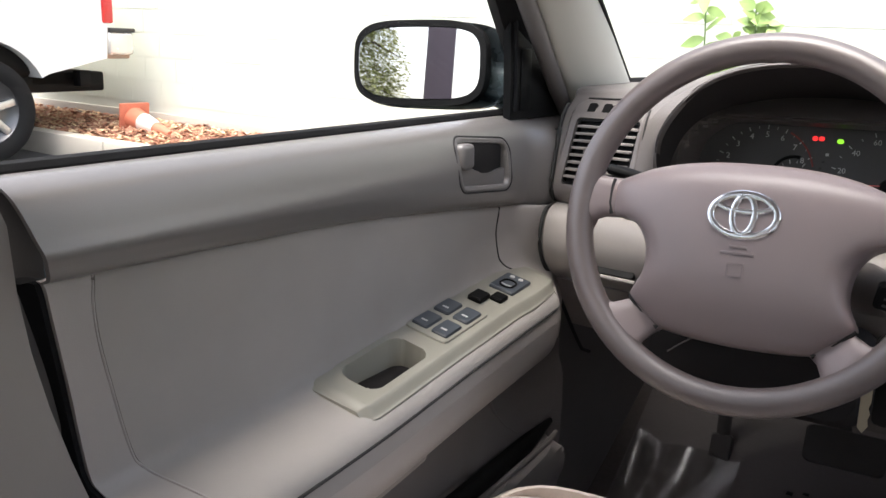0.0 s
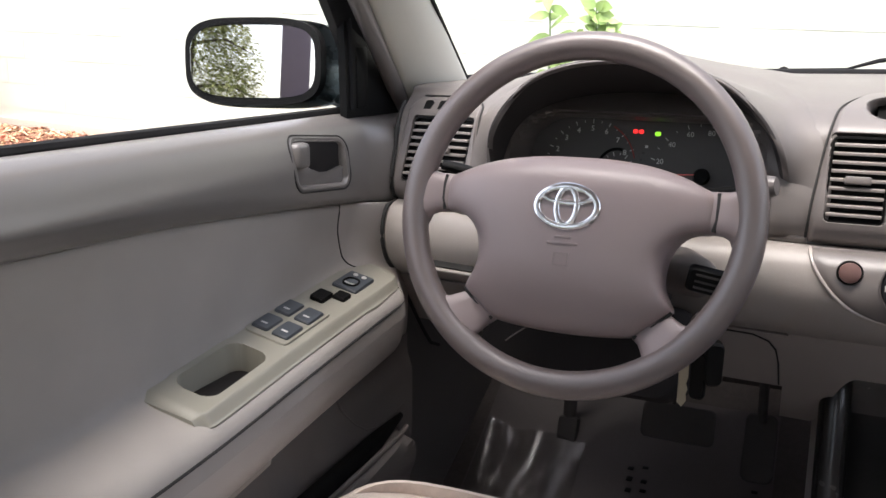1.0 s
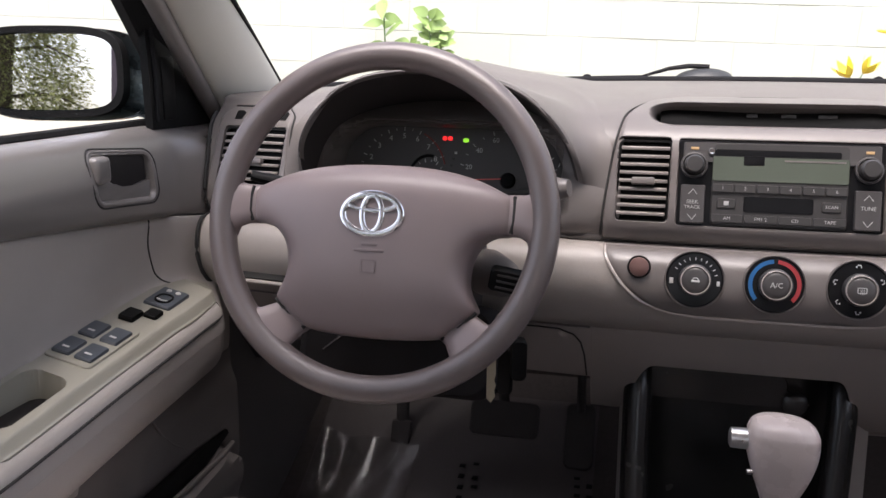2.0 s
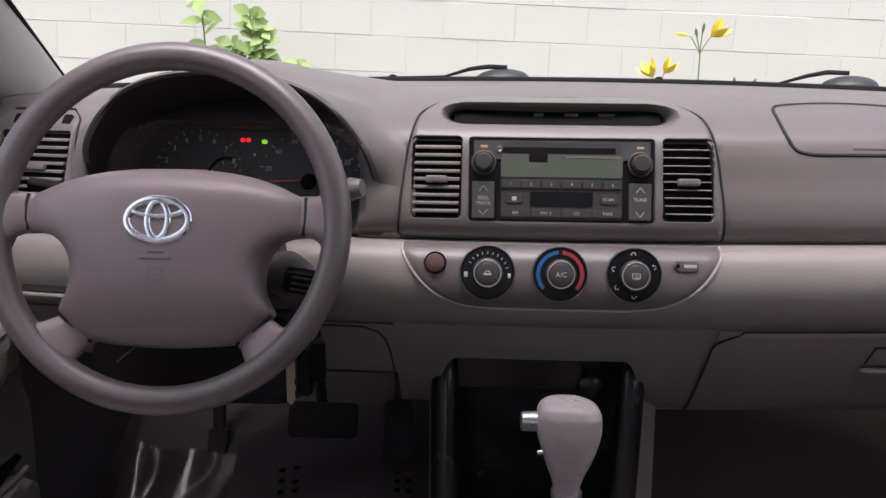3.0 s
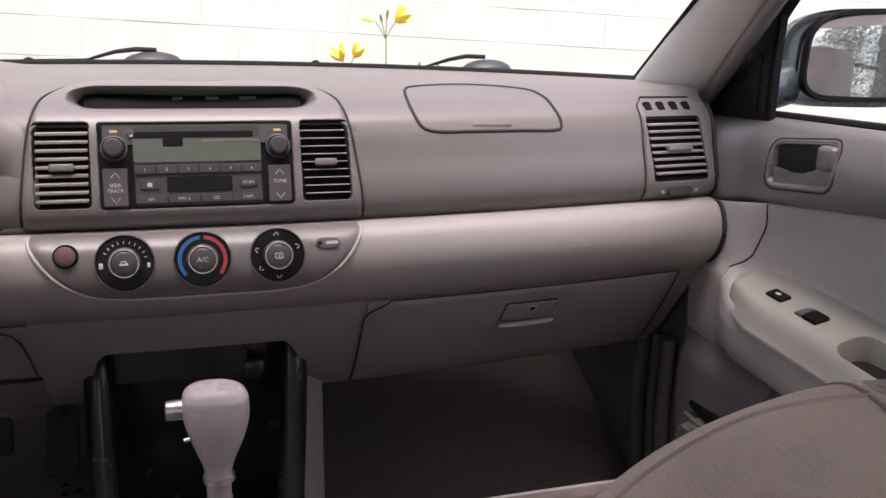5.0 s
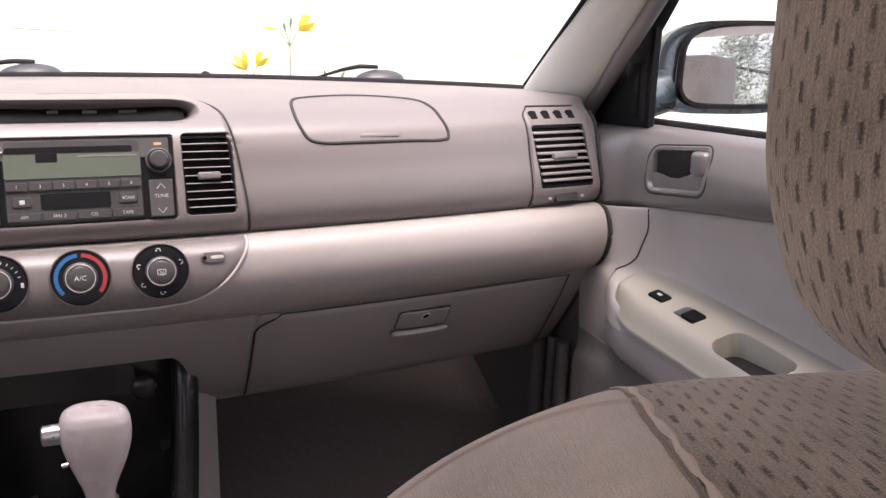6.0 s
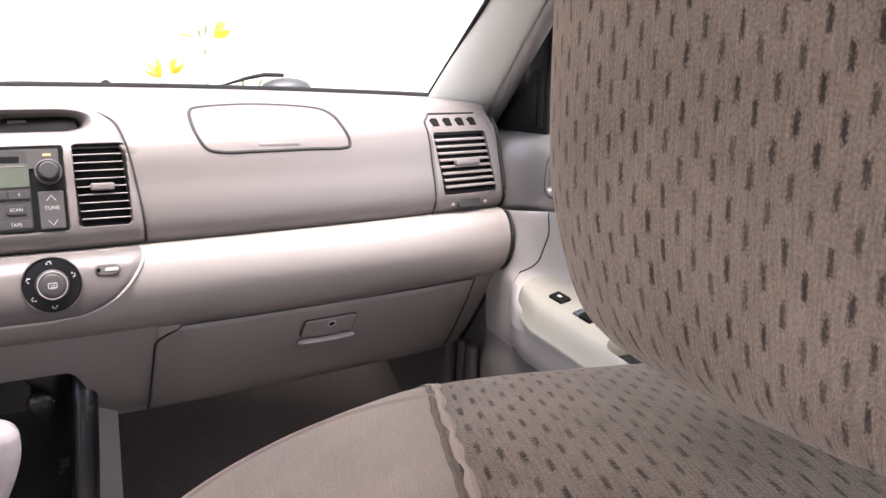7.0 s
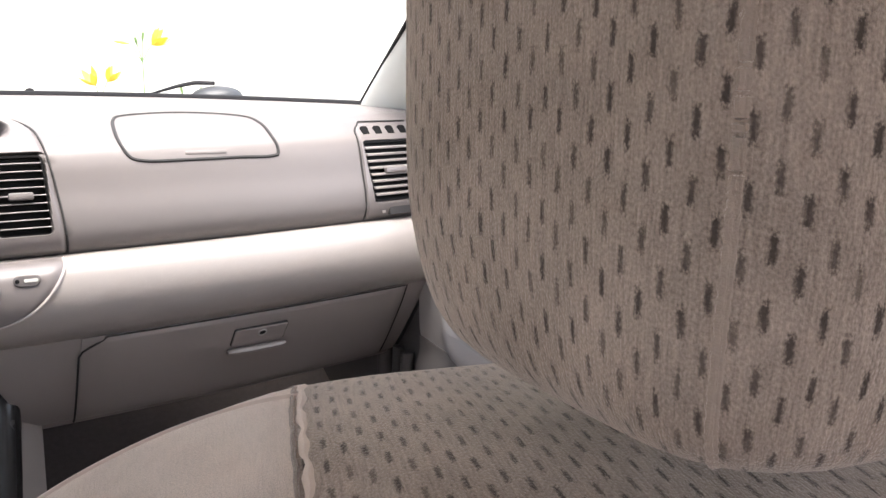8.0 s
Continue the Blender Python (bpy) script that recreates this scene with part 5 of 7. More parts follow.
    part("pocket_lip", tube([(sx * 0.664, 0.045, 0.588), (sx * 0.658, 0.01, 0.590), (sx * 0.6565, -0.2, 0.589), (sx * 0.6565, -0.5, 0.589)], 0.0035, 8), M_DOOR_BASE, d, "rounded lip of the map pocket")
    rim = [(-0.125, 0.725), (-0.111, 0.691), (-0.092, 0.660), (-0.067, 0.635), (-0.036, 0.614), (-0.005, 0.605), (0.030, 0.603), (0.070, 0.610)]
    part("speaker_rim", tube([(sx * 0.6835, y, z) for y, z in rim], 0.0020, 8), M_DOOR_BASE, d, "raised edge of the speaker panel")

    # switch plate with pull cup
    U0, U1 = (-0.378, 0.052) if sx < 0 else (-0.378, -0.004)

    def plate(u, v):
        y = U0 + (U1 - U0) * u
        w = (1.0 - 0.30 * smooth(0.75, 0.97, u)) * math.sqrt(max(0.03, 1 - max(0.0, (u - 0.90) / 0.10) ** 2.4)) - 0.16 * smooth(0.05, 0.0, u) ** 2
        c = 0.7000 + 0.6 * inb - (0.012 if sx < 0 else 0.0) * smooth(0.7, 1, u)
        x = c + (0.5 - v) * (0.082 if sx < 0 else 0.096) * w
        y += 0.018 * v * (1 - u) - 0.012 * v
        z = curve1(ARM, y) + 0.0085 + (x - 0.70) * 0.24
        z += 0.003 if sx > 0 else 0.0
        z -= (0.010 * smooth(0.88, 1.0, v) if sx < 0 else 0.030 * smooth(0.70, 1.04, v) ** 2) + 0.006 * smooth(0.05, 0.0, v) + 0.004 * smooth(0.03, 0.0, u) + 0.006 * smooth(0.95, 1.0, u)
        z -= 0.100 * rr(y, x, -0.292 + ahead, 0.7005 + inb, 0.0490, 0.0235, 0.016, 0.004)
        return (sx * x, y, z)

    sp = part("switch_plate", shell(plate, spread(0, 1, 230), spread(0, 1, 84), 0.004, (0, 0, -1)), M_BEZEL, d, "stone-coloured switch plate with pull cup")

    cy = -0.292 + ahead
    # added block: the shade at the bottom of the cup, put into colour
    part("cup_floor_shade", box((sx * (0.7005 + inb), cy, curve1(ARM, cy) - 0.028), (0.050, 0.100, 0.030), None, 0.004), M_CAVITY, sp, "dark block standing in for shade deep in the pull cup")

    def on_plate(y, x):
        z = curve1(ARM, y) + 0.0085 + (x - 0.70) * 0.24
        return plane_frame((sx * x, y, z), (0, 1, 0.09), (-1, 0, -0.24 * sx) if sx > 0 else (-1, 0, 0.24))

    def key(y, x, a, b, mat, h=0.005, nm="switch"):
        k = part(nm, slab(rounded(a, b, 0.0025), on_plate(y, x), -0.004, h, 0.0015), mat, d)
        return k

    if sx < 0:
        part("switch_well", slab(rounded(0.047, 0.0275, 0.006), on_plate(-0.172, 0.703), -0.004, 0.0022, 0.001), M_BEZEL, d)
        for y in (-0.194, -0.151):
            for x in (0.7165, 0.6905):
                k = key(y, x, 0.0165, 0.0105, M_SWITCH, 0.0055, "window_switch")
                part("switch_mark", box((-0.006, 0, 0.0058), (0.003, 0.008, 0.0005), on_plate(y, x), 0.0002), M_WHITE, k)
        k = key(-0.098, 0.7065, 0.0125, 0.0095, M_BLACK, 0.0060, "lock_switch")
        k = key(-0.080, 0.689, 0.0095, 0.0085, M_BLACK, 0.0050, "lock_switch")
        k = key(-0.036, 0.698, 0.0245, 0.0175, M_SWITCH, 0.0040, "mirror_switch")
        part("switch_mark", frame_ring(rounded(0.012, 0.010, 0.009), rounded(0.010, 0.008, 0.007), on_plate(-0.042, 0.698), 0.004, 0.0055), M_BLACK, k)
        part("switch_mark", tube([on_plate(-0.042, 0.698) @ Vector(p) for p in ((-0.004, -0.007, 0.0045), (-0.006, 0, 0.0048), (-0.004, 0.007, 0.0045))], 0.0009, 5), M_WHITE, k)
        for x in (0.704, 0.692):
            part("switch_mark", lathe([(0, 0.0055), (0.003, 0.0052), (0.0036, 0.004)], on_plate(-0.020, x), 12), M_WHITE, k)
    else:
        k = key(-0.098, 0.6860, 0.0150, 0.0085, M_BLACK, 0.0065, "lock_switch")
        part("switch_mark", box((0, 0, 0.0069), (0.008, 0.004, 0.0005), on_plate(-0.098, 0.6860), 0.0002), M_WHITE, k)
        k = key(-0.168, 0.684, 0.0120, 0.0110, M_BLACK, 0.0070, "window_switch")
        part("rocker_lip", slab(rounded(0.0070, 0.0108, 0.0025), on_plate(-0.1495, 0.684) @ Matrix.Rotation(radians(14), 4, "Y"), -0.004, 0.0058, 0.0015), M_SWITCH, k)

    # window seal, sail panel, frame
    part("window_seal", tube([(sx * (0.772 - 0.0 * t), -0.66 + 0.78 * t, 1.0168) for t in spread(0, 1, 14)], 0.0055, 8, flat=1.2), M_RUBBER, d, "black window seal")
    sail = [(0.022, 1.012), (0.195, 1.010), (0.118, 1.094), (0.050, 1.163), (0.010, 1.200), (0.016, 1.160), (0.020, 1.100)]
    m = Matrix(((0, 0, sx, sx * 0.742), (1, 0, 0, 0), (0, 1, 0, 0), (0, 0, 0, 1)))
    part("sail_panel", prism(sail, m, -0.006, 0.004), M_BLACK, d, "black mirror sail panel", smooth=False)
    part("window_frame", shell(lambda u, v: (sx * (0.735 + 0.018 * u - 0.085 * v), 0.105 - (0.050 if sx < 0 else 0.020) * u - 0.36 * v, 1.094 + 0.290 * v), spread(0, 1, 5), spread(0, 1, 10), 0.012, (sx, 0, 0)), M_RUBBER, d, "black window frame")
    part("window_frame", tube([(sx * 0.660, -0.27, 1.372), (sx * 0.652, -0.45, 1.385), (sx * 0.652, -0.66, 1.385)], 0.020, 10), M_RUBBER, d)
    part("window_post", tube([(sx * 0.737, 0.033, 1.022), (sx * 0.736, 0.032, 1.100), (sx * 0.735, 0.026, 1.165)], 0.0045, 8), M_RUBBER, d)
    part("sail_step", box((sx * 0.737, 0.062, 1.062), (0.006, 0.030, 0.080), None, 0.003), M_BLACK, d)
    g = part("window_glass", shell(lambda u, v: (sx * (0.768 - 0.115 * v - 0.0), -0.655 + (0.655 + 0.15 - 0.45 * v) * u, 1.014 + 0.355 * v), spread(0, 1, 6), spread(0, 1, 6), 0.003, (sx, 0, 0)), M_GLASS, d)
    g.visible_shadow = False
    part("door_skin", box((sx * 0.845, -0.29, 0.655), (0.05, 0.80, 0.66), None, 0.02), M_PAINT, d, "slate painted outer skin")
    return d


make_door(-1, "door_1", "grey driver door with armrest switches, window closed")
make_door(1, "door_2", "grey passenger door with armrest switches, window closed")


# ---- wing mirrors ----
def wing_mirror(sx):
    t = thing("wing_mirror", "slate painted wing mirror with black-rimmed glass", "wing mirror", (sx * 0.80, 0.03, 1.03))
    cx, cz, gx, gz = (0.8790, 1.082, 0.0, 0.0) if sx < 0 else (0.9020, 1.099, 0.0040, 0.0085)
    rot = Matrix.Rotation(radians(-sx * (10 if sx < 0 else 16)), 4, 'Z')
    m = Matrix.Translation((sx * cx, 0.022, cz)) @ rot @ plane_frame((0, 0, 0), (1, 0, 0), (0, 0.06, 1))
    mg = Matrix.Translation((sx * cx, 0.022 if sx < 0 else 0.034, cz)) @ Matrix.Rotation(radians(-sx * (16 if sx < 0 else 33)), 4, 'Z') @ plane_frame((0, 0, 0), (1, 0, 0), (0, 0.06, 1))
    def shape(hx, hy):
        out = []
        for k in range(48):
            a = 2 * math.pi * k / 48
            c, s = math.cos(a), math.sin(a)
            out.append((hx * math.copysign(abs(c) ** 0.55, c) + (0.0 if sx < 0 else 0.22 * hy * s), hy * math.copysign(abs(s) ** 0.55, s)))
        return out
    hm = m @ Matrix.Translation((-sx * 0.012, -0.003, 0))
    part("housing", pillow(shape(0.112 + gx, 0.0585 + gz), hm, [(1.0, -0.012), (1.0, -0.040), (0.96, -0.060), (0.80, -0.080), (0.5, -0.093), (0.2, -0.097)], None, (0, 0), -0.044), M_PAINT, t, "slate painted shell")
    part("rim", frame_ring(shape(0.0985, 0.0570 + 0.7 * gz), shape(0.0900 + 1.35 * gx, 0.0490 + gz), m, -0.016, 0.003), M_BLACK, t, "black rim")
    part("mirror_glass", slab(shape(0.0890 + 1.35 * gx, 0.0480 + gz), mg, -0.006, -0.002, 0.0008), M_MIRROR, t, "silvered glass")
    arm = [Vector((sx * 0.745, 0.100, 1.045)), Vector((sx * 0.775, 0.100, 1.050)), Vector((sx * 0.815, 0.095, 1.060))]
    part("mount", tube(arm, [0.040, 0.036, 0.034], 16, flat=0.95), M_PAINT, t)
    return t


wing_mirror(-1)
wing_mirror(1)

# ---- car shell ----
toe = lambda y: 0.30 + 0.33 * max(0.0, (y - 0.02) / 0.58) ** 1.25
body = thing("car_body", "cabin shell with pale pillars, cloth headliner and dark carpet", "car body", (0, -0.8, 0.2), kind="structure")
for sx in (-1, 1):
    def pillar(u, v):
        e1 = Vector((0.681, 0.297, 1.050)).lerp(Vector((0.597, -0.320, 1.400)), v)
        e2 = Vector((0.724, 0.186, 1.016)).lerp(Vector((0.640, -0.325, 1.398)), v)
        p = e1.lerp(e2, u)
        k = math.sin(math.pi * u) ** 0.6
        p += Vector((-0.020, -0.020, 0.004)) * k * (1 - 0.3 * v)
        p.z += 0.006 * math.sin(math.pi * v)
        return (sx * p.x, p.y, p.z)
    part("a_pillar_trim", shell(pillar, spread(0, 0.62, 14), spread(-0.02, 1.02, 20), 0.01, (sx * 0.8, 0.5, 0)), M_PILLAR, body, "pale plastic windscreen pillar trim")
    part("a_pillar_trim", shell(lambda u, v: pillar(0.6205 + 0.3795 * u, v), spread(0, 1, 10), spread(-0.02, 1.02, 20), 0.01, (sx * 0.8, 0.5, 0)), M_PILLAR, body, "pale pillar edge trim")
    part("door_seal", tube([Vector(pillar(1.0, v)) + Vector((sx * 0.010, -0.004, 0)) for v in spread(-0.04, 1, 16)], 0.0125, 10), M_DOOR_UP, body, "grey door weatherstrip")
    part("b_pillar_trim", shell(lambda u, v: (sx * (0.735 - 0.10 * smooth(0.55, 1, v) - 0.012 * math.sin(math.pi * u)), -0.497 - 0.150 * smooth(0, 0.6, v) - 0.020 * smooth(0.6, 0.64, v) - 0.15 * u - 0.03 * smooth(0.6, 1, v), 0.36 + 1.03 * v), spread(0, 1, 14), spread(0, 1, 24), 0.02, (sx, 0, 0)), M_LOWER, body, "taupe door pillar trim")
    part("door_jamb", shell(lambda u, v: (sx * (0.752 + 0.01 * u), -0.470 - 0.145 * smooth(0, 0.6, v) - 0.06 * u, 0.36 + 0.645 * v), spread(0, 1, 4), spread(0, 1, 20), 0.02, (sx, 0, 0)), M_KICK, body, "door jamb, its grey darkened for shade")
    part("rear_side", box((sx * 0.745, -1.38, 0.68), (0.03, 1.14, 0.68), None, 0.01), M_DOOR_LOW, body)
    g = part("rear_side_glass", shell(lambda u, v: (sx * (0.750 - 0.12 * v), -0.80 - 0.90 * u, 1.02 + 0.38 * v), spread(0, 1, 4), spread(0, 1, 4), 0.003, (sx, 0, 0)), M_TINT, body)
    g.visible_shadow = False
    part("rear_pillar", shell(lambda u, v: (sx * (0.74 - 0.13 * v), -1.70 - 0.34 * u + 0.18 * v, 1.0 + 0.42 * v), spread(0, 1, 6), spread(0, 1, 8), 0.02, (sx, 0, 0)), M_PILLAR, body)
    part("roof_rail", tube([(sx * 0.62, -0.25, 1.395), (sx * 0.635, -0.7, 1.415), (sx * 0.62, -1.8, 1.40)], 0.035, 10), M_LINER, body)
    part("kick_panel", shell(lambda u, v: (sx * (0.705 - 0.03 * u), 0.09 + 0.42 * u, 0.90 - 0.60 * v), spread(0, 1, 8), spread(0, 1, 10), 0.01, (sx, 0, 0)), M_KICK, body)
    for wy, wx, wr in ((0.140, 0.690, 0.011), (0.172, 0.690, 0.009), (0.212, 0.688, 0.014)) if sx > 0 else ():
        part("weatherstrip", tube([(sx * wx, wy, 0.665), (sx * (wx - 0.002), wy + 0.004, 0.55), (sx * wx, wy - 0.004, 0.42), (sx * wx, wy - 0.03, 0.32)], wr, 10, up=(1, 0, 0)), M_KICK, body, "ribbed door opening trim")
    part("rear_flank", box((sx * 0.845, -1.68, 0.68), (0.05, 1.90, 0.68), None, 0.02, 3), M_PAINT, body, "slate painted rear flank")
    for wy in (0.92, -1.80):
        wm = plane_frame((sx * 0.77, wy, 0.315), (0, sx, 0), (0, 0, 1))
        w = part("wheel", lathe([(0.19, 0.08), (0.21, 0.092), (0.28, 0.092), (0.307, 0.07), (0.315, 0.04), (0.315, -0.07), (0.29, -0.095), (0.19, -0.09)], wm, 40), M_RUBBER, body, "black tyre")
        part("hubcap", lathe([(0, 0.07), (0.06, 0.072), (0.15, 0.062), (0.19, 0.082), (0.195, 0.0)], wm, 32), M_SILVER, w)
    part("wing_panel", box((sx * 0.82, 0.62, 0.78), (0.10, 1.0, 0.46), None, 0.04, 3), M_PAINT, body)
part("headliner", shell(lambda u, v: (-0.60 + 1.2 * u, -0.27 - 1.55 * v, 1.405 + 0.030 * math.sin(math.pi * u) + 0.02 * math.sin(math.pi * v)), spread(0, 1, 16), spread(0, 1, 20), 0.03, (0, 0, 1)), M_LINER, body, "pale cloth headliner")
part("carpet", shell(lambda u, v: (-0.72 + 1.44 * u, 0.62 - 2.6 * v, toe(0.62 - 2.6 * v)), spread(0, 1, 40), spread(0, 1, 60), 0.02, (0, 0, -1)), M_CARPET, body, "dark grey carpet")
part("firewall", box((0, 0.50, 0.72), (1.44, 0.02, 0.66), None, 0.004), M_CARPET, body)
part("rear_bulkhead", box((0, -2.02, 0.70), (1.44, 0.04, 0.80), None, 0.01), M_CARPET, body)
part("parcel_shelf", box((0, -1.92, 1.04), (1.40, 0.30, 0.02), None, 0.006), M_LINER, body)
part("tunnel", shell(lambda u, v: (-0.15 + 0.29 * u, 0.50 - 2.4 * v, 0.30 + 0.15 * math.sin(math.pi * u) ** 0.4), spread(0, 1, 14), spread(0, 1, 8), 0.01, (0, 0, -1)), M_CARPET, body)
ws = part("windscreen", shell(lambda u, v: ((-1 + 2 * u) * (0.690 - 0.11 * v), (0.452 - 0.155 * (2 * u - 1) ** 2) - (0.72 - 0.06 * (2 * u - 1) ** 2) * v, 1.066 - 0.012 * (2 * u - 1) ** 2 + 0.345 * v), spread(0, 1, 24), spread(0, 1, 12), 0.004, (0, 0.5, 0.8)), M_GLASS, body)
ws.visible_shadow = False
part("screen_edge", tube([dash_up(x, 1.0) + Vector((0, -0.004, 0.001)) for x in spread(-0.684, 0.684, 50)], 0.0055, 8), M_RUBBER, body, "black windscreen edge band")
for sx in (-1, 1):
    part("screen_edge", tube([(sx * (0.684 - 0.11 * v), 0.297 - 0.66 * v, 1.056 + 0.345 * v) for v in spread(0, 1, 14)], 0.0035, 8), M_RUBBER, body)
part("cowl", shell(lambda u, v: ((-1 + 2 * u) * 0.74, 0.462 - 0.15 * (2 * u - 1) ** 2 + 0.16 * v, 1.056 - 0.014 * (2 * u - 1) ** 2 - 0.03 * v), spread(0, 1, 30), spread(0, 1, 6), 0.01, (0, 0, -1)), M_RUBBER, body, "black scuttle panel")
part("bonnet", shell(lambda u, v: ((-1 + 2 * u) * (0.76 - 0.05 * v), 0.60 - 0.12 * (2 * u - 1) ** 2 + 0.95 * v, 1.015 - 0.03 * (2 * u - 1) ** 2 - 0.16 * v - 0.08 * v * v), spread(0, 1, 24), spread(0, 1, 20), 0.01, (0, 0, -1)), M_PAINT, body, "slate painted bonnet")
part("nose", box((0, 1.60, 0.50), (1.55, 0.16, 0.50), None, 0.05, 3), M_PAINT, body)
part("roof_skin", shell(lambda u, v: (-0.62 + 1.24 * u, -0.26 - 1.60 * v, 1.445 + 0.030 * math.sin(math.pi * u) + 0.02 * math.sin(math.pi * v)), spread(0, 1, 16), spread(0, 1, 20), 0.01, (0, 0, 1)), M_PAINT, body, "slate painted roof")
part("boot_lid", shell(lambda u, v: (-0.80 + 1.6 * u, -2.04 - 0.60 * v, 1.03 - 0.04 * (2 * u - 1) ** 2 - 0.03 * v), spread(0, 1, 16), spread(0, 1, 8), 0.02, (0, 0, -1)), M_PAINT, body, "slate painted boot lid")
rw = part("rear_window", shell(lambda u, v: (-0.60 + 1.2 * u, -2.05 + 0.24 * v, 1.05 + 0.35 * v), spread(0, 1, 4), spread(0, 1, 4), 0.003, (0, -1, 0)), M_TINT, body)
rw.visible_shadow = False
part("tail_panel", box((0, -2.62, 0.70), (1.70, 0.06, 0.62), None, 0.03, 3), M_PAINT, body)
part("underbody", box((0, -0.55, 0.245), (1.50, 3.9, 0.05), None, 0.01), M_RUBBER, body)
part("sill", box((0, -2.06, 0.9), (1.5, 0.04, 0.3), None, 0.01), M_PAINT, body)


def wiper(pts, hubx, huby, hubz):
    w = thing("windscreen_wiper", "black wiper arm with rounded pivot cap at the screen base", "wiper", (hubx, huby, hubz), group="wipers")
    part("arm", tube(pts, [0.002, 0.0032, 0.0038, 0.0036], 8), M_RUBBER, w)
    hub = shell(lambda a, v: (hubx + 0.043 * math.cos(a) * math.cos(v) + 0.004 * math.sin(v), huby + 0.030 * math.sin(a) * math.cos(v), hubz + 0.017 * math.sin(v)), spread(0, 2 * math.pi, 25), spread(0, 1.5, 8), 0.002)
    part("pivot_cap", hub, material("wiper_grey", (0.030, 0.032, 0.033), 0.45, vary=0.1, scale=30), w)
    part("blade", tube([(pts[0][0], pts[0][1] + 0.004, pts[0][2] - 0.002), (pts[0][0] - 0.30, pts[0][1] + 0.008, pts[0][2] - 0.010)], 0.004, 6), M_RUBBER, w)


wiper([(-0.150, 0.475, 1.074), (-0.110, 0.472, 1.086), (-0.080, 0.472, 1.090), (-0.050, 0.472, 1.089)], -0.058, 0.476, 1.068)
wiper([(0.385, 0.475, 1.068), (0.425, 0.470, 1.080), (0.455, 0.468, 1.086), (0.488, 0.466, 1.085)], 0.492, 0.470, 1.062)
for x, y in ((-0.240, 0.52), (0.205, 0.53)):
    nz = thing("washer_nozzle", "small black washer nozzle on the bonnet edge", "washer nozzle", (x, y, 1.05), group="washer nozzles")
    part("nozzle", lathe([(0, 0.024), (0.006, 0.022), (0.009, 0.014), (0.010, -0.01)], Matrix.Translation((x, y, 1.052)), 14), M_RUBBER, nz)

# ---- floor, pedals ----
mat1 = thing("floor_mat", "dark protective paper floor mat with printed lines", "floor mat", (-0.42, 0.2, 0.33))
part("sheet", shell(lambda u, v: (-0.66 + 0.47 * u, 0.02 + 0.42 * v, toe(0.02 + 0.42 * v) + 0.006 + 0.003 * noise.noise((u * 6, v * 6, 1))), spread(0, 1, 24), spread(0, 1, 24), 0.002, (0, 0, -1)), M_PAPER, mat1)
for x0, y0 in ((-0.400, 0.318), (-0.378, 0.322), (-0.215, 0.318), (-0.195, 0.310)):
    run, y = random.Random(int(-x0 * 1000)), y0
    while y > y0 - 0.16:
        h = run.uniform(0.008, 0.016)
        part("printed_line", box((x0 + 0.10 * (y0 - y), y - h / 2, toe(y - h / 2) + 0.012), (0.009, h, 0.0008), None, 0.0002), M_BLACK, mat1)
        y -= h + run.choice((0.004, 0.004, 0.012))
film = thing("plastic_sheet", "crumpled clear plastic sheet glinting on the footwell floor", "plastic sheet", (-0.57, 0.25, 0.41))


def crumple(u, v):
    """Clear film in long folds that run down the floor."""
    x, y = -0.652 + 0.172 * u, 0.10 + 0.238 * v + 0.008 * noise.noise((u * 5, 0, 3))
    fold = abs(noise.noise((u * 1.7 + 0.5 * v, v * 0.8, 4.0)))
    return (x, y, toe(y) + 0.014 + 0.020 * fold ** 1.3)


part("sheet", shell(crumple, spread(0, 1, 70), spread(0, 1, 60), 0.001, (0, 0, -1)), M_FILM, film)
pedal = thing("brake_pedal", "black ribbed brake pedal on its arm", "pedal", (-0.35, 0.3, 0.5))
part("pad", slab(rounded(0.055, 0.028, 0.01), plane_frame((-0.334, 0.322, 0.538), (1, 0, 0), (0, 0.5, 1)), -0.008, 0.006, 0.003), M_PEDAL, pedal)
part("arm", tube([(-0.334, 0.33, 0.535), (-0.345, 0.36, 0.60), (-0.36, 0.37, 0.72)], 0.009, 8), M_PEDAL, pedal)
pedal = thing("accelerator_pedal", "long black accelerator pedal", "pedal", (-0.20, 0.3, 0.45))
part("pad", slab(rounded(0.023, 0.052, 0.012), plane_frame((-0.215, 0.335, 0.515), (1, 0, 0), (0, 0.6, 1)), -0.006, 0.006, 0.003), M_PEDAL, pedal)
part("arm", tube([(-0.215, 0.35, 0.55), (-0.22, 0.39, 0.70)], 0.007, 8), M_PEDAL, pedal)
pedal = thing("parking_brake_pedal", "black parking brake pedal hanging over the plastic sheet", "pedal", (-0.52, 0.36, 0.45))
part("pad", slab(rounded(0.017, 0.026, 0.006), plane_frame((-0.516, 0.352, 0.475), (1, 0, 0), (0, 0.4, 1)), -0.008, 0.006, 0.003), M_PEDAL, pedal)
part("arm", tube([(-0.516, 0.362, 0.480), (-0.518, 0.375, 0.54), (-0.520, 0.390, 0.66)], 0.011, 10), M_PEDAL, pedal)


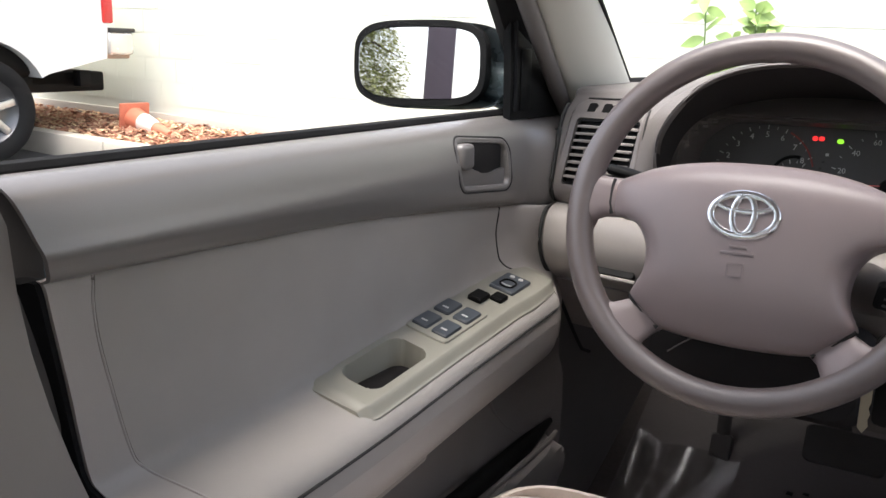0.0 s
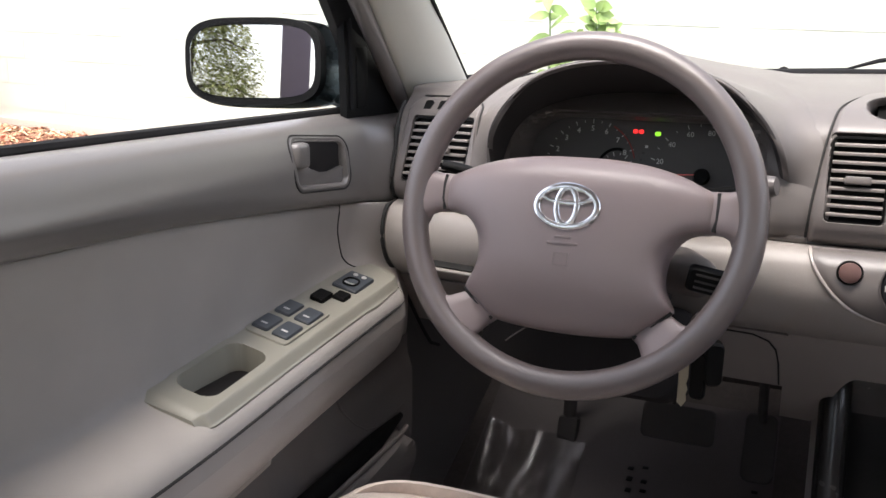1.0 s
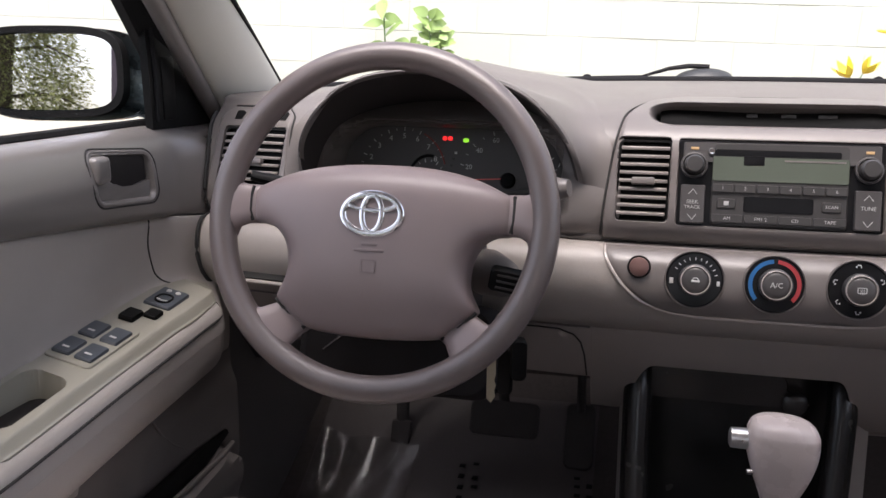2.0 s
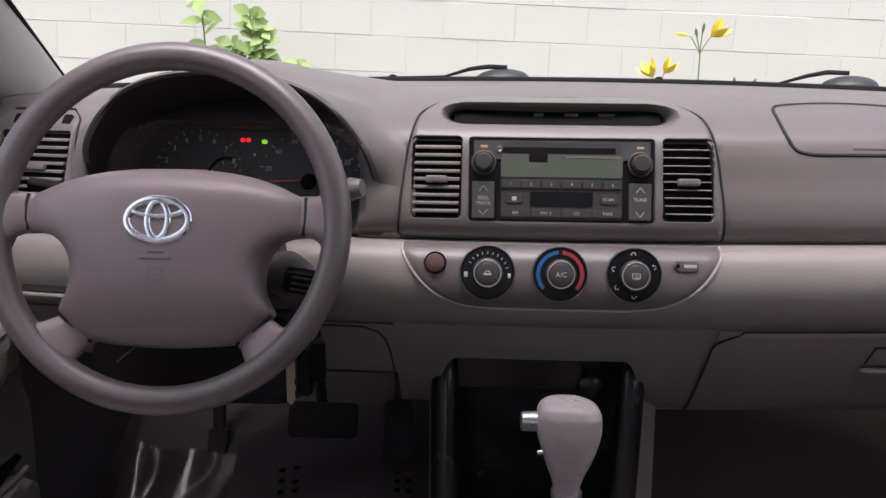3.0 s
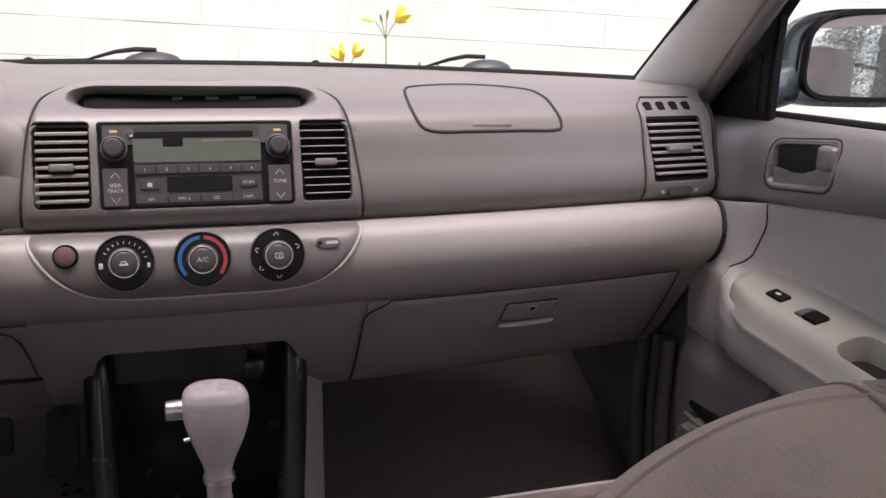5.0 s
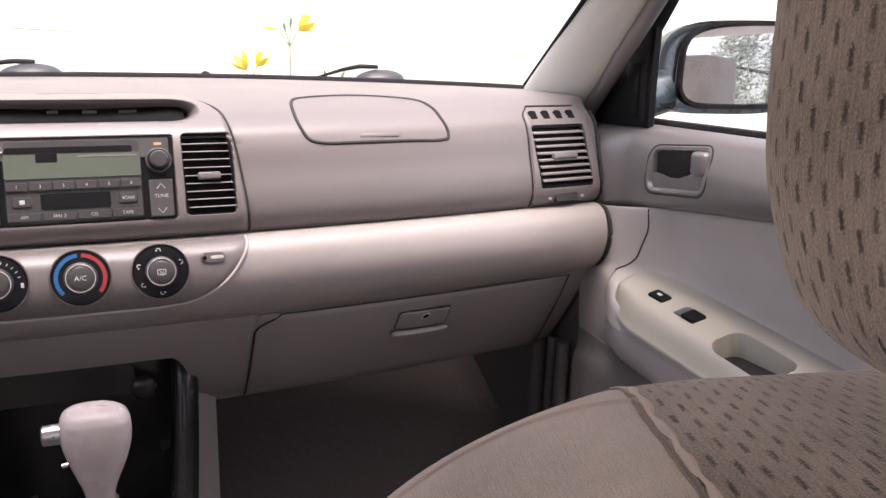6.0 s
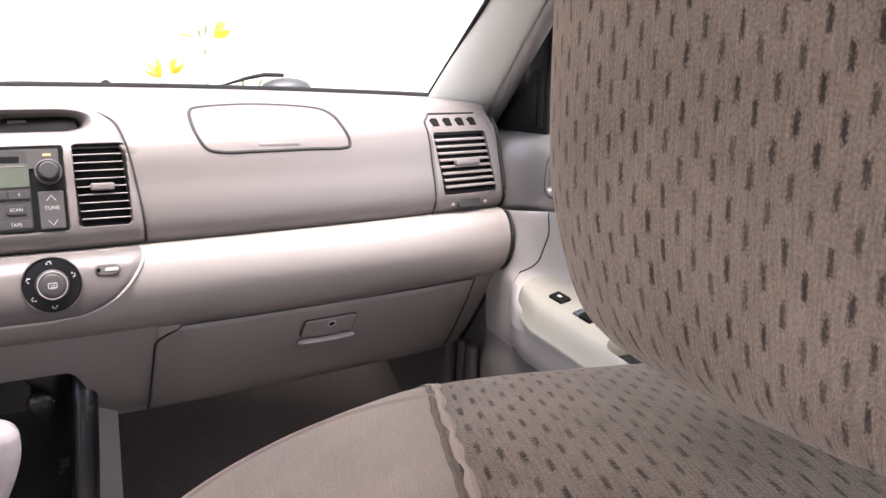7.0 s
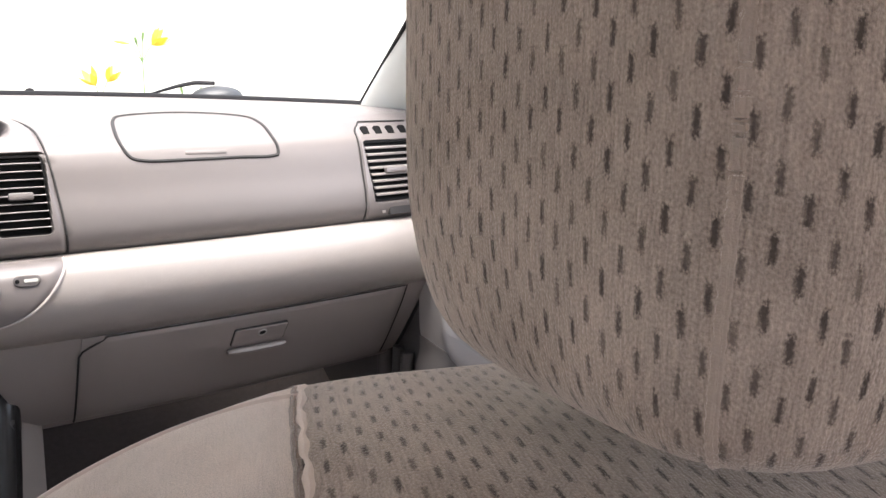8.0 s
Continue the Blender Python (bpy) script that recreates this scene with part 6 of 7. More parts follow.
# ---- seats ----
def seat(cx, sx, dy, name, label, head=True):
    s = thing(name, label, "car seat", (cx, -0.45 + dy, 0.32))
    # cushion
    part("cushion", shell(lambda a, v: (cx + 0.255 * math.copysign(abs(math.cos(a)) ** 0.35, math.cos(a)) * (1 - 0.10 * smooth(0.6, 1, v)), -0.40 + dy + 0.265 * math.copysign(abs(math.sin(a)) ** 0.4, math.sin(a)) * (1 - 0.08 * smooth(0.6, 1, v)),
                                        0.40 + 0.20 * v ** 0.6 + 0.03 * smooth(0.0, 1, math.sin(a)) * v), spread(0, 2 * math.pi, 49), spread(0, 1, 14), 0.004), M_CUSHION, s, "pale velour seat cushion")
    part("cushion_top", shell(lambda u, v: (cx + 0.236 * (2 * u - 1), -0.65 + dy + 0.50 * v, 0.606 + 0.026 * v + 0.008 * math.sin(math.pi * u) * math.sin(math.pi * v) - 0.02 * smooth(0.85, 1, v) - 0.015 * smooth(0.88, 1, abs(2 * u - 1))), spread(0, 1, 24), spread(0, 1, 24), 0.02, (0, 0, -1)), M_CUSHION, s)
    part("base", box((cx, -0.42 + dy, 0.345), (0.42, 0.42, 0.10), None, 0.02), M_BLACK, s)
    return s


def backrest(cx, sx, ytop, s):
    """Backrest with a velour front, rolled top and a plain inboard side; x from inboard to outboard."""
    inb = cx - sx * 0.2917
    sk = 0.084
    X = lambda k: inb + sx * k
    path = [(0, 0.195, 0.53), (0.15, 0.150, 0.65), (0.32, 0.085, 0.84), (0.42, 0.040, 0.955), (0.455, 0.026, 0.990), (0.48, 0.016, 1.006), (0.51, 0.000, 1.0145), (0.55, -0.022, 1.018), (0.62, -0.070, 1.020), (0.68, -0.118, 1.012), (0.72, -0.142, 0.990), (0.80, -0.130, 0.91), (1.0, -0.03, 0.53)]

    def surf(k, v):
        y, z = curve1(path, v)
        edge = 0.133
        e = max(0, (edge - k) / edge) if k < 0.29 else max(0, (edge - (0.575 - k)) / edge)
        e = min(e, 0.999)
        f = math.sqrt(1 - e * e)
        mid_y = 0.195 - 0.185 * (z - 0.53) / 0.48 - 0.085
        z2 = 0.5404 + (z - 0.53) * (1 - 0.048 * (1 - f)) - 0.095 * max(0.0, min(k, 0.575 - k) - 0.09)
        y2 = mid_y + (y - mid_y) * (0.45 + 0.55 * f)
        return (X(k), ytop + y2, z2)

    lean = lambda v: -0.235 * (min(0.66, max(0.50, v)) - 0.545)
    front = lambda u, v: surf(u + lean(v) * (0.5745 - u) / (0.5745 - sk), v)
    flank = lambda u, v: surf(u * (sk + lean(v)) / sk, v)
    part("backrest", shell(front, spread(sk + 0.0005, 0.5745, 44), spread(0, 1, 110), 0.0005), M_SEAT, s, "dash-patterned velour backrest")
    part("side_panel", shell(flank, [0.0003 + (sk - 0.0008) * (i / 30) ** 2 for i in range(31)], spread(0, 1, 110), 0.0005), M_SIDE, s, "plain velour side bolster")
    pucker = lambda v: 0.0003 * math.sin(190 * v) + 0.0003 * math.sin(421 * v)
    along = spread(0.05, 0.95, 220)
    part("seam", tube([front(sk + 0.4 * pucker(v), v) for v in along], 0.0006, 6), M_SEAM, s, "dark stitched seam")
    part("seam_roll", tube([Vector(front(sk + 0.0028 + pucker(v), v)) + Vector((0, 0, -0.0010)) for v in along], [0.0015 + 0.0003 * math.sin(260 * v) for v in along], 8), M_WELT, s, "puckered roll beside the seam")
    welt = [Vector(surf(0.089 - 0.083 * t, 0.508 + 0.024 * max(0.0, 1 - 2.2 * t) ** 2)) for t in spread(0, 1, 60)] + [Vector(surf(0.006, v)) for v in spread(0.506, 0.25, 40)]
    part("piping", tube([p + Vector((0, 0, -0.0014)) for p in welt], 0.0021, 8), M_WELT, s, "sewn welt along the bolster")
    part("welt_seam", tube([p + Vector((0, -0.0024, -0.0006)) for p in welt], 0.0006, 6), M_SEAM, s)


def headrest(x0, x1, dy, s):
    HL = [(0, 0.028, -0.02, 0.034, 1.0385), (0.04, 0.0130, -0.010, 0.018, 1.0405), (0.09, 0.0050, 0.004, 0.009, 1.0450), (0.16, 0.0010, 0.0150, 0.0045, 1.0530), (0.28, -0.0006, 0.0260, 0.001, 1.0720), (0.40, 0, 0.0320, 0.0, 1.0900), (0.6, 0, 0.033, 0.0, 1.130), (0.85, 0.0, 0.034, 0.0, 1.200), (0.95, 0.010, 0.025, 0.012, 1.225), (1.0, 0.05, -0.02, 0.05, 1.235)]

    def f(a, v):
        ins, fr, bk, z = curve1(HL, v)
        y0, y1 = -0.930 + dy + bk, -0.806 + dy + fr
        cx, cy = (x0 + x1) / 2, (y0 + y1) / 2
        hx, hy = (x1 - x0) / 2 - ins, (y1 - y0) / 2
        c, si = math.cos(a), math.sin(a)
        e = 0.30
        return (cx + hx * math.copysign(abs(c) ** e, c), cy + hy * math.copysign(abs(si) ** (e + 0.12), si), z)

    angs = []
    for q in range(4):
        angs += [q * math.pi / 2 + math.pi / 2 * (0.5 - 0.5 * math.cos(math.pi * k / 14)) for k in range(14)]
    angs.append(2 * math.pi)
    h = part("headrest", shell(f, angs, spread(0, 1, 60), 0.0005), M_SEAT, s, "dash-patterned velour headrest")
    seam_a = math.pi + 0.456
    wave = lambda v, a: Vector(f(a + 0.0004 * math.sin(61 * v) + 0.0003 * math.sin(143 * v), v))
    for da, rad in ((0.0, 0.0010), (0.010, 0.0007), (0.024, 0.0006), (-0.012, 0.0006)):
        part("headrest_seam", tube([wave(v, seam_a + da) for v in spread(0.03, 0.92, 160)], [rad + 0.00012 * math.sin(311 * v + 40 * da) for v in spread(0.03, 0.92, 160)], 8), M_RIDGE, h)
    for k in (0.25, 0.75):
        x = x0 + (x1 - x0) * k
        part("headrest_post", tube([(x, -0.865 + dy, 1.06), (x, -0.862 + dy, 0.98)], 0.005, 8), M_CHROME, h)


ps = seat(0.345, 1, -0.02, "passenger_seat", "taupe velour passenger seat with dash-patterned headrest")
backrest(0.345, 1, -0.780, ps)
headrest(0.170, 0.470, 0.0, ps)
ds = seat(-0.40, -1, 0.0, "driver_seat", "taupe velour driver seat set well back")
backrest(-0.40, -1, -1.30, ds)
headrest(-0.54, -0.26, -0.46, ds)
bench = thing("rear_bench", "taupe velour rear seat bench", "car seat", (0, -1.6, 0.35))
part("cushion", box((0, -1.62, 0.50), (1.30, 0.45, 0.22), None, 0.05, 4), M_SIDE, bench)
part("backrest", box((0, -1.86, 0.82), (1.30, 0.16, 0.50), None, 0.05, 4), M_SIDE, bench)

# ---- outside: the lot leans a little against the car ----
OUT = pose(0, 0, 0, 0, 2.1, 0)


M_ASPHALT = material("asphalt", (0.055, 0.054, 0.053), 0.9, vary=0.3, scale=3, bump=1.0, bump_scale=120)
M_CURB = material("concrete_curb", (0.46, 0.42, 0.36), 0.85, vary=0.12, scale=6, bump=0.6, bump_scale=150)
M_BLOCK = material("painted_block", (0.720, 0.740, 0.665), 0.8, dark=(0.500, 0.530, 0.430), scale=2.6, bump=0.8, bump_scale=90)
M_MORTAR = material("painted_mortar", (0.595, 0.610, 0.535), 0.9, vary=0.1, scale=12, bump=0.8, bump_scale=120)
M_SOIL = material("mulch_soil", (0.23, 0.10, 0.06), 0.95, vary=0.4, scale=14, bump=1.0, bump_scale=60)
M_LEAF = material("leaf_green", (0.240, 0.355, 0.100), 0.5, vary=0.3, scale=20)
M_STEM = material("stem_green", (0.13, 0.22, 0.07), 0.6, vary=0.2, scale=30)
M_PETAL = material("lily_yellow", (0.920, 0.720, 0.050), 0.5, vary=0.12, scale=40)
M_BARK = material("bark", (0.10, 0.075, 0.055), 0.9, vary=0.3, scale=10, bump=1.0, bump_scale=60)
M_NEEDLE = material("conifer_green", (0.230, 0.240, 0.075), 0.7, vary=0.4, scale=3)
M_TRUCK = material("truck_white", (0.80, 0.80, 0.79), 0.3, vary=0.02, scale=10, coat=0.6)
M_CONE = material("cone_orange", (0.560, 0.170, 0.100), 0.6, vary=0.15, scale=20)

g = part("ground", shell(lambda u, v: (u, v, 0.0), [-900, -60, -25, -12, -6, -3, 0, 3, 6, 12, 25, 60, 900], [-900, -60, -20, -8, -4, -2, 0, 2, 3.1], 0.05, (0, 0, -1)), M_ASPHALT, None, "grey asphalt parking lot", category="ground", kind="structure")
g.matrix_basis = OUT
g = part("ground_beyond", shell(lambda u, v: (u, v, 0.0), [-900, -60, -25, 0, 25, 60, 900], [4.25, 20, 900], 0.05, (0, 0, -1)), M_ASPHALT, None, "asphalt beyond the wall", category="ground", kind="structure")
g.matrix_basis = OUT
kerb = thing("kerb", "pale concrete kerb edging the planting bed", "kerb", (0, 3.1, 0), OUT, kind="structure")
for i in range(16):
    part("kerb_stone", box((-22.5 + 3.0 * i, 3.125, 0.085), (2.985, 0.15, 0.195), None, 0.018, 2), M_CURB, kerb)
bed = part("planting_bed", shell(lambda u, v: (u, 3.19 + 0.83 * v, 0.150 + 0.075 * v + 0.02 * noise.noise((u * 2.3, v * 5, 0))), spread(-22, 22, 220), spread(0, 1, 14), 0.1, (0, 0, -1)), M_SOIL, None, "reddish bark mulch bed below the wall", category="ground", kind="structure")
bed.matrix_basis = OUT
# mulch chips
bm = bmesh.new()
rng = random.Random(3)
for i in range(5200):
    x = rng.uniform(-11, -2.5) if i < 4300 else rng.uniform(-2.5, 4)
    v = rng.random()
    y = 3.22 + 0.75 * v
    z = 0.160 + 0.075 * v + 0.02 * noise.noise((x * 2.3, v * 5, 0))
    m = pose(x, y, z + 0.006, rng.uniform(-30, 30), rng.uniform(-30, 30), rng.uniform(0, 360))
    a, b, c = rng.uniform(0.015, 0.05), rng.uniform(0.006, 0.016), rng.uniform(0.002, 0.006)
    vs = [bm.verts.new(m @ Vector(p)) for p in ((-a, -b, 0), (a, -b * 0.7, 0), (a * 0.8, b, 0), (-a * 0.9, b, 0), (-a, -b, c), (a, -b * 0.7, c), (a * 0.8, b, c), (-a * 0.9, b, c))]
    for q in ((4, 5, 6, 7), (0, 1, 5, 4), (1, 2, 6, 5), (2, 3, 7, 6), (3, 0, 4, 7)):
        bm.faces.new([vs[k] for k in q])
chipmat = material("bark_chip", (0.36, 0.17, 0.09), 0.9, vary=0.5, scale=9)
n, l = chipmat.node_tree.nodes, chipmat.node_tree.links
geo, ramp = n.new("ShaderNodeNewGeometry"), n.new("ShaderNodeValToRGB")
ramp.color_ramp.elements[0].color, ramp.color_ramp.elements[1].color = (0.26, 0.12, 0.08, 1), (0.74, 0.58, 0.36, 1)
e = ramp.color_ramp.elements.new(0.5)
e.color = (0.48, 0.23, 0.14, 1)
l.new(geo.outputs["Random Per Island"], ramp.inputs[0]); l.new(ramp.outputs[0], n["Principled BSDF"].inputs["Base Color"])
chips = part("bark_mulch", bm, chipmat, None, "loose reddish-brown bark chips on the bed", smooth=False, category="mulch", kind="stuff")
chips.matrix_basis = OUT

# truck parked tail-in
truck = thing("pickup_truck", "white pickup truck parked tail-in over the kerb", "pickup truck", (-7.4, 1.0, 0), OUT)
SIDE = Matrix(((0, 0, 1, 0), (1, 0, 0, 0), (0, 1, 0, 0), (0, 0, 0, 1)))
arch = [(2.46 + 0.50 * math.cos(radians(a)), 0.42 + 0.50 * math.sin(radians(a))) for a in range(165, 15, -10)]
bedside = [(-2.6, 0.62), (1.94, 0.62)] + arch + [(2.97, 0.66), (3.30, 0.735), (3.50, 0.78), (3.52, 1.05), (3.50, 1.55), (0.95, 1.55), (0.55, 2.05), (-1.2, 2.05), (-1.9, 1.45), (-2.7, 1.35)]
part("body", prism(bedside, SIDE @ Matrix.Translation((0, 0, -8.35)), 0, 1.85), M_TRUCK, truck, "white painted body", smooth=False)
part("bumper", box((-7.42, 3.64, 0.90), (1.86, 0.25, 0.19), None, 0.03, 3), material("bumper_chrome", (0.80, 0.78, 0.75), 0.25, metal=0.7, vary=0.05), truck, "bright rear bumper")
part("bumper_step", box((-7.42, 3.655, 1.008), (1.86, 0.25, 0.035), None, 0.008), M_BUTTON, truck)
part("bumper_valance", box((-7.42, 3.63, 0.805), (1.80, 0.22, 0.06), None, 0.015), material("bumper_brown", (0.36, 0.25, 0.18), 0.4, vary=0.1), truck, "brownish lower bumper edge")
part("tail_lamp", box((-6.53, 3.52, 1.27), (0.10, 0.10, 0.42), None, 0.02), material("lamp_red_plastic", (0.62, 0.02, 0.02), 0.2, vary=0.1, coat=0.8), truck, "red tail lamp")
part("tow_bar", box((-7.3, 3.16, 0.60), (1.2, 0.44, 0.085), None, 0.01), M_BLACK, truck)
part("hitch", box((-6.62, 3.335, 0.615), (0.10, 0.10, 0.13), None, 0.01), M_BLACK, truck)
part("chassis", box((-7.45, 0.9, 0.58), (1.5, 5.4, 0.16), None, 0.02), M_BLACK, truck)
part("inner_arch", box((-7.45, 2.46, 0.78), (1.70, 0.96, 0.34), None, 0.1, 3), M_BLACK, truck)
for wy in (2.46, -1.55):
    for wx in (-6.62, -8.20):
        s = 1 if wx > -7 else -1
        mm = plane_frame((wx, wy, 0.395), (0, 1, 0), (0, 0, 1)) @ Matrix.Diagonal((1.05, 1.05, 1.0, 1.0))
        if s < 0:
            mm = mm @ Matrix.Rotation(math.pi, 4, 'X')
        w = part("wheel", lathe([(0.235, 0.11), (0.262, 0.125), (0.33, 0.128), (0.362, 0.110), (0.375, 0.07), (0.375, -0.10), (0.34, -0.13), (0.23, -0.12)], mm, 48), M_RUBBER, truck, "black tyre")
        part("rim", lathe([(0, 0.085), (0.05, 0.09), (0.07, 0.06), (0.16, 0.055), (0.215, 0.075), (0.240, 0.112), (0.245, 0.0)], mm, 40), material("rim_dark", (0.12, 0.12, 0.125), 0.35, metal=0.8), w)
        for k in range(6):
            r = mm @ Matrix.Rotation(radians(60 * k + 15), 4, 'Z')
            part("rim_spoke", box((0.13, 0, 0.082), (0.21, 0.055, 0.03), r, 0.01), M_SILVER, w)

# fallen cone
cone = thing("traffic_cone", "faded orange traffic cone lying on the mulch", "traffic cone", (-6.1, 3.6, 0.2), OUT)
CM = Matrix.Translation((-6.44, 3.69, 0.275)) @ pose(0, 0, 0, 0, 98, -8)
part("cone", lathe([(0.0, 0.56), (0.028, 0.56), (0.100, 0.0), (0.092, 0.0)], CM, 28), M_CONE, cone)
part("foot", box((0, 0, -0.01), (0.27, 0.27, 0.03), CM, 0.01), M_CONE, cone)
part("collar", lathe([(0.056, 0.36), (0.0585, 0.36), (0.0835, 0.16), (0.078, 0.16)], CM, 28), material("cone_collar", (0.72, 0.62, 0.58), 0.6, vary=0.1), cone)


# plants
def leaf(bm, base, d, up, length, width, curl=0.25):
    d = Vector(d).normalized()
    side = d.cross(Vector(up))
    side = side.normalized() if side.length > 1e-4 else d.orthogonal().normalized()
    nrm = side.cross(d)
    rows = []
    for t, w in ((0, 0.12), (0.2, 0.75), (0.45, 1.0), (0.7, 0.7), (0.9, 0.28), (1.0, 0.03)):
        c = Vector(base) + d * length * t - nrm * curl * length * t * t
        rows.append([bm.verts.new(c - side * width * w + nrm * 0.12 * width * w), bm.verts.new(c), bm.verts.new(c + side * width * w + nrm * 0.12 * width * w)])
    for a, b in zip(rows, rows[1:]):
        bm.faces.new([a[0], a[1], b[1], b[0]])
        bm.faces.new([a[1], a[2], b[2], b[1]])


rng = random.Random(11)
shrub = thing("shrub", "leafy green weed shrub growing against the wall", "shrub", (-1.35, 3.65, 0.17), OUT)
for sxp, top, lean in ((-1.62, 1.42, 0.02), (-1.35, 1.28, 0.02), (-1.45, 1.12, -0.05), (-1.09, 1.04, 0.03), (-1.28, 1.20, 0.08), (-1.52, 1.06, -0.04)):
    pts = [(sxp - lean + lean * t + 0.02 * math.sin(5 * t + sxp), 3.62 + 0.03 * math.sin(4 * t), 0.16 + (top - 0.16) * t) for t in spread(0, 1, 9)]
    part("stem", tube(pts, [0.008 - 0.0045 * t for t in spread(0, 1, 9)], 6), M_STEM, shrub)
    bm = bmesh.new()
    sparse = sxp < -1.6
    for i in range(80 if not sparse else 24):
        t = 0.30 + 0.70 * i / (79 if not sparse else 23)
        p = Vector(pts[min(8, int(t * 8))]).lerp(Vector(pts[min(8, int(t * 8) + 1)]), (t * 8) % 1)
        a = i * 2.4 + sxp
        L = rng.uniform(0.06, 0.105) if not sparse else rng.uniform(0.11, 0.16)
        leaf(bm, p, (math.cos(a), 0.5 * math.sin(a), rng.uniform(-0.45, 0.6)), (rng.uniform(-0.4, 0.4), -1.0, rng.uniform(0.1, 1.3)), L, L * (0.36 if not sparse else 0.24), rng.uniform(-0.1, 0.45))
    part("leaves", bm, M_LEAF, shrub)


def lily(x, y, top, blooms, name_label):
    p = thing("day_lily", name_label, "flower", (x, y, 0.17), OUT, group="yellow lilies")
    pts = [(x + 0.015 * math.sin(3 * t), y, 0.16 + (top - 0.16) * t) for t in spread(0, 1, 8)]
    part("stalk", tube(pts, [0.006 - 0.003 * t for t in spread(0, 1, 8)], 6), M_STEM, p)
    tip = Vector(pts[-1])
    for k in range(9):
        bm = bmesh.new()
        a = k * 0.7 + x
        leaf(bm, (x + 0.03 * math.cos(a), y + 0.03 * math.sin(a), 0.16), (0.45 * math.cos(a), 0.3 * math.sin(a), 1), (math.sin(a), math.cos(a), 0.2), 0.55 + 0.06 * (k % 3), 0.012, 0.35)
        part("blade", bm, M_LEAF, p)
    for dx, dz, dirx, dirz, size, kind in blooms:
        b = tip + Vector((dx, -0.01, dz))
        part("flower_stalk", tube([tip - Vector((0, 0, 0.04)), tip.lerp(b, 0.6) + Vector((0, 0, -0.01)), b], 0.0026, 5), M_STEM, p)
        d = Vector((dirx, -0.25, dirz)).normalized()
        if kind == "open":
            s1 = d.orthogonal().normalized()
            s2 = d.cross(s1)
            for k in range(6):
                bm = bmesh.new()
                a = k * math.pi / 3
                rad = s1 * math.cos(a) + s2 * math.sin(a)
                leaf(bm, b, d + rad * 1.15, d, size * 1.3, size * 0.27, -0.3)
                part("petal", bm, M_PETAL, p)
        else:
            part("bud", tube([b, b + d * size * 0.4, b + d * size * 0.8, b + d * size], [0.003, 0.008, 0.007, 0.002], 8), M_PETAL if kind == "wilted" else M_STEM, p)


lily(0.962, 3.5, 1.205, [(0.045, 0.045, 0.6, 0.6, 0.085, "open"), (-0.06, 0.045, -1, 0.1, 0.085, "wilted"), (0.0, 0.06, 0.05, 1, 0.05, "bud"), (-0.025, 0.04, -0.3, 1, 0.045, "bud")], "yellow day lily with one open bloom and buds")
lily(0.748, 3.45, 1.005, [(-0.02, 0.035, -0.5, 0.7, 0.075, "open"), (0.035, 0.055, 0.5, 0.9, 0.07, "open")], "low yellow day lily with two blooms")
lily(1.20, 3.55, 0.98, [(-0.03, 0.03, -0.3, 1, 0.05, "bud"), (0.05, 0.03, 0.4, 1, 0.05, "bud")], "day lily with green buds only")


# trees behind the car, seen in the driver mirror
def conifer(x, y, h, r, seed):
    rg = random.Random(seed)
    t = thing("tree", "tall dark green conifer with drooping uneven branches", "tree", (x, y, 0), OUT, group="trees behind")
    part("trunk", tube([(x, y, 0), (x + 0.1, y, h * 0.4), (x, y + 0.1, h * 0.8), (x, y, h)], [0.28, 0.2, 0.09, 0.02], 10), M_BARK, t)
    for i in range(26):
        z = h * (0.06 + 0.9 * i / 26)
        a = i * 2.4 + rg.random()
        L = r * (1.05 - z / h) * rg.uniform(0.7, 1.15) + 0.2
        part("limb", tube([(x, y, z), (x + L * 0.6 * math.cos(a), y + L * 0.6 * math.sin(a), z + 0.1), (x + L * math.cos(a), y + L * math.sin(a), z - 0.2)], [0.05, 0.03, 0.01], 5), M_BARK, t)
    bm = bmesh.new()
    for i in range(70000):
        f = 0.72 * rg.random()
        z = h * (0.04 + 0.95 * f)
        a = rg.uniform(0, 2 * math.pi)
        R_ = r * (1.06 - f) * (0.75 + 0.35 * noise.noise((3 * math.cos(a), 3 * math.sin(a), z * 0.9 + seed))) * rg.uniform(0.1, 1.0) ** 0.5
        q = Vector((x + R_ * math.cos(a), y + R_ * math.sin(a), z - 0.15 * R_))
        d = Vector((math.cos(a) + rg.uniform(-0.5, 0.5), math.sin(a) + rg.uniform(-0.5, 0.5), rg.uniform(-0.8, 0.3))) * rg.uniform(0.05, 0.10)
        w = d.cross(Vector((rg.uniform(-1, 1), rg.uniform(-1, 1), 1))).normalized() * rg.uniform(0.012, 0.024)
        bm.faces.new([bm.verts.new(q), bm.verts.new(q + d * 0.5 + w), bm.verts.new(q + d), bm.verts.new(q + d * 0.5 - w)])
    part("crown", bm, M_NEEDLE, t)


conifer(-3.9, -18.0, 9.0, 2.6, 5)
conifer(-7.2, -19.5, 11.0, 3.0, 8)

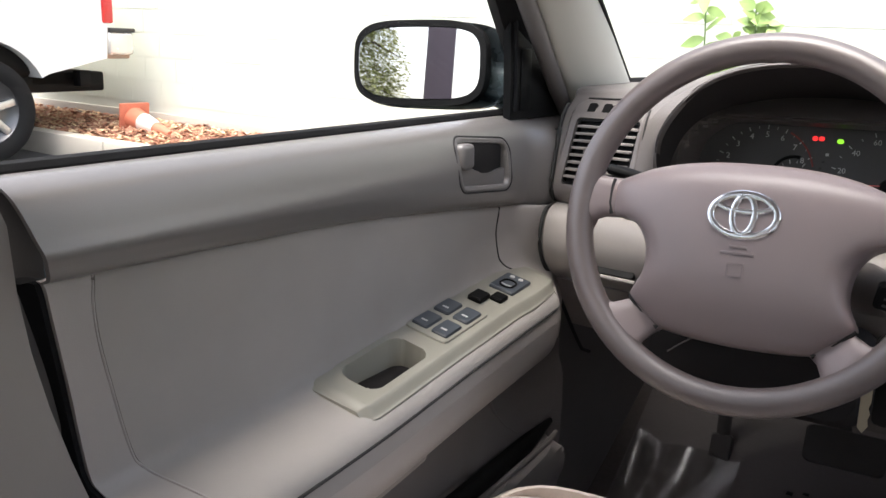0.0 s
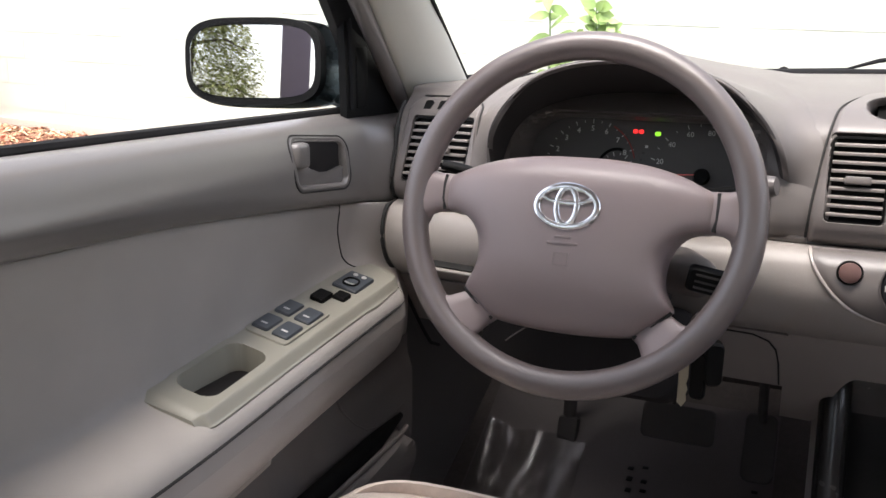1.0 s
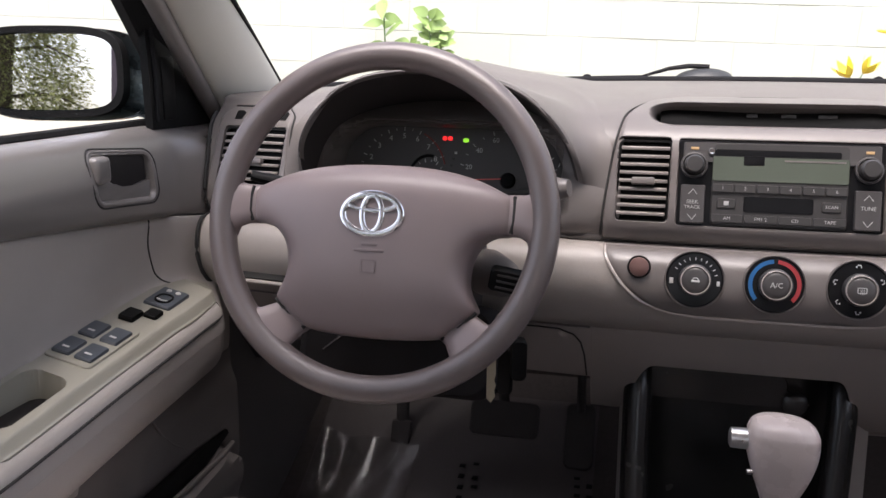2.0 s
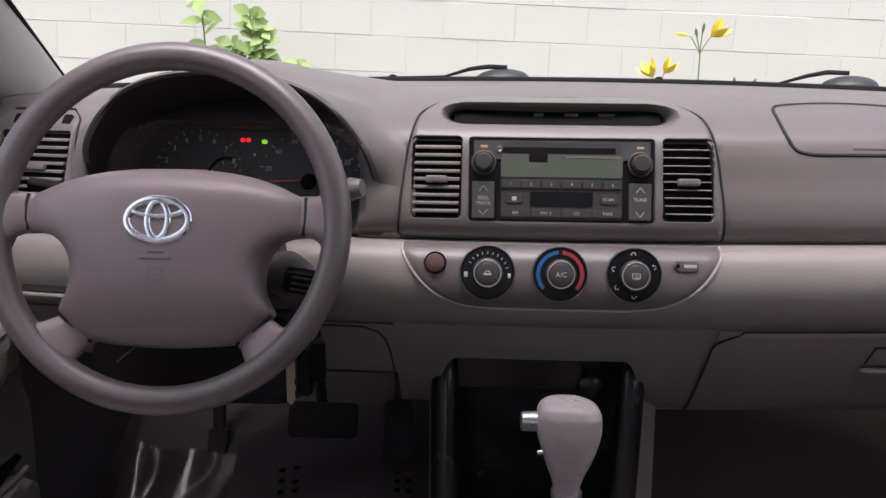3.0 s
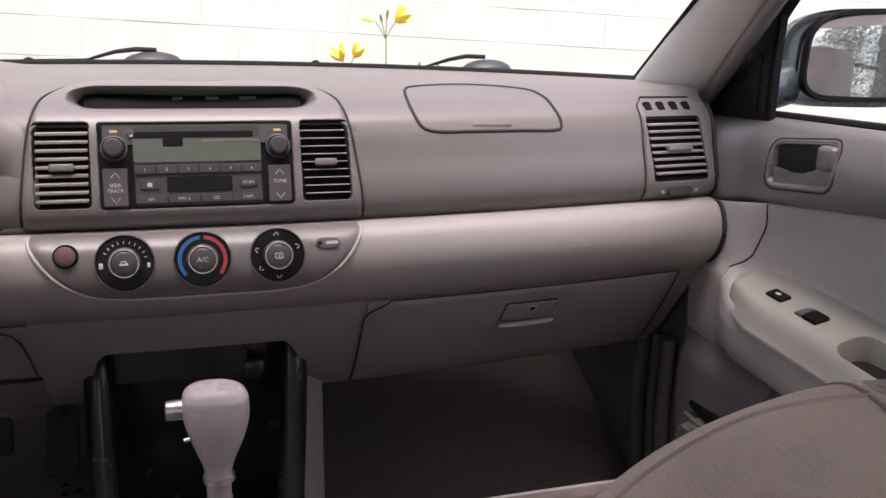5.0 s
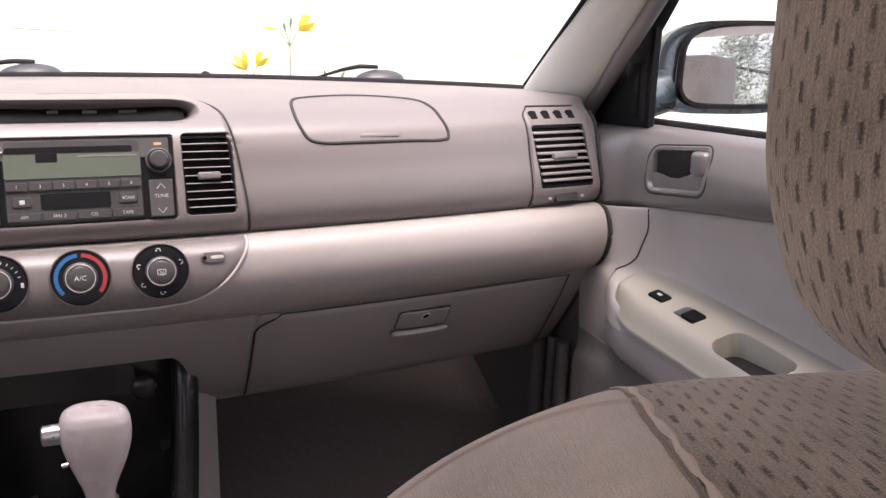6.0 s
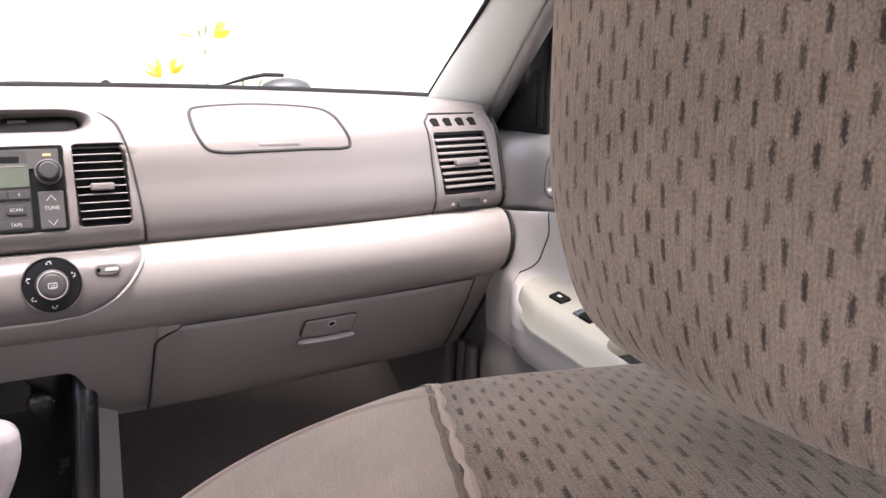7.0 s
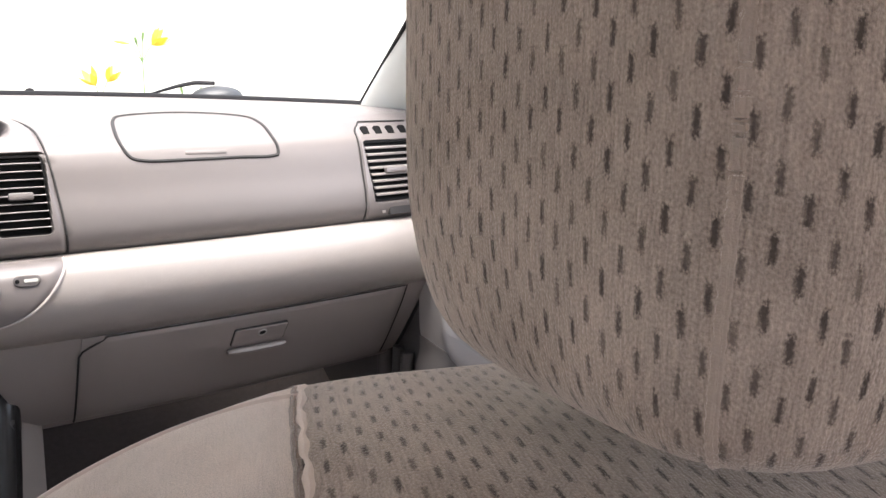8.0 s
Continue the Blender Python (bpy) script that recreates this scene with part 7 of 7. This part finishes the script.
post = thing("lot_post", "dark purple-brown square post standing in the lot", "post", (-1.48, -18.0, 0), OUT)
part("shaft", box((-1.48, -18.0, 2.9), (0.62, 0.62, 5.8), None, 0.02), material("post_brown", (0.12, 0.085, 0.10), 0.6, vary=0.12, scale=6, bump=0.3, bump_scale=60), post)
part("plinth", box((-1.48, -18.0, 0.2), (0.9, 0.9, 0.4), None, 0.03), M_CURB, post)

# ---- block wall: pieces last ----
wall = thing("wall_north", "white painted concrete block wall with recessed joints", "wall", (0, 4.0, 0.17), OUT, kind="structure")
part("core", box((0, 4.1165, 2.1), (44.0, 0.24, 4.0), None, 0), M_MORTAR, wall, smooth=False)
part("footing", box((0, 4.02, 0.21), (44.0, 0.10, 0.19), None, 0.012), M_CURB, wall, "bare concrete footing ledge")
BW, BH, J = 0.406, 0.203, 0.0022


def block_mesh(seed):
    bm = box((0, 0, 0), (BW - J, 0.03, BH - J), None, 0.0025, 1)
    rg = random.Random(seed)
    for v in bm.verts:
        v.co += Vector((rg.uniform(-0.001, 0.001), rg.uniform(-0.0012, 0.0012), rg.uniform(-0.001, 0.001)))
    me = bpy.data.meshes.new("block")
    bm.to_mesh(me)
    bm.free()
    me.materials.append(M_BLOCK)
    return me


blocks = [block_mesh(s) for s in range(6)]
rest = bmesh.new()
rng = random.Random(2)
for r in range(17):
    z = 1.19 + (r - 4) * BH + BH / 2
    for c in range(-26, 14):
        x = 0.044 + c * BW + BW / 2 + (BW / 2 if r % 2 else 0)
        jit = rng.uniform(-0.0015, 0.0015)
        if -2.6 < x < 4.3 and 0.75 < z < 2.6:
            ob = new("block", blocks[rng.randrange(6)])
            ob.parent, ob.matrix_parent_inverse = wall, BASE[wall.name]
            ob.location = (x, 4.0088 + jit, z)
        elif x > -12 and z < 2.6:
            a, b2, c2 = (BW - J) / 2, 0.0, (BH - J) / 2
            vs = [rest.verts.new((x + sx_ * (a - q), 3.9943 + jit + (0.0 if q else 0.004) + (0.0 if q else 0.02), z + sz_ * (c2 - q))) for q in (0.0, 0.004) for sx_, sz_ in ((-1, -1), (1, -1), (1, 1), (-1, 1))]
            rest.faces.new(vs[4:8])
            for k in range(4):
                rest.faces.new([vs[k], vs[(k + 1) % 4], vs[4 + (k + 1) % 4], vs[4 + k]])
part("block_courses", rest, M_BLOCK, wall, smooth=False, kind="stuff")
